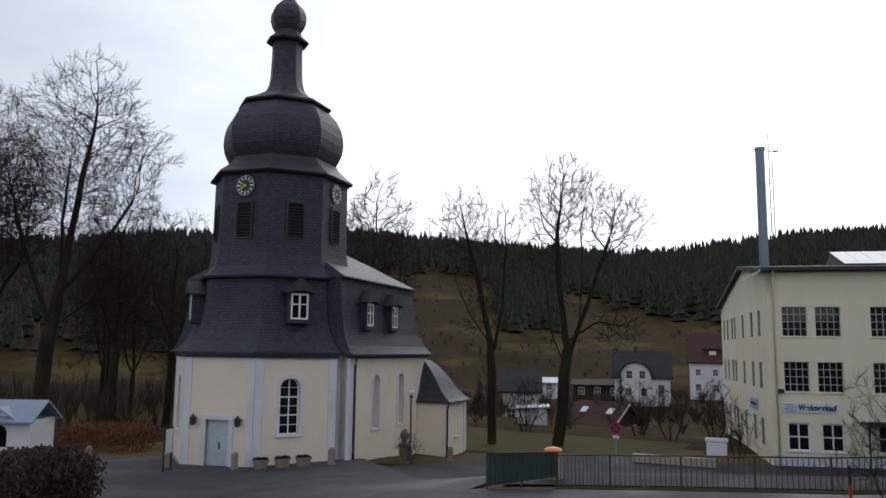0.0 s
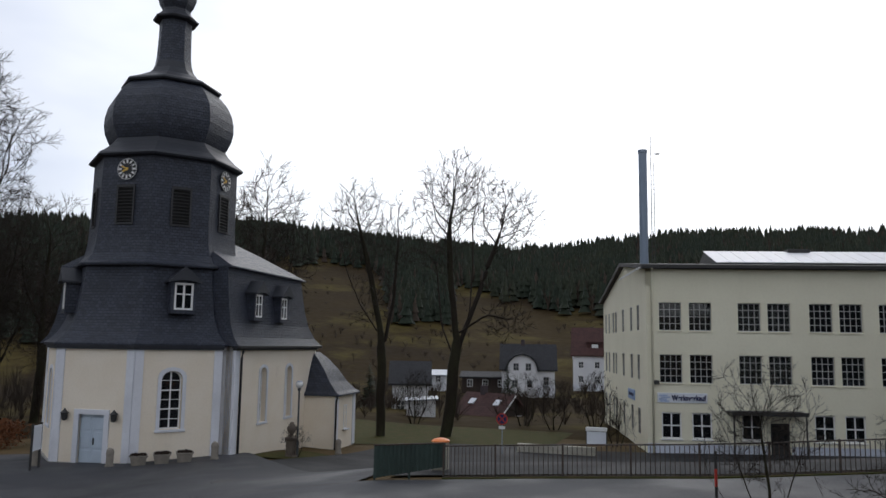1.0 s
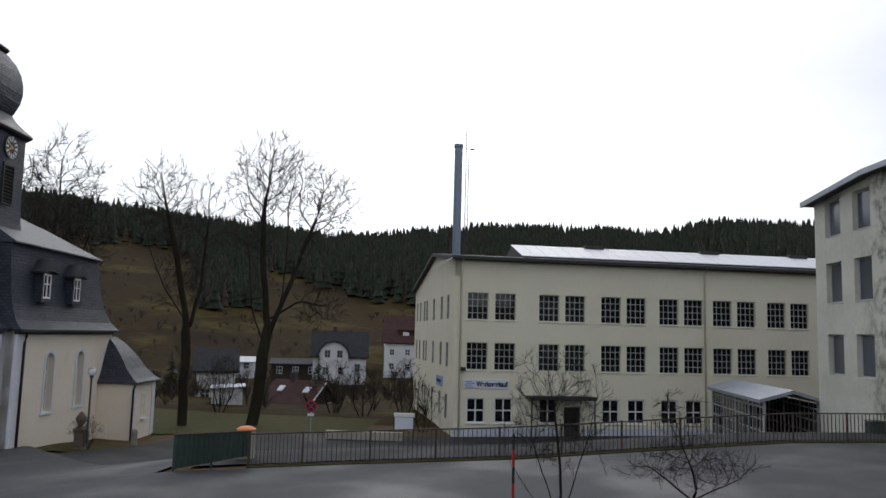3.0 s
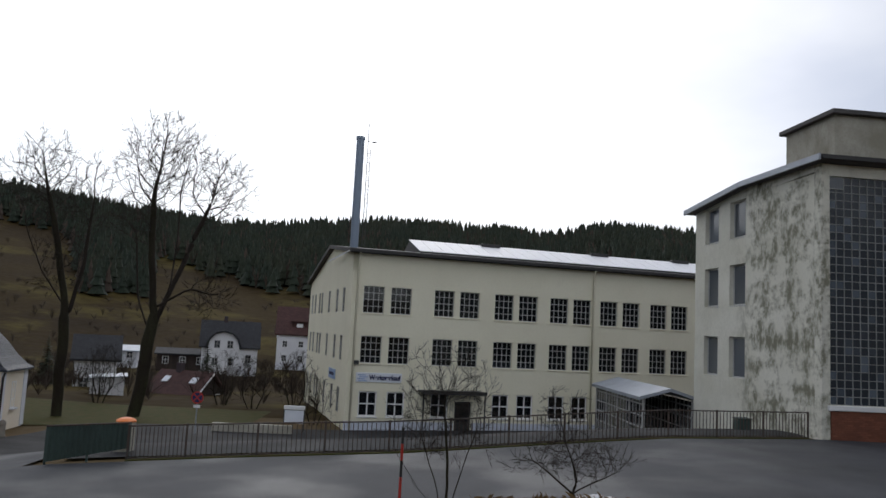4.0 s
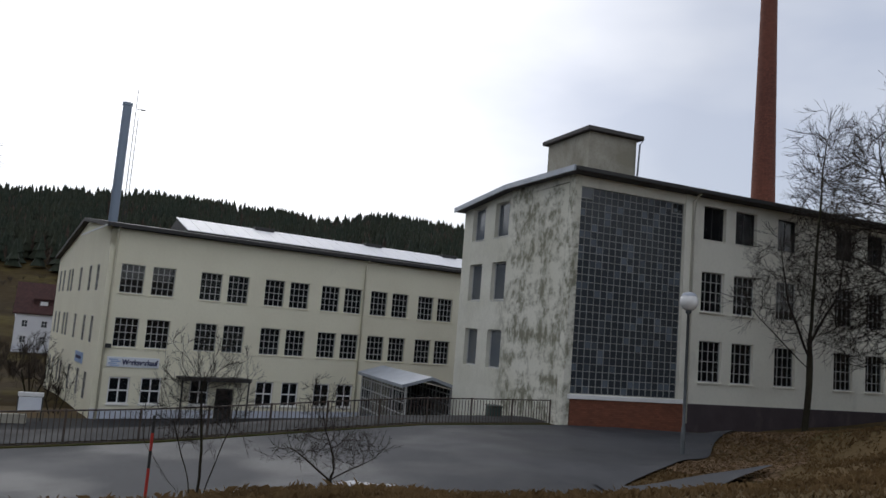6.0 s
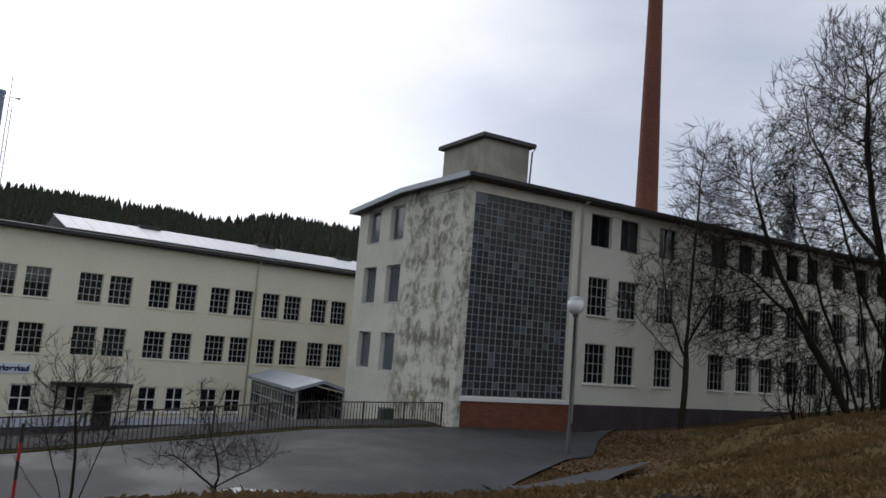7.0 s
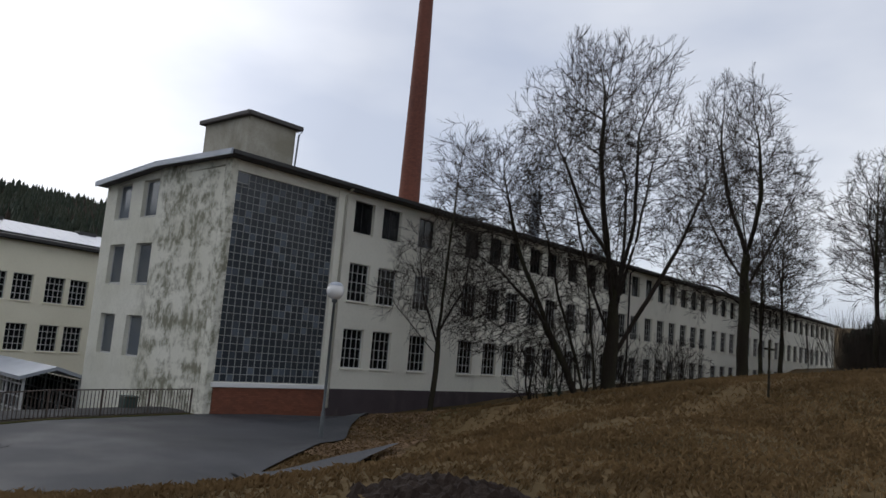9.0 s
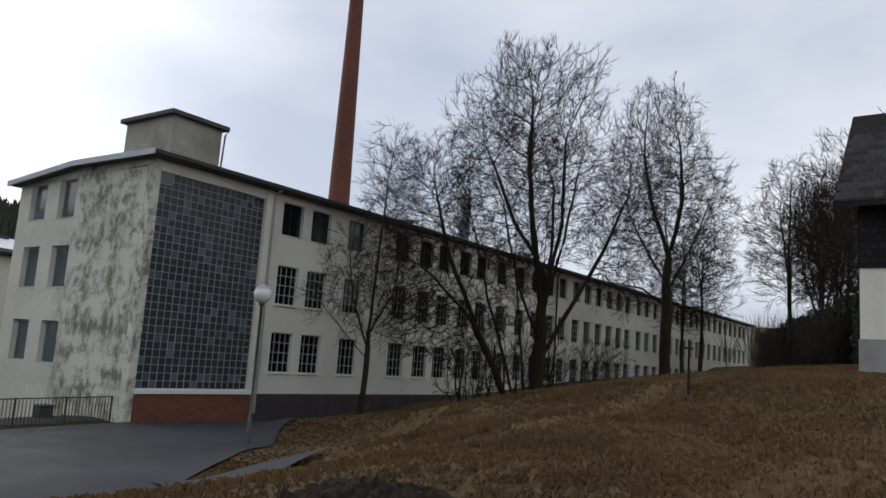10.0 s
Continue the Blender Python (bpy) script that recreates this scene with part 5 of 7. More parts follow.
LAWN_A = tree_meshes(3, [[(0, 0, -0.4), (0.5, 0, 3.5), (0.9, 0, 7), (0.3, 0, 11), (0.1, 0, 15.5)], [(0.9, 0, 6.6), (2.2, 0.3, 10), (3.8, 0.4, 14.5)], [(0.8, 0, 5.6), (1.7, -0.8, 9), (2.0, -1, 14)], [(0.9, 0, 7.4), (3, 0, 8.9), (5.2, 0, 8.3)], [(0.7, 0, 5), (-0.4, 0.6, 8.5), (-0.8, 0.8, 13)]], [(0.5, 0, 17.4, 3.2, 3.2, 3.5, 0.9), (4.4, 0, 15.8, 2.5, 2.6, 3.0, 0.5), (-0.8, 0, 13.4, 2, 2, 2.4, 0.25), (4.2, 0, 8.3, 2.0, 1.8, 1.5, 0.2)], 0.42, points=2000, step=0.42, kill=0.42, tip=0.014, twig=0.8)
LAWN_B = tree_meshes(11, [[(0, 0, -0.4), (0, 0, 5), (-0.3, 0, 8), (-1.2, 0, 12), (-2.0, 0, 15.5)], [(0, 0, 6.4), (0.7, 0, 10), (1.0, 0, 14.5)], [(-0.2, 0, 7.2), (-1.8, 0.4, 9.6), (-3.0, 0.5, 12.5)]], [(-2.2, 0, 15.4, 2.4, 2.5, 3.2, 0.8), (0.8, 0, 14.4, 1.4, 1.6, 2.9, 0.4), (-0.6, 0, 10, 1.9, 1.8, 2.6, 0.25)], 0.33, points=1300, step=0.42, kill=0.42, tip=0.014, twig=0.8)
ROUND = tree_meshes(21, [[(0, 0, -0.4), (0.05, 0, 2.4), (0.1, 0, 6), (0.2, 0, 10)], [(0.1, 0, 4.2), (1.0, -0.8, 8), (1.6, -1.4, 12)], [(0.1, 0, 5.0), (0.9, 0.3, 9), (1.0, 0.4, 14)], [(0.1, 0, 5.5), (-0.7, 0.2, 10), (-0.9, 0.2, 15)], [(0.2, 0, 2.6), (1.6, 0, 5.2), (3.0, 0.3, 8), (4.2, 0.5, 11)], [(0, 0, 3.2), (-1.3, -0.3, 6.5), (-2.1, -0.6, 10.5)], [(0.1, 0, 4.2), (0.5, 1, 8), (0.4, 1.8, 12)], [(0, 0, 4.8), (-0.6, -1, 8.5), (-0.8, -1.8, 12.5)], [(0, 0, 6.8), (-1.6, 0.6, 9.5), (-3, 0.9, 13)]], [(-0.9, 0, 12.3, 4.3, 4.2, 6.7, 1.0), (3.7, 0.5, 9.6, 2.1, 2, 4.2, 0.3)], 0.36, points=5600, step=0.36, kill=0.33, tip=0.011, twig=0.75)
MULTI = tree_meshes(31, [[(0, 0, -0.4), (-0.9, 0, 2), (-2.4, 0, 4.5), (-4.6, -0.3, 6.6)], [(0.25, 0, -0.4), (-0.5, 0.2, 2.5), (-1.5, 0.3, 5.5), (-2.6, 0.4, 9.5)], [(0.4, 0.1, -0.4), (0.3, -0.5, 3), (-0.2, -1, 6.5)], [(-2.0, 0, 4), (-3.6, 0.5, 7.5), (-4.6, 0.6, 11)]], [(-4.4, 0, 8.6, 3.1, 3, 5.2, 1.0), (-3.8, 0, 4.2, 3.4, 2.4, 2.4, 0.5), (-0.4, 0, 6, 1.8, 2, 2.6, 0.25)], 0.17, points=4400, step=0.36, kill=0.33, rise=0.05, tip=0.011, twig=0.75)
CREST = tree_meshes(81, [[(0, 0, -0.4), (0.1, 0, 4), (0.1, 0, 9), (-0.3, 0, 13)], [(0.1, 0, 9), (-1.2, 0.3, 13), (-1.8, 0.3, 17)], [(0.1, 0, 9), (0.9, -0.6, 13), (0.7, -0.8, 17)], [(0.1, 0, 6.5), (1.7, 0.3, 10), (2.9, 0.3, 13.5)], [(0.1, 0, 7), (-1.6, -0.3, 10), (-3.0, -0.4, 13)], [(0.1, 0, 5.4), (-1.4, 0, 6.7), (-3.2, 0, 7)], [(0.1, 0, 8.4), (0.8, 1.4, 12), (0.9, 1.7, 15)]], [(-0.8, 0, 17.2, 3.4, 3.4, 4.5, 0.6), (0.2, 0, 12.4, 4.7, 4.6, 5.2, 1.0), (-2.4, 0, 6.8, 2.6, 2.5, 1.9, 0.18)], 0.38, points=4200, step=0.42, kill=0.4, tip=0.014, twig=0.85)
YOUNG = tree_meshes(41, [[(0, 0, -0.3), (0.15, 0, 3.2), (0.25, 0, 7), (0.6, 0, 12)], [(0.15, 0, 3.0), (-0.7, 0.2, 5), (-1.1, 0.3, 8)], [(0.15, 0, 3.4), (1.0, -0.2, 5.4), (1.4, -0.3, 8.5)], [(0.1, 0, 2.5), (-1.3, -0.3, 3.9), (-2.4, -0.4, 5)]], [(0.6, 0, 9.4, 1.3, 1.4, 3.5, 0.5), (0.1, 0, 5.6, 2.5, 2.2, 2.9, 1.0)], 0.12, points=1300, step=0.3, kill=0.3, tip=0.008, twig=0.8, rise=0.2)
BIG = tree_meshes(85, [[(0, 0, -0.4), (0, 0, 6), (0.6, 0, 12), (1.6, 0, 20), (2.4, 0, 26)], [(0.3, 0, 8), (-1.6, 0.4, 13), (-3.2, 0.4, 19)], [(0.6, 0, 11), (4, 0, 16), (6, 0, 20)], [(0, 0, 8.6), (3.4, 0, 11), (6.2, 0, 11.6)], [(0.6, 0, 12), (0.4, 2, 17), (0.6, 3, 22)]], [(1.6, 0, 20.6, 6.6, 6, 9, 1.0), (-3.6, 0, 18, 3.2, 3.5, 6, 0.35), (4, 0, 11, 3, 2.5, 2, 0.1)], 0.55, points=4200, step=0.6, kill=0.6, tip=0.017, twig=1.2)
WOOD = tree_meshes(13, [[(0, 0, -0.4), (0.2, 0, 5), (0, 0, 10), (0.3, 0, 16)], [(0.1, 0, 6.5), (1.7, 0.5, 10), (2.4, 0.6, 13)], [(0.1, 0, 7.5), (-1.7, -0.4, 11), (-2.2, -0.6, 14)]], [(0, 0, 13.5, 3.6, 3.6, 6.2, 1.0)], 0.34, points=1500, step=0.5, kill=0.55, tip=0.016, twig=1.0)
FAR = tree_meshes(71, [[(0, 0, -0.4), (0.1, 0, 4), (0, 0, 8), (0.1, 0, 12)], [(0, 0, 3.6), (1.2, 0.2, 7), (1.9, 0.3, 10)], [(0, 0, 4.2), (-1.2, -0.2, 7.5), (-1.9, 0, 10.5)]], [(0, 0, 9.6, 3.0, 3.0, 5.2, 1.0)], 0.2, points=1400, step=0.42, kill=0.42, tip=0.015, twig=1.0, rise=0.2)
SMALL = tree_meshes(51, [[(0, 0, -0.1), (0.03, 0, 0.25), (0.1, 0, 0.6)], [(0.02, 0, 0.25), (-0.5, 0.1, 0.65), (-0.95, 0.2, 0.95)], [(0.03, 0, 0.3), (0.5, -0.2, 0.6), (1.0, -0.3, 0.85)], [(0.1, 0, 0.5), (-0.1, -0.2, 1.2)]], [(0.05, 0, 1.0, 1.35, 1.2, 0.5, 1.0), (-0.25, 0, 1.75, 0.6, 0.6, 0.75, 0.3)], 0.055, points=560, step=0.1, kill=0.12, tip=0.0036, twig=0.22, rise=0.03)
SMALL2 = tree_meshes(61, [[(0, 0, -0.1), (-0.15, 0, 0.7), (-0.5, 0, 1.7)], [(0.12, 0, -0.1), (0.12, 0.1, 0.9), (0.0, 0.1, 2.3)], [(0.2, 0.05, -0.1), (0.4, 0.1, 0.8), (0.75, 0.2, 1.8)], [(0.05, -0.1, -0.1), (-0.5, -0.2, 0.6), (-0.95, -0.2, 1.2)]], [(0.05, 0, 2.2, 1.15, 1.0, 1.25, 1.0)], 0.03, points=620, step=0.12, kill=0.15, tip=0.0036, twig=0.28, rise=0.1)
BUSH = tree_meshes(91, [[(0, 0, -0.1), (0.1, 0, 0.8)], [(0.2, 0.1, -0.1), (0.6, 0.3, 0.9)], [(-0.2, 0, -0.1), (-0.6, 0.1, 0.9)], [(0, 0.2, -0.1), (-0.1, 0.6, 0.9)], [(0.1, -0.2, -0.1), (0.2, -0.6, 0.9)]], [(0, 0, 1.5, 1.2, 1.2, 1.5, 1.0)], 0.04, points=420, step=0.17, kill=0.24, tip=0.006, twig=0.35, rise=0.15)

tree(LAWN_A, -19.73, 53.3, None, 1.0, "tall bare deciduous tree with mossy bark on the lawn", group="bare trees on the lawn")
tree(LAWN_B, -24.0, 51.6, None, 1.0, "slender tall bare tree beside the church", group="bare trees on the lawn")
# behind the church and along the left
tree(FAR, -50.0, 75.5, 20, 1.85, "bare tree far behind the church roof")
tree(FAR, -60.0, 76.0, 80, 1.2, "bare tree in the winter wood behind the church")
tree(BIG, -53.6, 37.0, None, 0.98, "tall dark bare tree with spreading twigs beside the church", group="bare trees by the church")
for x, y, a, s, ms in ((-60.5, 35.0, 165, 0.95, BIG), (-52.5, 42.5, 250, 1.0, WOOD), (-55, 50, 70, 1.0, WOOD), (-66, 40, 200, 1.3, WOOD), (-58, 60, 20, 0.95, WOOD), (-47.5, 45.0, 300, 0.85, FAR), (-62, 52, 40, 1.2, FAR), (-70, 55, 90, 1.3, FAR), (-64, 70, 150, 1.3, FAR), (-50, 56, 220, 1.0, FAR), (-78, 62, 10, 1.4, FAR)):
    tree(ms, x, y, a, s, "tall dark bare tree with spreading twigs beside the church", group="bare trees by the church")
# by the long factory
tree(MULTI, 29.7, 21.3, None, 1.0, "bare multi-stemmed tree on the grass bank before the factory")
tree(ROUND, 31.1, 21.0, None, 1.0, "large bare round-crowned tree on the grass bank")
tree(CREST, 49.4, 22.9, None, 1.0, "dark bare tree at the crest of the slope")
tree(FAR, 55.0, 22.6, 10, 0.85, "thin bare tree at the crest of the slope")
tree(FAR, 53.5, 23.4, 200, 0.75, "thin bare tree at the crest of the slope")
tree(YOUNG, 21.9, 23.5, None, 1.0, "young bare tree at the edge of the bank")
for k, (x, y, s) in enumerate(((72, 21.5, 1.1), (74, 17, 1.2), (66, 14.2, 0.9), (78, 19, 1.1), (70, 13.2, 1.15), (60, 11.0, 0.95), (85, 22, 1.2), (90, 15, 1.3), (80, 10, 1.2), (95, 25, 1.2))):
    tree(FAR, x, y, k * 67, s * 1.2, "bare tree in the thicket at the end of the slope", group="thicket trees")
# orchard trees by the road
tree(SMALL, 2.65, 16.7, None, 1.0, "small low-branching bare fruit tree by the road", name="fruit_tree")
tree(SMALL2, -0.15, 16.4, None, 1.0, "small bare many-stemmed tree by the road", name="fruit_tree")
# bushes
for x, y, s, lab in ((-22.0, 36.3, 0.6, "leafless bush beside the stone pillar"), (33.8, 22.4, 0.9, "bare bush at the foot of the bank"), (36.5, 23.5, 1.1, "bare bush at the foot of the bank"), (41, 24.0, 1.1, "bare bush at the foot of the bank"), (45.5, 24.6, 1.2, "bare bush at the foot of the bank"), (-7.6, 53.5, 1.1, "bare bush beside the factory gable"), (38.5, 22.0, 1.2, "bare bush at the foot of the bank"), (27.6, 22.6, 1.3, "tangled bare bush under the multi-stemmed tree"), (29.2, 23.2, 1.6, "tangled bare bush under the multi-stemmed tree"), (31.6, 23.2, 1.7, "tangled bare bush under the multi-stemmed tree"), (35.0, 23.4, 1.5, "bare bush at the foot of the bank"), (-27.2, 66.5, 1.5, "bare bush before the white outbuilding"), (-25.0, 60.5, 1.3, "bare bush on the slope below the lawn"), (-16.5, 64.0, 1.5, "bare bush on the slope below the court"), (-13.5, 62.0, 1.4, "bare bush on the slope below the court"), (-10.5, 63.5, 1.6, "bare bush on the slope below the court")):
    ob = thing("bush", pose(x, y, ground_z(x, y), 0, 0, x * 40) @ Matrix.Diagonal((s, s, s, 1)), lab, "bush", "bare bushes")
    part("stem_clump", BUSH[0], None, ob)
    part("twig_crown", BUSH[1], None, ob)


def scatter_mesh(name, verts, faces, material, label, category):
    me = bpy.data.meshes.new(name)
    me.from_pydata(verts, [], faces)
    me.materials.append(M[material])
    return tagged(new(name, me), label, category, kind="stuff")


def conifer_wood():
    """The spruce wood on the far hill, and the bare woods at its foot."""
    rng = random.Random(5)
    green, brown, thin = ([], []), ([], []), ([], [])

    def spruce(store, x, y, z, h, w, tiers=4):
        verts, faces = store
        for t in range(tiers):
            f0, f1 = t / tiers, min(1.0, (t + 1.7) / tiers)
            b = len(verts)
            a0 = rng.random() * 6
            for k in range(6):
                rr = w * (1 - f0 * 0.9) * (0.75 + 0.5 * rng.random())
                verts.append((x + rr * math.cos(a0 + k * 1.047), y + rr * math.sin(a0 + k * 1.047), z + h * (0.06 + 0.94 * f0) + rng.uniform(-0.3, 0.1)))
            verts.append((x + rng.uniform(-0.1, 0.1), y, z + h * (0.08 + 0.92 * f1)))
            faces.extend([(b + k, b + (k + 1) % 6, b + 6) for k in range(6)])

    def broom(store, x, y, z, h, w, n=9, fat=0.05):
        verts, faces = store
        for k in range(n):
            a, r = rng.random() * 6.283, w * (0.3 + 0.7 * rng.random())
            b = len(verts)
            tx, ty, tz = x + r * math.cos(a), y + r * math.sin(a), z + h * (0.7 + 0.3 * rng.random())
            o = fat * w
            z0 = z + h * 0.3 * rng.random()
            verts.extend([(x - o, y, z0), (x + o, y + o, z0), (tx, ty, tz), ((x + tx) / 2 + fat * 2.2 * w, (y + ty) / 2, (z0 + tz) / 2)])
            faces.extend([(b, b + 1, b + 2), (b + 1, b + 3, b + 2)])

    for _ in range(26000):
        az = rng.uniform(-78, 62)
        r = 170 + 330 * math.sqrt(rng.random())
        x, y = r * math.sin(radians(az)), r * math.cos(radians(az))
        z = ground_z(x, y)
        el = math.degrees(math.atan2(z - 3.3, r))
        edge = float(np.interp(az, (-60, -46, -40, -33, -32, -26, -24.5, -23.8, -19.8, -19, -14, -12, -8, 0, 30), (-0.8, -0.4, 2, 4, 5.9, 5.6, 4.4, 1.4, 1.3, 4.3, 3.0, 2.3, 2.2, 1.8, 1.5))) + 0.3 * math.sin(az * 1.7)
        if el < edge + rng.gauss(0, 0.12):
            continue
        if az < 30 and rng.random() < 0.72 + 0.2 * math.sin(az * 0.8 + r * 0.02):
            spruce(green, x, y, z, rng.uniform(7, 11.5), rng.uniform(1.7, 2.7))
        elif rng.random() < 0.6:
            broom(brown, x, y, z, rng.uniform(6, 9.5), rng.uniform(1.6, 2.8))
        else:
            spruce(brown, x, y, z, rng.uniform(6, 9.5), rng.uniform(1.2, 2.0), 3)
    # scrub on the open slope and round the houses
    for _ in range(3400):
        az = rng.uniform(-70, 4)
        r = rng.uniform(62, 330)
        x, y = r * math.sin(radians(az)), r * math.cos(radians(az))
        if (r > 150 and rng.random() < 0.72) or (az > -36 and r < 80 and rng.random() < 0.75):
            continue
        broom(thin, x, y, ground_z(x, y), rng.uniform(0.9, 3.2) * (1.8 if az < -44 else 1), rng.uniform(0.8, 2.0), 22, 0.010)
    # thicket beyond the slope
    for _ in range(520):
        x, y = rng.uniform(64, 110), rng.uniform(2, 25)
        broom(thin, x, y, ground_z(x, y), rng.uniform(2.5, 7.5), rng.uniform(1.0, 2.4), 30, 0.014)
    scatter_mesh("spruce_wood", *green, "conifer", "dark spruce wood covering the far hill", "woods")
    scatter_mesh("bare_wood", *brown, "larch", "brown leafless wood on the far hill", "woods")
    scatter_mesh("scrub", *thin, "brush", "brown leafless scrub round the village houses", "scrub")


conifer_wood()



def single_spruce(x, y, h, label):
    """A young spruce of drooping needle fans."""
    rng = random.Random(int(x * 10))
    ob = thing("spruce", pose(x, y, ground_z(x, y)), label, "tree")
    bm = bmesh.new()
    tube(bm, [(0, 0, -0.2), (0, 0, h * 0.9)], [h * 0.02, h * 0.004], 6)
    part("trunk", bm, "bark", ob)
    verts, faces = [], []
    for t in range(26):
        f = t / 26
        for k in range(9):
            a = rng.random() * 6.283
            ln = h * 0.24 * (1 - f) * rng.uniform(0.7, 1.15) + 0.1
            b = len(verts)
            z = h * (0.08 + 0.9 * f)
            c, s = math.cos(a), math.sin(a)
            wd = ln * 0.28
            verts.extend([(0, 0, z), (ln * 0.6 * c - wd * s, ln * 0.6 * s + wd * c, z - ln * 0.12), (ln * c, ln * s, z - ln * 0.3), (ln * 0.6 * c + wd * s, ln * 0.6 * s - wd * c, z - ln * 0.2)])
            faces.append((b, b + 1, b + 2, b + 3))
    me = bpy.data.meshes.new("needles")
    me.from_pydata(verts, [], faces)
    me.materials.append(M["leaf"])
    part("needles", me, None, ob)


single_spruce(-27.5, 100.0, 6.5, "young green spruce before the white house")
single_spruce(-42.0, 88.0, 6.0, "young green spruce by the shed")
single_spruce(27.4, 21.6, 1.7, "low dark green spruce beneath the bare tree")
single_spruce(28.6, 21.9, 1.4, "low dark green spruce beneath the bare tree")

# ---- village houses ----


def house(x, y, z, turn, w, d, h, roof_h, wall_mat, roof_mat, label, rows, cols, hip=0.0, base_h=0.0, dormer_at=None, chimney=True):
    """A plain gabled house: front gable or eaves along local x, ridge along x."""
    ob = thing("house", pose(x, y, z, 0, 0, turn), label, "house")
    part("wall", boxed((-w / 2, w / 2, -d / 2, d / 2, -3.0, h)), wall_mat, ob)
    if base_h:
        part("base", boxed((-w / 2 - 0.03, w / 2 + 0.03, -d / 2 - 0.03, d / 2 + 0.03, -3.0, base_h)), "quoin", ob)
    bm = bmesh.new()
    extrude_xz(bm, [(-d / 2, h - 0.02), (d / 2, h - 0.02), (0, h + roof_h - 0.12)], -w / 2, w / 2)
    part("gable", bm, wall_mat, ob, at=pose(0, 0, 0, 0, 0, 90))
    bm = bmesh.new()
    e = 0.45
    q = roof_h / (d / 2)
    extrude_xz(bm, [(-d / 2 - e, h - q * e), (0, h + roof_h), (d / 2 + e, h - q * e), (d / 2 + e, h - q * e + 0.22), (0, h + roof_h + 0.25), (-d / 2 - e, h - q * e + 0.22)], -w / 2 - e, w / 2 + e)
    roof = part("roof", bm, roof_mat, ob, at=pose(0, 0, 0, 0, 0, 90))
    if chimney:
        part("chimney", boxed((-0.3, 0.3, 0.6, 1.2, h + roof_h - 0.9, h + roof_h + 1.0), bevel=0.03), "brick_dark", roof)
    for r in range(rows):
        for c in range(cols):
            u = -w / 2 + w * (c + 0.5) / cols
            grid_window(ob, pose(u, -d / 2 - 0.06, 1.0 + r * 2.7 + base_h * 0.4), 1.0, 1.25, 2, 2, "white_paint", bar=0.07, rim=0.09)
    for r in range(rows + 1):
        for v in (-d / 5, d / 5):
            zz = 1.0 + r * 2.7 + base_h * 0.4
            if zz + 1.2 < h + roof_h * 0.45:
                grid_window(ob, pose(-w / 2 - 0.06, v, zz, 0, 0, -90), 1.0, 1.25, 2, 2, "white_paint", bar=0.07, rim=0.09)
                grid_window(ob, pose(w / 2 + 0.06, v, zz, 0, 0, 90), 1.0, 1.25, 2, 2, "white_paint", bar=0.07, rim=0.09)
    if dormer_at is not None:
        dm = part("dormer", boxed((dormer_at - 1.4, dormer_at + 1.4, -d / 2 + 0.9, 0, h + 0.5, h + 2.1)), roof_mat, ob)
        part("dormer_roof", boxed((dormer_at - 1.7, dormer_at + 1.7, -d / 2 + 0.6, 0, h + 2.1, h + 2.3)), roof_mat, dm)
        part("dormer_window", boxed((dormer_at - 0.6, dormer_at + 0.6, -d / 2 + 0.84, -d / 2 + 0.92, h + 0.8, h + 1.8)), "white_paint", dm)
    return ob


house(-20.6, 153.2, -5.1, 8, 15, 9, 6.9, 4.8, "white_wall", "roof_tile", "white three-storey house with a dark red tiled roof", 2, 5, base_h=1.2, dormer_at=-3.4)
villa = house(-31.6, 128.6, -5.5, 14, 8.6, 8.0, 5.0, 3.7, "white_wall", "roof_grey", "white villa with a dark roof and a rounded cross gable", 0, 0, base_h=2.4)
# cross gable of the villa with its clipped round head
bm = bmesh.new()
extrude_xz(bm, [(-3.4, -3.0), (1.4, -3.0), (1.4, 5.0), (1.0, 6.1), (0.2, 6.9), (-1.0, 7.2), (-2.2, 6.9), (-3.0, 6.1), (-3.4, 5.0)], -5.0, 0.0)
cross = part("cross_gable", bm, "white_wall", villa)
bm = bmesh.new()
rim = [(-3.85, 4.7), (-3.3, 6.15), (-2.35, 7.1), (-1.0, 7.45), (0.35, 7.1), (1.3, 6.15), (1.85, 4.7)]
extrude_xz(bm, rim + [(x * 0.93 - 0.07, z - 0.28) for x, z in rim[::-1]], -5.4, 0.5)
part("cross_roof", bm, "roof_grey", cross)
for x, z in ((-2.0, 4.6), (0.0, 4.6), (-2.2, 1.9), (0.2, 1.9)):
    grid_window(villa, pose(x, -5.06, z), 0.95, 1.25, 2, 2, "grey_paint", bar=0.07, rim=0.09)
grid_window(villa, pose(2.9, -4.06, 1.7), 0.95, 2.0, 2, 3, "grey_paint", bar=0.07, rim=0.09)
low = house(-23.6, 78.6, -6.2, -22, 5.6, 5.6, 1.9, 2.3, "brown_boards", "roof_tile", "low brown timber house with a steep dark red roof", 0, 0)
for x in (-1.6, 1.7):
    part("roof_window", boxed((-0.35, 0.35, -0.4, 0.4, 0.0, 0.1)), "sign_white", low, "white roof window", at=pose(x, -1.1, 3.55, 39))
grid_window(low, pose(-1.9, -2.86, 0.5), 1.0, 0.9, 2, 1, "white_paint", bar=0.07, rim=0.1)
part("verge_board", boxed((3.26, 3.3, -3.2, 0.0, 0.0, 0.16)), "white_paint", low, at=pose(0, 0, 4.25, 39.4))
shed = thing("outbuilding", pose(-28.7, 71.2, -6.2, 0, 0, 22), "small white lean-to outbuilding on the slope", "shed")
bm = bmesh.new()
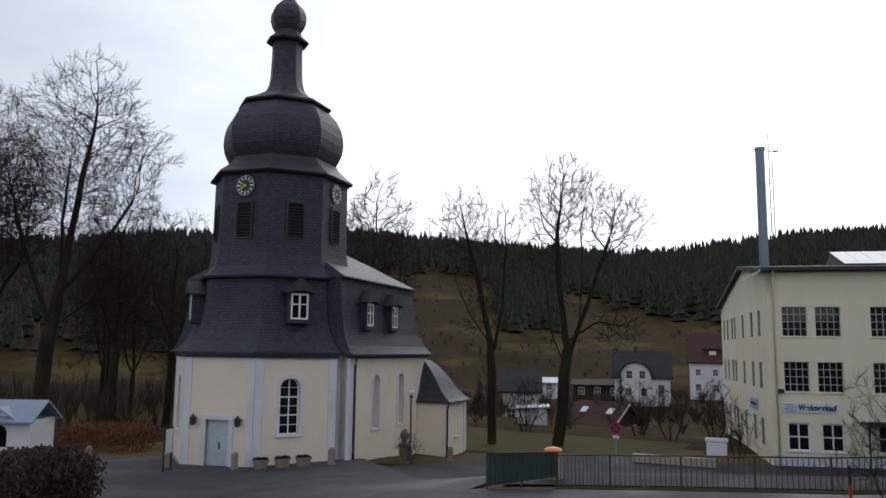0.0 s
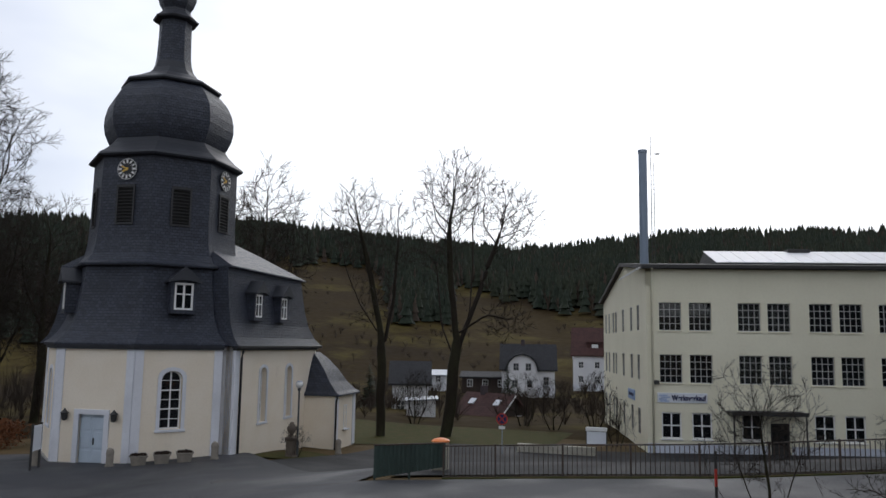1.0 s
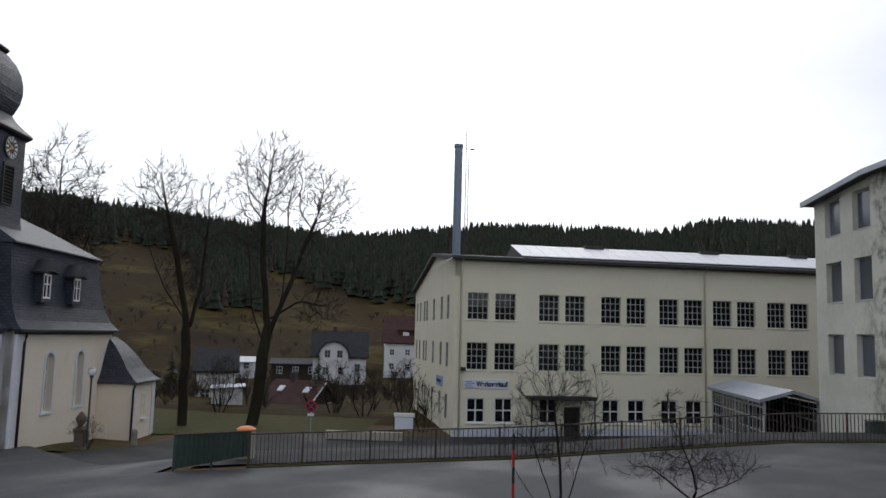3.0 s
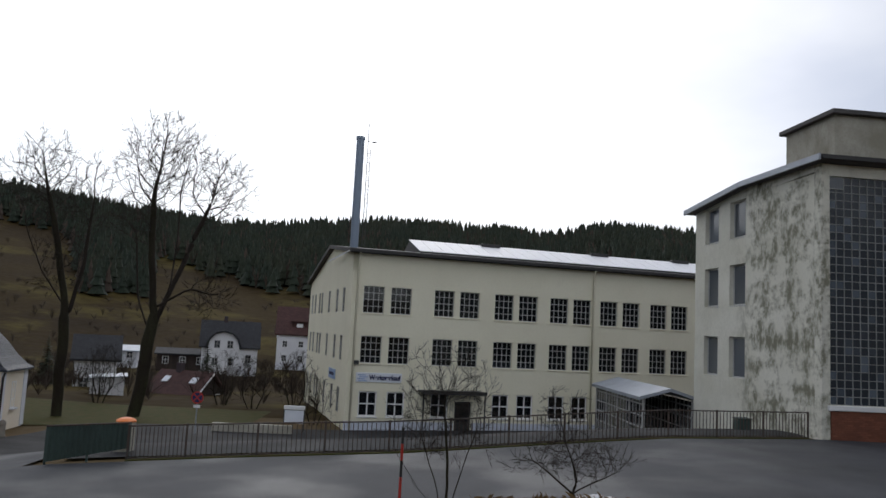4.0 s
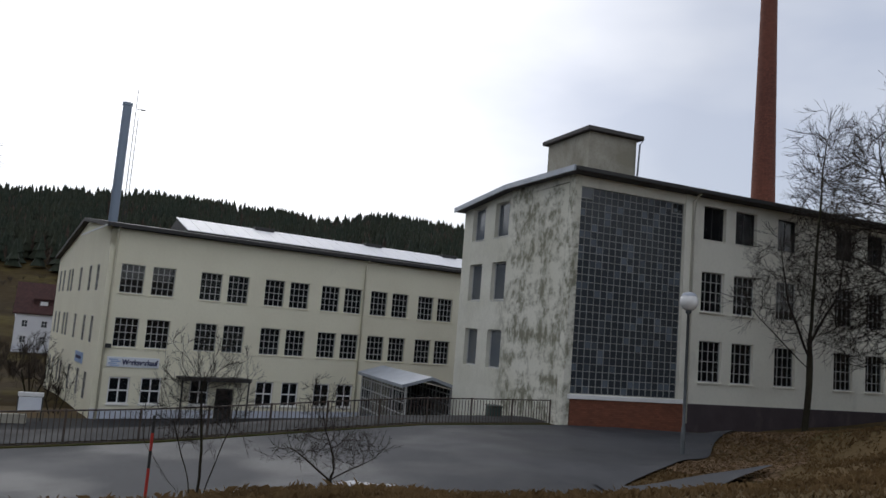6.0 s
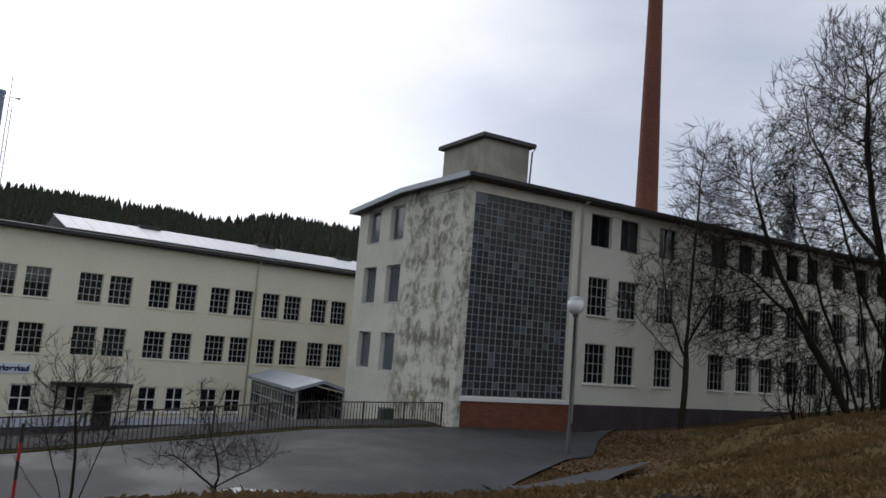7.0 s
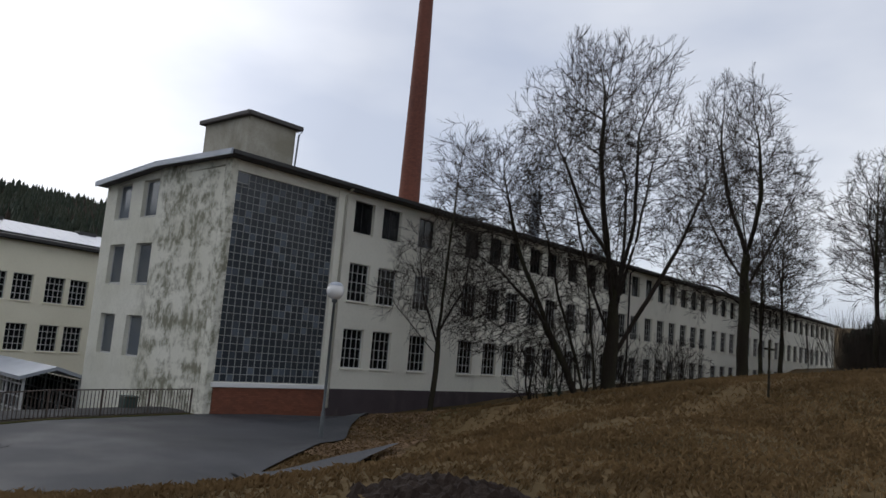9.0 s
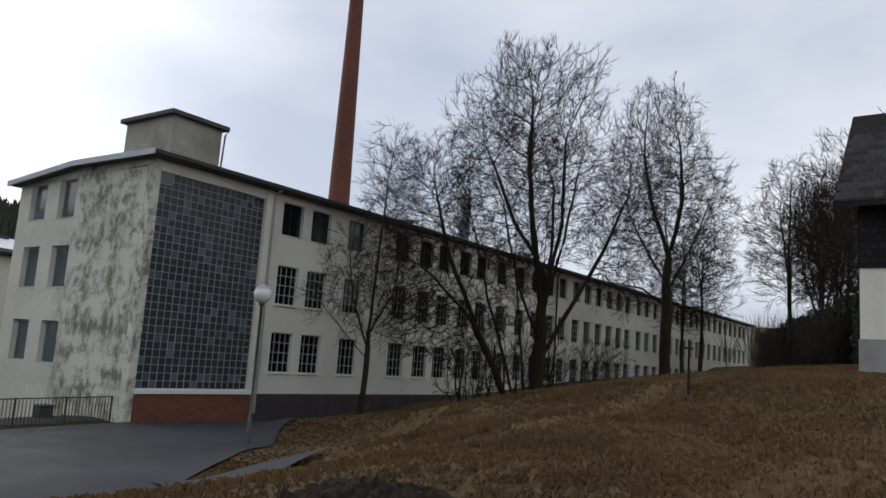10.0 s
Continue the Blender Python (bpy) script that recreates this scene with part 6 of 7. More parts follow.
extrude_xz(bm, [(-1.5, -1.0), (1.5, -1.0), (1.5, 4.1), (-1.2, 3.9)], -2.0, 2.0)
part("wall", bm, "white_wall", shed)
part("roof", boxed((-1.6, 1.65, -2.2, 2.2, 0.0, 0.12)), "zinc", shed, at=pose(0.15, 0, 4.05, 0, -4.2))
house(-36.4, 87.6, -5.6, 22, 4.2, 6.0, 4.3, 2.2, "white_wall", "roof_grey", "small white house with a dark roof behind bare trees", 1, 2, chimney=False)
house(-52.0, 74.0, -5.6, 25, 9.0, 8.0, 4.8, 3.4, "white_wall", "roof_grey", "white house half hidden by bare trees", 1, 3)
house(-52.0, 134.0, -4.6, 16, 7, 6, 2.2, 0.7, "quoin", "zinc", "low grey workshop in the valley", 1, 3, chimney=False)
house(-40.0, 132.0, -5.0, 14, 8.0, 6, 2.6, 0.7, "brown_boards", "roof_grey", "low dark workshop with a flat grey roof", 1, 3, chimney=False)
house(-25.5, 171.0, -2.5, 8, 11, 8, 3.0, 1.0, "quoin", "zinc", "long low pale building on the slope", 1, 5, chimney=False)
pav = thing("garden_pavilion", pose(-39.2, 25.3, -1.95, 0, 0, 28) @ Matrix.Diagonal((0.85, 0.85, 0.85, 1)), "small white pavilion with a blue-grey gabled roof and dark arch", "pavilion")
bm = bmesh.new()
wall(bm, -1.9, 1.9, -1.7, 1.75, [(-0.55, 0.55, 0.2, 1.5)], 0.16)
spandrel(bm, -0.55, 0.55, 1.0, 1.5, 0.16)
part("front_wall", bm, "white_wall", pav, at=pose(0, -1.4, 0))
bm = bmesh.new()
extrude_xz(bm, [(-1.0, 1.75), (1.0, 1.75), (0, 2.4)], -1.4, -1.24)
part("gable", bm, "white_wall", pav)
part("back_wall", boxed((-1.9, 1.9, 1.3, 1.45, -1.7, 1.75), (-1.9, -1.75, -1.24, 1.3, -1.7, 1.75), (1.75, 1.9, -1.24, 1.3, -1.7, 1.75)), "white_wall", pav)
# added sheet behind the arch, its shade put into the colour
part("inner_wall", boxed((-1.7, 1.7, -0.2, -0.1, -0.4, 1.7)), "interior_shade", pav)
bm = bmesh.new()
extrude_xz(bm, [(-1.85, 1.6), (0, 2.75), (1.85, 1.6), (1.85, 1.7), (0, 2.87), (-1.85, 1.7)], -2.2, 2.2)
part("roof", bm, "pavilion_roof", pav, at=pose(0, 0, 0, 0, 0, 90))
bm = bmesh.new()
extrude_xz(bm, [(-1.2, 1.68), (0, 2.42), (1.2, 1.68), (1.2, 1.78), (0, 2.54), (-1.2, 1.78)], -1.65, 0.1)
part("porch_roof", bm, "pavilion_roof", pav)

# dark-roofed house at the top of the slope: one long roof side towards the valley
dh = thing("slate_house", pose(28.73, 6.3, 0, 0, 0, -86), "old house with black shingled roof above pale plaster walls", "house")
part("plinth", boxed((-0.04, 9.0, -0.04, 7.0, 2.4, 4.96)), "plinth", dh)
part("wall", boxed((0.0, 9.0, 0.0, 7.0, 4.965, 7.4)), "old_white", dh, "worn white plaster ground floor")
part("upper_wall", boxed((-0.05, 9.05, -0.05, 7.05, 7.405, 9.75)), "shingle_black", dh, "black shingle-clad upper storey")
bm = bmesh.new()
extrude_xz(bm, [(-0.75, 9.45), (3.5, 13.75), (7.75, 9.45), (7.75, 9.65), (3.5, 14.0), (-0.75, 9.65)], -0.7, 9.6)
roof_m = Matrix.Rotation(radians(-90), 4, "Z") @ Matrix.Diagonal((-1, 1, 1, 1))
slope = part("roof", bm, "shingle_black", dh, at=roof_m)
bm = bmesh.new()
extrude_xz(bm, [(0.0, 9.74), (7.0, 9.74), (3.5, 13.5)], 0.0, 0.2)
part("gable", bm, "shingle_black", dh, at=roof_m)
# courses of shingles on the slope, each course a row of single pieces
SHINGLE = mesh_of("shingle", boxed((-0.14, 0.14, -0.36, 0.02, 0.0, 0.018)), "shingle_piece")
pitch = math.atan2(4.35, 4.25)
for j in range(14):
    q = 0.15 + j * 0.31
    for i in range(17):
        u = -0.52 + 0.3 * (i + 0.5 * (j % 2))
        part("shingle", SHINGLE, None, slope, at=Matrix.Rotation(radians(90), 4, "Z") @ Matrix.Diagonal((1, -1, 1, 1)) @ pose(u, -0.75 + (q + 0.3) * math.cos(pitch), 9.67 + (q + 0.3) * math.sin(pitch), math.degrees(pitch) + 3.0, 0.0, 0.0))
for u in (1.5, 4.4):
    grid_window(dh, pose(u, -0.05, 5.5), 0.95, 1.35, 2, 2, "white_paint", sill="plinth")
bm = bmesh.new()
tube(bm, [(1.6, 3.5, 13.8), (1.6, 3.5, 15.1)], [0.02, 0.012], 5)
part("aerial", bm, "dark_metal", dh)

# ---- railing along the road ----
rail = thing("railing", pose(0, 0, 0), "dark iron railing with upright bars along the road", "railing")
BAR = mesh_of("baluster", boxed((-0.011, 0.011, -0.011, 0.011, 0.1, 0.96)), "rust_metal")
POST = mesh_of("post", boxed((-0.03, 0.03, -0.03, 0.03, -0.3, 1.04), bevel=0.006), "rust_metal")
F_ANG = math.degrees(math.atan(0.278))


def on_fence(x):
    return x, fence_y(x), ground_z(x, fence_y(x))


xs = np.concatenate([[-8.8], np.arange(-7.3, 14.01, 1.93)])
for x in xs:
    part("post", POST, None, rail, at=pose(*on_fence(x), 0, 0, F_ANG))
for xa, xb in zip(xs, xs[1:]):
    a, b = Vector(on_fence(xa)), Vector(on_fence(xb))
    for h, r in ((1.0, 0.026), (0.1, 0.016)):
        bm = bmesh.new()
        tube(bm, [a + Vector((0, 0, h)), b + Vector((0, 0, h))], [r, r], 6)
        part("rail", bm, "rust_metal", rail)
    n = 14
    for k in range(1, n):
        p = a.lerp(b, k / n)
        part("baluster", BAR, None, rail, at=pose(p.x, p.y, p.z, 0, 0, F_ANG))
bm = bmesh.new()
for xa, xb in zip(xs, xs[1:]):
    a, b = Vector(on_fence(xa)), Vector(on_fence(xb))
    for (dy0, dy1, dz0, dz1) in ((-0.16, 0.16, -0.5, 0.08),):
        va = [bm.verts.new(a + Vector((0, dy, dz))) for dy, dz in ((dy0, dz0), (dy1, dz0), (dy1, dz1), (dy0, dz1))]
        vb = [bm.verts.new(b + Vector((0, dy, dz))) for dy, dz in ((dy0, dz0), (dy1, dz0), (dy1, dz1), (dy0, dz1))]
        for i in range(4):
            bm.faces.new((va[i], va[(i + 1) % 4], vb[(i + 1) % 4], vb[i]))
bmesh.ops.recalc_face_normals(bm, faces=bm.faces[:])
kerb = new("kerb", mesh_of("kerb", bm, "moss"))
tagged(kerb, "mossy concrete edge under the railing", "kerb", kind="structure")
# green sheet panel at the end of the railing
gp = thing("sheet_fence", pose(0, 0, 0), "dark green corrugated sheet fence panel", "fence")
a, b = Vector((-10.94, 22.1, -0.86)), Vector((-8.85, 22.6, -0.74))
bm = bmesh.new()
n = 30
vs = []
for k in range(n + 1):
    p = a.lerp(b, k / n) + Vector((0.28, -1.0, 0)).normalized() * (0.02 if k % 2 else -0.02)
    vs.append((bm.verts.new(p + Vector((0, 0, 0.03 + 0.28 * k / n))), bm.verts.new(p + Vector((0, 0, 1.0)))))
for (p0, p1), (q0, q1) in zip(vs, vs[1:]):
    bm.faces.new((p0, q0, q1, p1))
sheet_ob = part("sheet", bm, "green_panel", gp)
sheet_ob.modifiers.new("thick", "SOLIDIFY").thickness = 0.008
for k in (0.0, 0.5, 1.0):
    p = a.lerp(b, k)
    part("post", boxed((-0.03, 0.03, -0.03, 0.03, -0.4, 1.03)), "green_panel", gp, at=pose(p.x, p.y + 0.06, p.z, 0, 0, F_ANG))
bm = bmesh.new()
tube(bm, [a + Vector((0, 0, 1.02)), b + Vector((0, 0, 1.02))], [0.03, 0.03], 6)
part("top_rail", bm, "rust_metal", gp)
# orange-capped grit bin behind the sheet
gb = thing("grit_bin", pose(-9.5, 24.1, ground_z(-9.5, 24.1)), "grey grit bin with an orange lid", "bin")
part("box", boxed((-0.24, 0.24, -0.22, 0.22, 0, 0.95), bevel=0.04), "concrete", gb)
bm = bmesh.new()
lathe(bm, [(0.3, 0.95), (0.3, 0.99), (0.2, 1.05), (0.05, 1.08)], 12)
part("lid", bm, "orange_paint", gb, "orange plastic lid", uv=False)

# ---- glazed entrance porch between the factories ----
pc = thing("entrance_porch", pose(12.4, 40.2, -2.9, 0, 0, 1), "grey glazed steel entrance porch with a low gabled roof", "porch")
PWX, PDY, PHZ = 1.3, 9.6, 3.3
bm = bmesh.new()
extrude_xz(bm, [(-PWX - 0.35, PHZ - 0.05), (0, PHZ + 0.45), (PWX + 0.35, PHZ - 0.05), (PWX + 0.35, PHZ + 0.12), (0, PHZ + 0.62), (-PWX - 0.35, PHZ + 0.12)], -0.4, PDY)
part("roof", bm, "zinc", pc)
for k in range(5):
    y = k * PDY / 4.0
    for s in (-1, 1):
        part("post", boxed((s * PWX - 0.06, s * PWX + 0.06, y - 0.06, y + 0.06, -0.6, PHZ)), "grey_paint", pc)
for s in (-1, 1):
    part("glazing", boxed((s * PWX - 0.01, s * PWX + 0.01, 0.1, PDY, 0.0, PHZ - 0.05)), "glass", pc)
    for z in (0.6, 1.2, 1.8, 2.4, 3.0):
        part("glazing_bar", boxed((s * PWX - 0.035, s * PWX + 0.035, 0.0, PDY, z - 0.03, z + 0.03)), "grey_paint", pc)
    for k in range(1, 16):
        y = k * PDY / 16
        part("glazing_bar", boxed((s * PWX - 0.03, s * PWX + 0.03, y - 0.02, y + 0.02, 0.0, PHZ)), "grey_paint", pc)
# closes the porch; near-black paint gives the shade of its depth
part("back_wall", boxed((-PWX, PWX, PDY - 0.1, PDY, 0, PHZ)), "interior_shade", pc)
part("side_wall", boxed((PWX + 0.1, PWX + 1.7, 0.3, 0.5, -1.2, 3.3)), "old_white", pc)
wb = thing("waste_bin", pose(12.6, 31.5, ground_z(12.6, 31.5)), "low dark green waste bin behind the railing", "bin")
part("body", boxed((-0.28, 0.28, -0.3, 0.3, 0.0, 0.5), bevel=0.04), "green_panel", wb)
part("lid", boxed((-0.3, 0.3, -0.34, 0.32, 0.503, 0.57), bevel=0.03), "green_panel", wb)

# ---- court furniture ----
strip_w = thing("court_wall", pose(-10.9, 48.2, 0, 0, 0, 2), "weathered concrete retaining wall of the court", "wall", kind="structure")
part("stone_course", boxed((-2.1, 2.7, -0.2, 0.2, -5.0, -2.85)), "concrete", strip_w)
nb = thing("notice_board", pose(-8.28, 49.4, ground_z(-8.28, 49.4) + 0.05) @ Matrix.Diagonal((0.66, 0.66, 0.68, 1)), "white glazed notice board on two posts", "notice board")
for x in (-0.95, 0.95):
    part("post", boxed((x - 0.05, x + 0.05, -0.05, 0.05, 0, 2.3)), "dark_metal", nb)
part("panel", boxed((-0.9, 0.9, -0.07, 0.05, 0.75, 1.95), bevel=0.01), "sign_white", nb)
part("header", boxed((-1.0, 1.0, -0.12, 0.1, 2.0, 2.35), bevel=0.03), "white_paint", nb)
ns = thing("no_parking_sign", pose(-13.6, 46.6, ground_z(-13.6, 46.6)), "round blue no-stopping sign with a red ring on a grey post", "road sign")
bm = bmesh.new()
tube(bm, [(0, 0, 0), (0, 0, 2.45)], [0.035, 0.035], 8)
part("post", bm, "zinc", ns)
for r, y, mt, nm in ((0.36, -0.05, "red_paint", "ring"), (0.28, -0.06, "sign_blue", "disc")):
    bm = bmesh.new()
    bmesh.ops.create_cone(bm, cap_ends=True, segments=28, radius1=r, radius2=r, depth=0.02, matrix=pose(0, y, 2.15, 90))
    part(nm, bm, mt, ns)
for ang in (45, -45):
    part("red_bar", boxed((-0.29, 0.29, -0.006, 0.006, -0.035, 0.035)), "red_paint", ns, at=pose(0, -0.076 - 0.003 * (ang > 0), 2.15, 0, ang, 0))
part("plate", boxed((-0.2, 0.2, -0.06, -0.04, 1.55, 1.72)), "white_paint", ns)

# ---- street lamp ----


def street_lamp(x, y, h, label, globe=0.31):
    ob = thing("street_lamp", pose(x, y, ground_z(x, y)), label, "street lamp", "globe street lamps")
    bm = bmesh.new()
    lathe(bm, [(0.075, -0.2), (0.075, 0.9), (0.05, 0.95), (0.045, h - 0.5), (0.09, h - 0.48), (0.1, h - 0.36), (0.06, h - 0.33)], 12)
    part("pole", bm, "lamp_pole", ob, uv=False, smooth=True)
    bm = bmesh.new()
    bmesh.ops.create_uvsphere(bm, u_segments=24, v_segments=14, radius=globe, matrix=pose(0, 0, h - 0.33 + globe * 0.8))
    part("globe", bm, "globe", ob, "frosted white glass globe", smooth=True)
    bm = bmesh.new()
    top = h - 0.33 + globe * 0.8
    lathe(bm, [(globe * 0.87, top + globe * 0.58), (globe * 0.58, top + globe * 0.9), (globe * 0.2, top + globe * 1.02)], 18)
    part("cap", bm, "zinc", ob, uv=False, smooth=True)
    return ob


street_lamp(15.25, 21.75, 5.15, "grey street lamp with a frosted globe at the road edge")
street_lamp(-22.0, 36.5, 4.0, "grey street lamp with a frosted globe by the church wall", 0.2)

# red and black snow pole
sp = thing("snow_pole", pose(-1.0, 16.9, ground_z(-1.0, 16.9)), "red marker pole with dark bands at the road edge", "marker pole")
for k in range(5):
    bm = bmesh.new()
    tube(bm, [(0, 0, k * 0.35 - (0.2 if k == 0 else 0)), (0, 0, (k + 1) * 0.35 - 0.002)], [0.03, 0.03], 8)
    part("band", bm, "red_paint" if k in (0, 1, 3) else "dark_metal", sp)

# ---- church forecourt ----


def bollard(x, y):
    ob = thing("stone_bollard", pose(x, y, ground_z(x, y)), "round-topped weathered sandstone bollard", "bollard", "stone bollards round the church")
    bm = bmesh.new()
    lathe(bm, [(0.2, -0.3), (0.2, 0.12), (0.17, 0.2), (0.165, 0.62), (0.18, 0.64), (0.18, 0.72), (0.14, 0.84), (0.06, 0.9)], 12)
    part("shaft", bm, "stone", ob, uv=False, smooth=False)


for x, y in ((-27.2, 28.75), (-30.9, 28.1), (-23.6, 31.6), (-21.9, 41.0), (-18.0, 41.5), (-37.0, 28.3)):
    bollard(x, y)


def planter(x, y, turn):
    ob = thing("planter", pose(x, y, ground_z(x, y) + 0.02, 0, 0, turn), "grey stone planter with dark withered plants", "planter", "planters by the church wall")
    bm = bmesh.new()
    lathe(bm, [(0.36, 0.0), (0.42, 0.06), (0.5, 0.42), (0.54, 0.44), (0.54, 0.5), (0.46, 0.5), (0.44, 0.42)], 4, math.pi / 4)
    part("tub", bm, "stone", ob, uv=False)
    bm = bmesh.new()
    rng = random.Random(int(x * 100))
    for _ in range(70):
        px, py = rng.uniform(-0.32, 0.32), rng.uniform(-0.32, 0.32)
        r = rng.uniform(0.04, 0.1)
        bmesh.ops.create_cone(bm, cap_ends=False, segments=4, radius1=r, radius2=0.0, depth=r * 2.2, matrix=pose(px, py, 0.47 + rng.uniform(0, 0.08), rng.uniform(-40, 40), rng.uniform(-40, 40)))
    part("plants", bm, "soil", ob)


for k in range(3):
    planter(-26.1 + 0.78 * k, 29.35 + 0.62 * k, 40)
pl = thing("stone_pillar", pose(-22.1, 36.05, ground_z(-22.1, 36.05)) @ Matrix.Diagonal((0.85, 0.85, 0.95, 1)), "weathered stone pillar with an urn beside the church", "pillar")
bm = bmesh.new()
lathe(bm, [(0.42, -0.4), (0.42, 0.12), (0.34, 0.2), (0.32, 0.95), (0.42, 1.02), (0.42, 1.12), (0.2, 1.22)], 4, math.pi / 4)
part("pedestal", bm, "dark_stone", pl, uv=False)
bm = bmesh.new()
lathe(bm, [(0.1, 1.2), (0.14, 1.3), (0.28, 1.5), (0.3, 1.65), (0.18, 1.8), (0.1, 1.95)], 12)
part("urn", bm, "dark_stone", pl, uv=False, smooth=True)
ib = thing("information_board", pose(-30.11, 27.31, ground_z(-30.11, 27.31), 0, 0, 115), "small information board on posts by the church", "notice board")
for x in (-0.45, 0.45):
    part("post", boxed((x - 0.04, x + 0.04, -0.04, 0.04, -0.2, 2.1)), "dark_metal", ib)
part("panel", boxed((-0.42, 0.42, -0.05, 0.03, 0.9, 2.0)), "sign_white", ib)
bench = thing("bench", pose(-37.8, 28.4, ground_z(-37.8, 28.4), 0, 0, 35), "dark wooden bench on the lawn beside the church", "bench")
for z, y in ((0.45, -0.12), (0.45, 0.06), (0.75, 0.2), (0.9, 0.22)):
    part("slat", boxed((-0.9, 0.9, y - 0.07, y + 0.07, z - 0.02, z + 0.02)), "brown_boards", bench)
for x in (-0.75, 0.75):
    part("leg", boxed((x - 0.05, x + 0.05, -0.18, 0.2, -0.2, 0.43)), "stone", bench)
# manhole in the road
mh = thing("manhole_cover", pose(-17.6, 24.0, ground_z(-17.6, 24.0) + 0.085), "dark cast-iron manhole cover in the asphalt", "manhole cover")
bm = bmesh.new()
lathe(bm, [(0.5, -0.05), (0.5, 0.012), (0.47, 0.018), (0.36, 0.012)], 24)
part("lid", bm, "dark_metal", mh, uv=False)

# ---- grass slope details ----
st = thing("sapling_stake", pose(17.8, 7.7, ground_z(17.8, 7.7)), "thin stake with a cross batten on the slope", "stake")
bm = bmesh.new()
tube(bm, [(0, 0, -0.2), (0, 0, 1.35)], [0.03, 0.025], 6)
part("post", bm, "bark", st)
part("batten", boxed((-0.25, 0.25, -0.02, 0.02, 1.1, 1.15)), "bark", st)


def heap(x, y, r, h):
    rng = random.Random(8)
    bm = bmesh.new()
    bmesh.ops.create_grid(bm, x_segments=46, y_segments=46, size=r * 1.25)
    for v in bm.verts:
        q = math.hypot(v.co.x, v.co.y) / r
        z = h * smooth01(1 - q) * 1.0 if q < 1 else -0.06
        z += 0.07 * noise.noise(v.co * 3.0) + 0.08 * noise.noise(v.co * 7.0) + rng.uniform(-0.035, 0.045)
        v.co.z = ground_z(x + v.co.x, y + v.co.y) + z - (0.12 if q > 0.9 else 0)
    ob = new("earth_mound", mesh_of("earth_mound", bm, "soil"))
    ob.matrix_basis = pose(x, y, 0)
    tagged(ob, "low heap of dark earth on the grass", "mound")


heap(5.25, 5.75, 1.15, 0.2)
for k, (x, y, r) in enumerate(((3.3, 17.25, 0.6), (2.0, 17.05, 0.3), (4.1, 17.3, 0.25))):
    bm = bmesh.new()
    bmesh.ops.create_grid(bm, x_segments=16, y_segments=16, size=r)
    for v in bm.verts:
        q = math.hypot(v.co.x, v.co.y * 1.6) / r
        v.co.z = ground_z(x + v.co.x, y + v.co.y) + (0.2 * r * max(0, 1 - q) ** 0.6 + 0.06 if q < 1 else -0.1) + 0.06 * noise.noise(v.co * 7 + Vector((k, 0, 0)))
    ob = new("snow_patch", mesh_of("snow_patch", bm, "snow", smooth=True))
    ob.matrix_basis = pose(x, y, 0)
    tagged(ob, "dirty melting snow patch at the roadside", "snow patch", "snow patches")


def grass(name, n, box_xy, keep, h0, h1, label, seed):
    """Dry bent grass blades."""
    rng = random.Random(seed)
    verts, faces = [], []
    x0, x1, y0, y1 = box_xy
    while n > 0:
        x, y = rng.uniform(x0, x1), rng.uniform(y0, y1)
        if not keep(x, y, rng):
            n -= 0.2
            continue
        n -= 1
        z = ground_z(x, y) - 0.03
        for _ in range(4):
            a = rng.random() * 6.283
            h = rng.uniform(h0, h1)
            lx, ly = h * rng.uniform(0.2, 1.0) * math.cos(a), h * rng.uniform(0.2, 1.0) * math.sin(a)
            w = 0.010 + 0.006 * rng.random() + 0.0006 * math.hypot(x, y)
            ox, oy = rng.uniform(-0.1, 0.1), rng.uniform(-0.1, 0.1)
            b = len(verts)
            verts.extend([(x + ox - w, y + oy, z), (x + ox + w, y + oy + w, z), (x + ox + lx * 0.5, y + oy + ly * 0.5, z + h * 0.75), (x + ox + lx, y + oy + ly, z + h * rng.uniform(0.5, 1.0))])
            faces.extend([(b, b + 1, b + 2), (b + 1, b + 3, b + 2)])
    scatter_mesh(name, verts, faces, "blade", label, "grass")


def on_bank(x, y, rng):
    s = y - fence_y(x)
    if y > road_edge(x) - 0.1 and s < 0 and x < 24 or (10 <= x < 13.5 and 14.9 + 0.25 * (x - 10) < y < 17.55 - 0.45 * (x - 10)):
        return False
    if s > -2.6 or math.hypot(x - 5.25, y - 5.75) < 1.1:
        return False
    path = abs((y - 8.95) + 0.06 * (x - 13)) < 0.6 and x > 10 or abs((y - 15.5) - 0.18 * (x - 14)) < 0.7
    return rng.random() < (0.22 if path else 0.6 + 0.4 * (noise.noise((x * 0.3, y * 0.3, 2.0)) * 0.5 + 0.5))


grass("bank_grass", 34000, (-6, 30, 3.5, 25.5), on_bank, 0.04, 0.16, "dry yellow-brown winter grass on the bank", 1)
grass("slope_grass", 22000, (8, 34, -8, 12), on_bank, 0.05, 0.18, "dry yellow-brown winter grass on the slope", 4)
grass("far_grass", 12000, (30, 62, -4, 25.5), on_bank, 0.10, 0.26, "dry yellow-brown winter grass on the crest", 2)
grass("tall_grass", 3200, (-4, 10, 12.4, 17.4), lambda x, y, rng: -2.6 < y - road_edge(x) < -0.15 and x < 10 and rng.random() < 0.6, 0.14, 0.38, "tall dry roadside grass", 3)


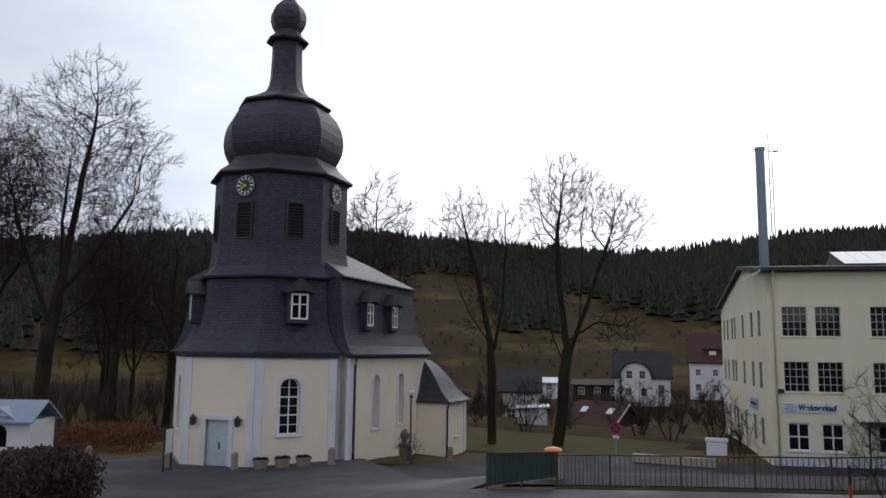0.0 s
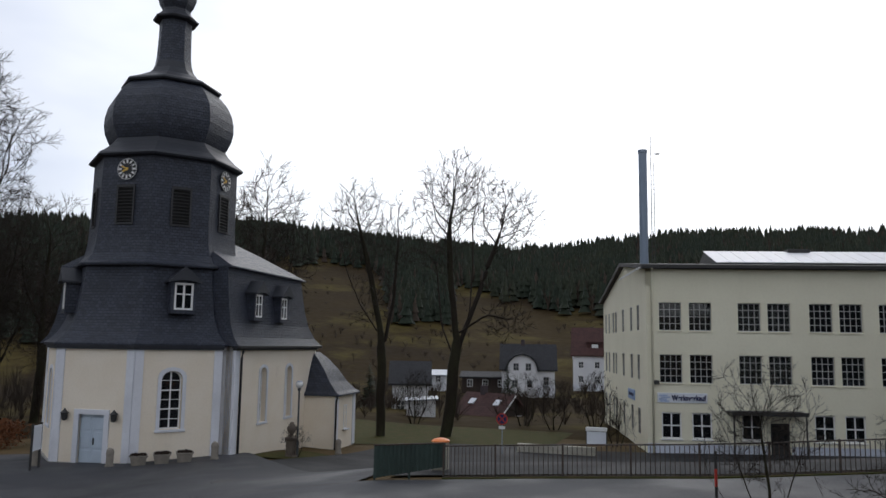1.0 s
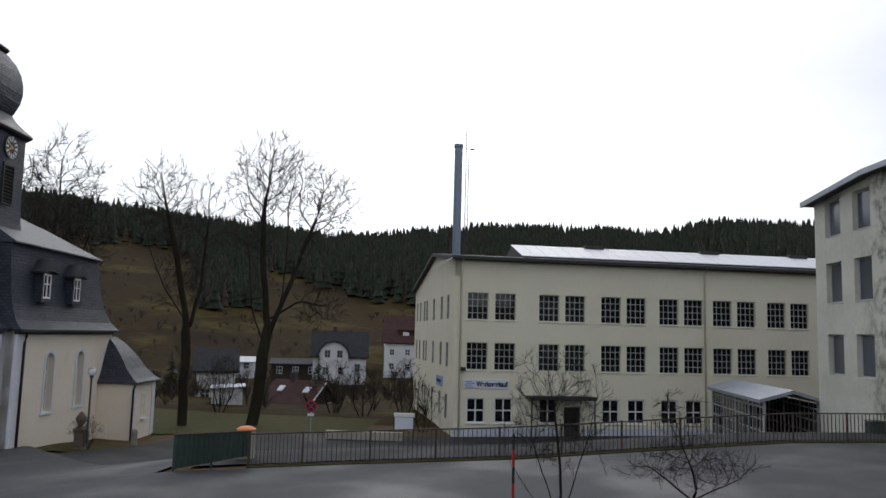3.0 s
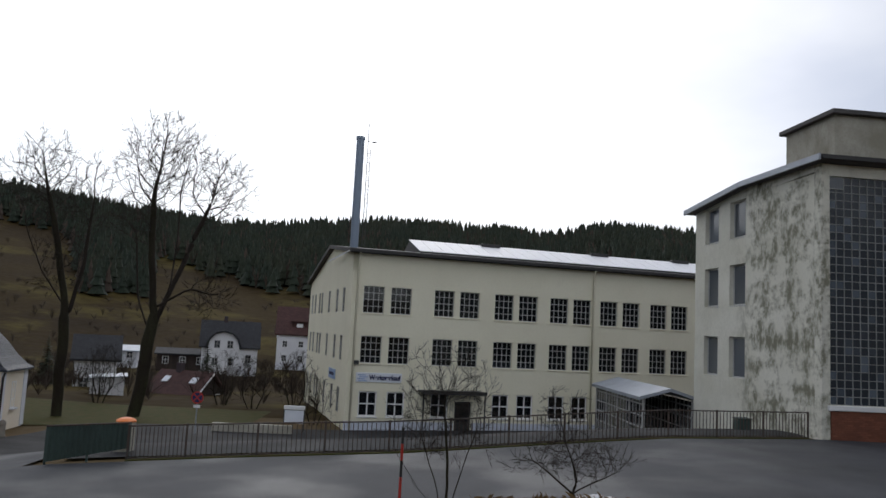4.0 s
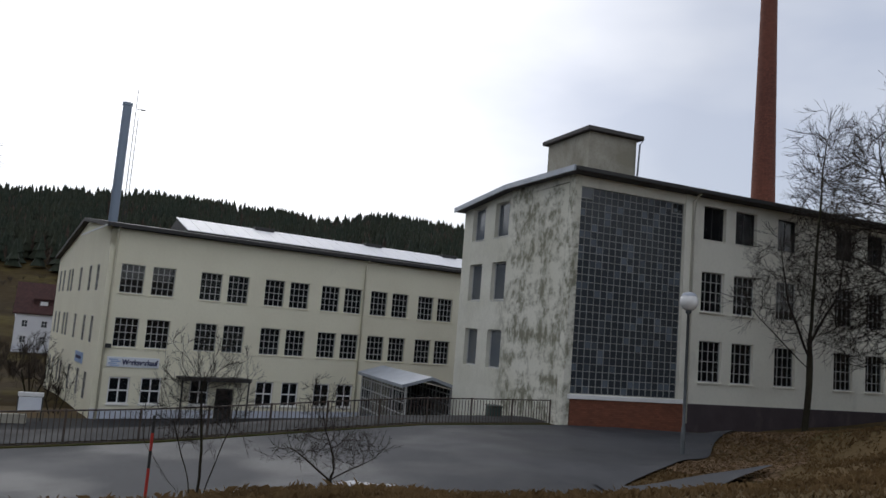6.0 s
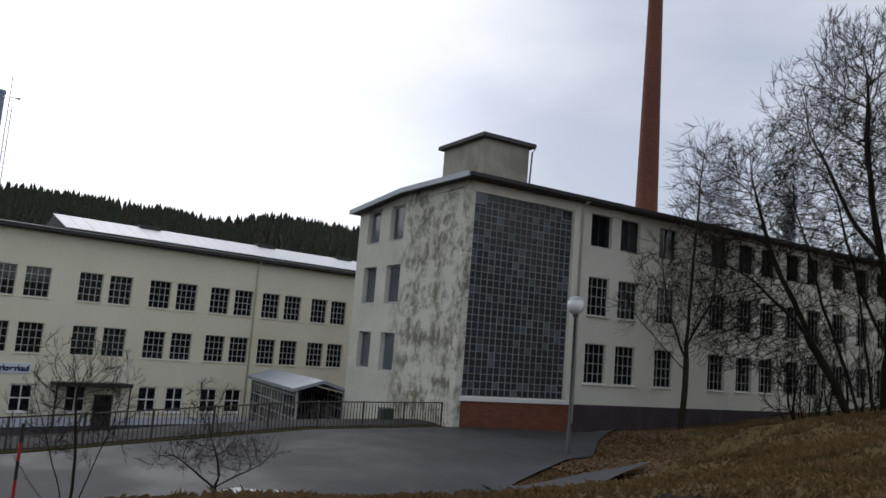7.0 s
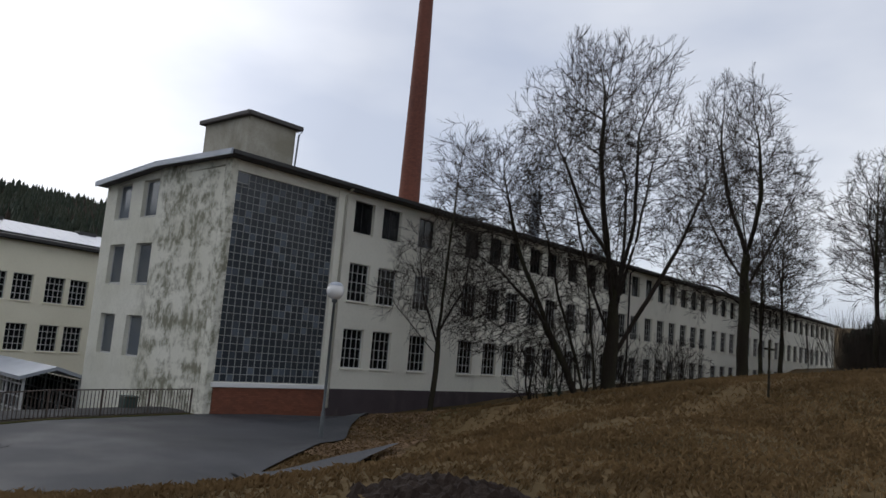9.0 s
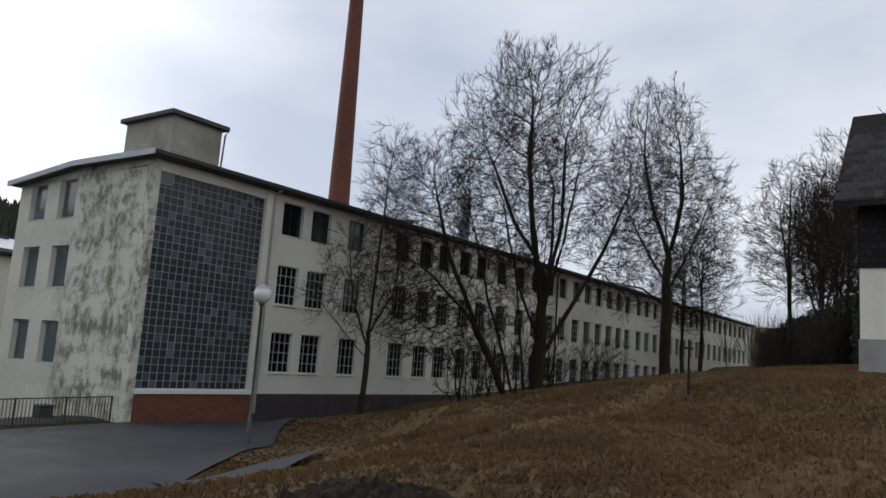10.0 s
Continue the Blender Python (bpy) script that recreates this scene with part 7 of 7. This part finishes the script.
def litter():
    rng = random.Random(12)
    verts, faces = [], []
    while len(faces) < 16000:
        x = rng.uniform(12.5, 30)
        y = road_edge(min(x, 22)) - rng.uniform(0.05, 4.2) ** 1.0 if x < 22 else rng.uniform(20.5, 25.8)
        z = ground_z(x, y) + 0.015 + 0.05 * rng.random()
        r, a = rng.uniform(0.025, 0.065), rng.random() * 6.283
        b = len(verts)
        for k in range(3):
            q = a + 2.1 * k
            verts.append((x + r * math.cos(q), y + r * math.sin(q), z + rng.uniform(-0.01, 0.03)))
        faces.append((b, b + 1, b + 2))
    scatter_mesh("leaf_litter", verts, faces, "litter", "fallen brown leaves on the bank", "leaf litter")


litter()
# hedges


def hedge(x0, y0, dx, dy, h, n, material, label, size=1.0):
    rng = random.Random(9)
    hv, hf = [], []
    for _ in range(n):
        x, y = x0 + rng.uniform(-dx, dx), y0 + rng.uniform(-dy, dy)
        e = max(abs(x - x0) / dx, abs(y - y0) / dy)
        z = ground_z(x, y) + h * rng.random() ** 0.7 * (1 - 0.25 * e ** 4)
        a, r = rng.random() * 6.283, rng.uniform(0.06, 0.15) * size
        b = len(hv)
        hv.extend([(x, y, z), (x + r * math.cos(a), y + r * math.sin(a), z + rng.uniform(-r, r)), (x + rng.uniform(-r, r), y + rng.uniform(-r, r), z + r)])
        hf.append((b, b + 1, b + 2))
    scatter_mesh("hedge", hv, hf, material, label, "hedge")


hedge(-23.12, 15.3, 1.7, 1.5, 2.5, 14000, "brush", "dark leafless clipped hedge by the road")
hedge(-42.0, 33.5, 3.6, 1.1, 1.7, 5000, "beech", "beech hedge with rust-brown winter leaves")
for x, y, r, h in ((84, 25.5, 2.6, 4.5), (80, 22.0, 3.0, 5.5), (75, 18.5, 3.2, 6.0), (70, 15.0, 3.2, 6.5), (65, 12.0, 2.8, 6.5)):
    hedge(x, y, r, r * 0.8, h, 9000, "conifer", "dark evergreen thicket at the end of the slope", 1.9)
ms_ = thing("marker_stone", pose(-24.98, 17.86, ground_z(-24.98, 17.86)), "pale square marker stone on the verge", "marker stone")
part("stone", boxed((-0.17, 0.17, -0.12, 0.12, -0.2, 0.75), bevel=0.03), "concrete", ms_)

# ---- single panes of the stair glazing, last ----
PANE = mesh_of("pane", boxed((-LONG["PW"] / 2 + 0.02, LONG["PW"] / 2 - 0.02, 0.115, 0.13, -LONG["PH"] / 2 + 0.02, LONG["PH"] / 2 - 0.02)), "glass_block")
rest = bmesh.new()
rng = random.Random(2)
for i in range(LONG["NC"]):
    for j in range(LONG["NR"]):
        cx, cz = 0.35 + LONG["PW"] * (i + 0.5), 1.33 + LONG["PH"] * (j + 0.5)
        if j < 18:
            part("pane", PANE, None, LONG["glazing"], at=pose(cx, 0, cz, rng.uniform(-1.2, 1.2), 0, rng.uniform(-1.2, 1.2)))
        else:
            box(rest, cx - LONG["PW"] / 2 + 0.02, cx + LONG["PW"] / 2 - 0.02, 0.115, 0.13, cz - LONG["PH"] / 2 + 0.02, cz + LONG["PH"] / 2 - 0.02)
tagged(part("upper_panes", rest, "glass_block_rest", LONG["glazing"], "upper rows of dull glass panes"), kind="stuff")
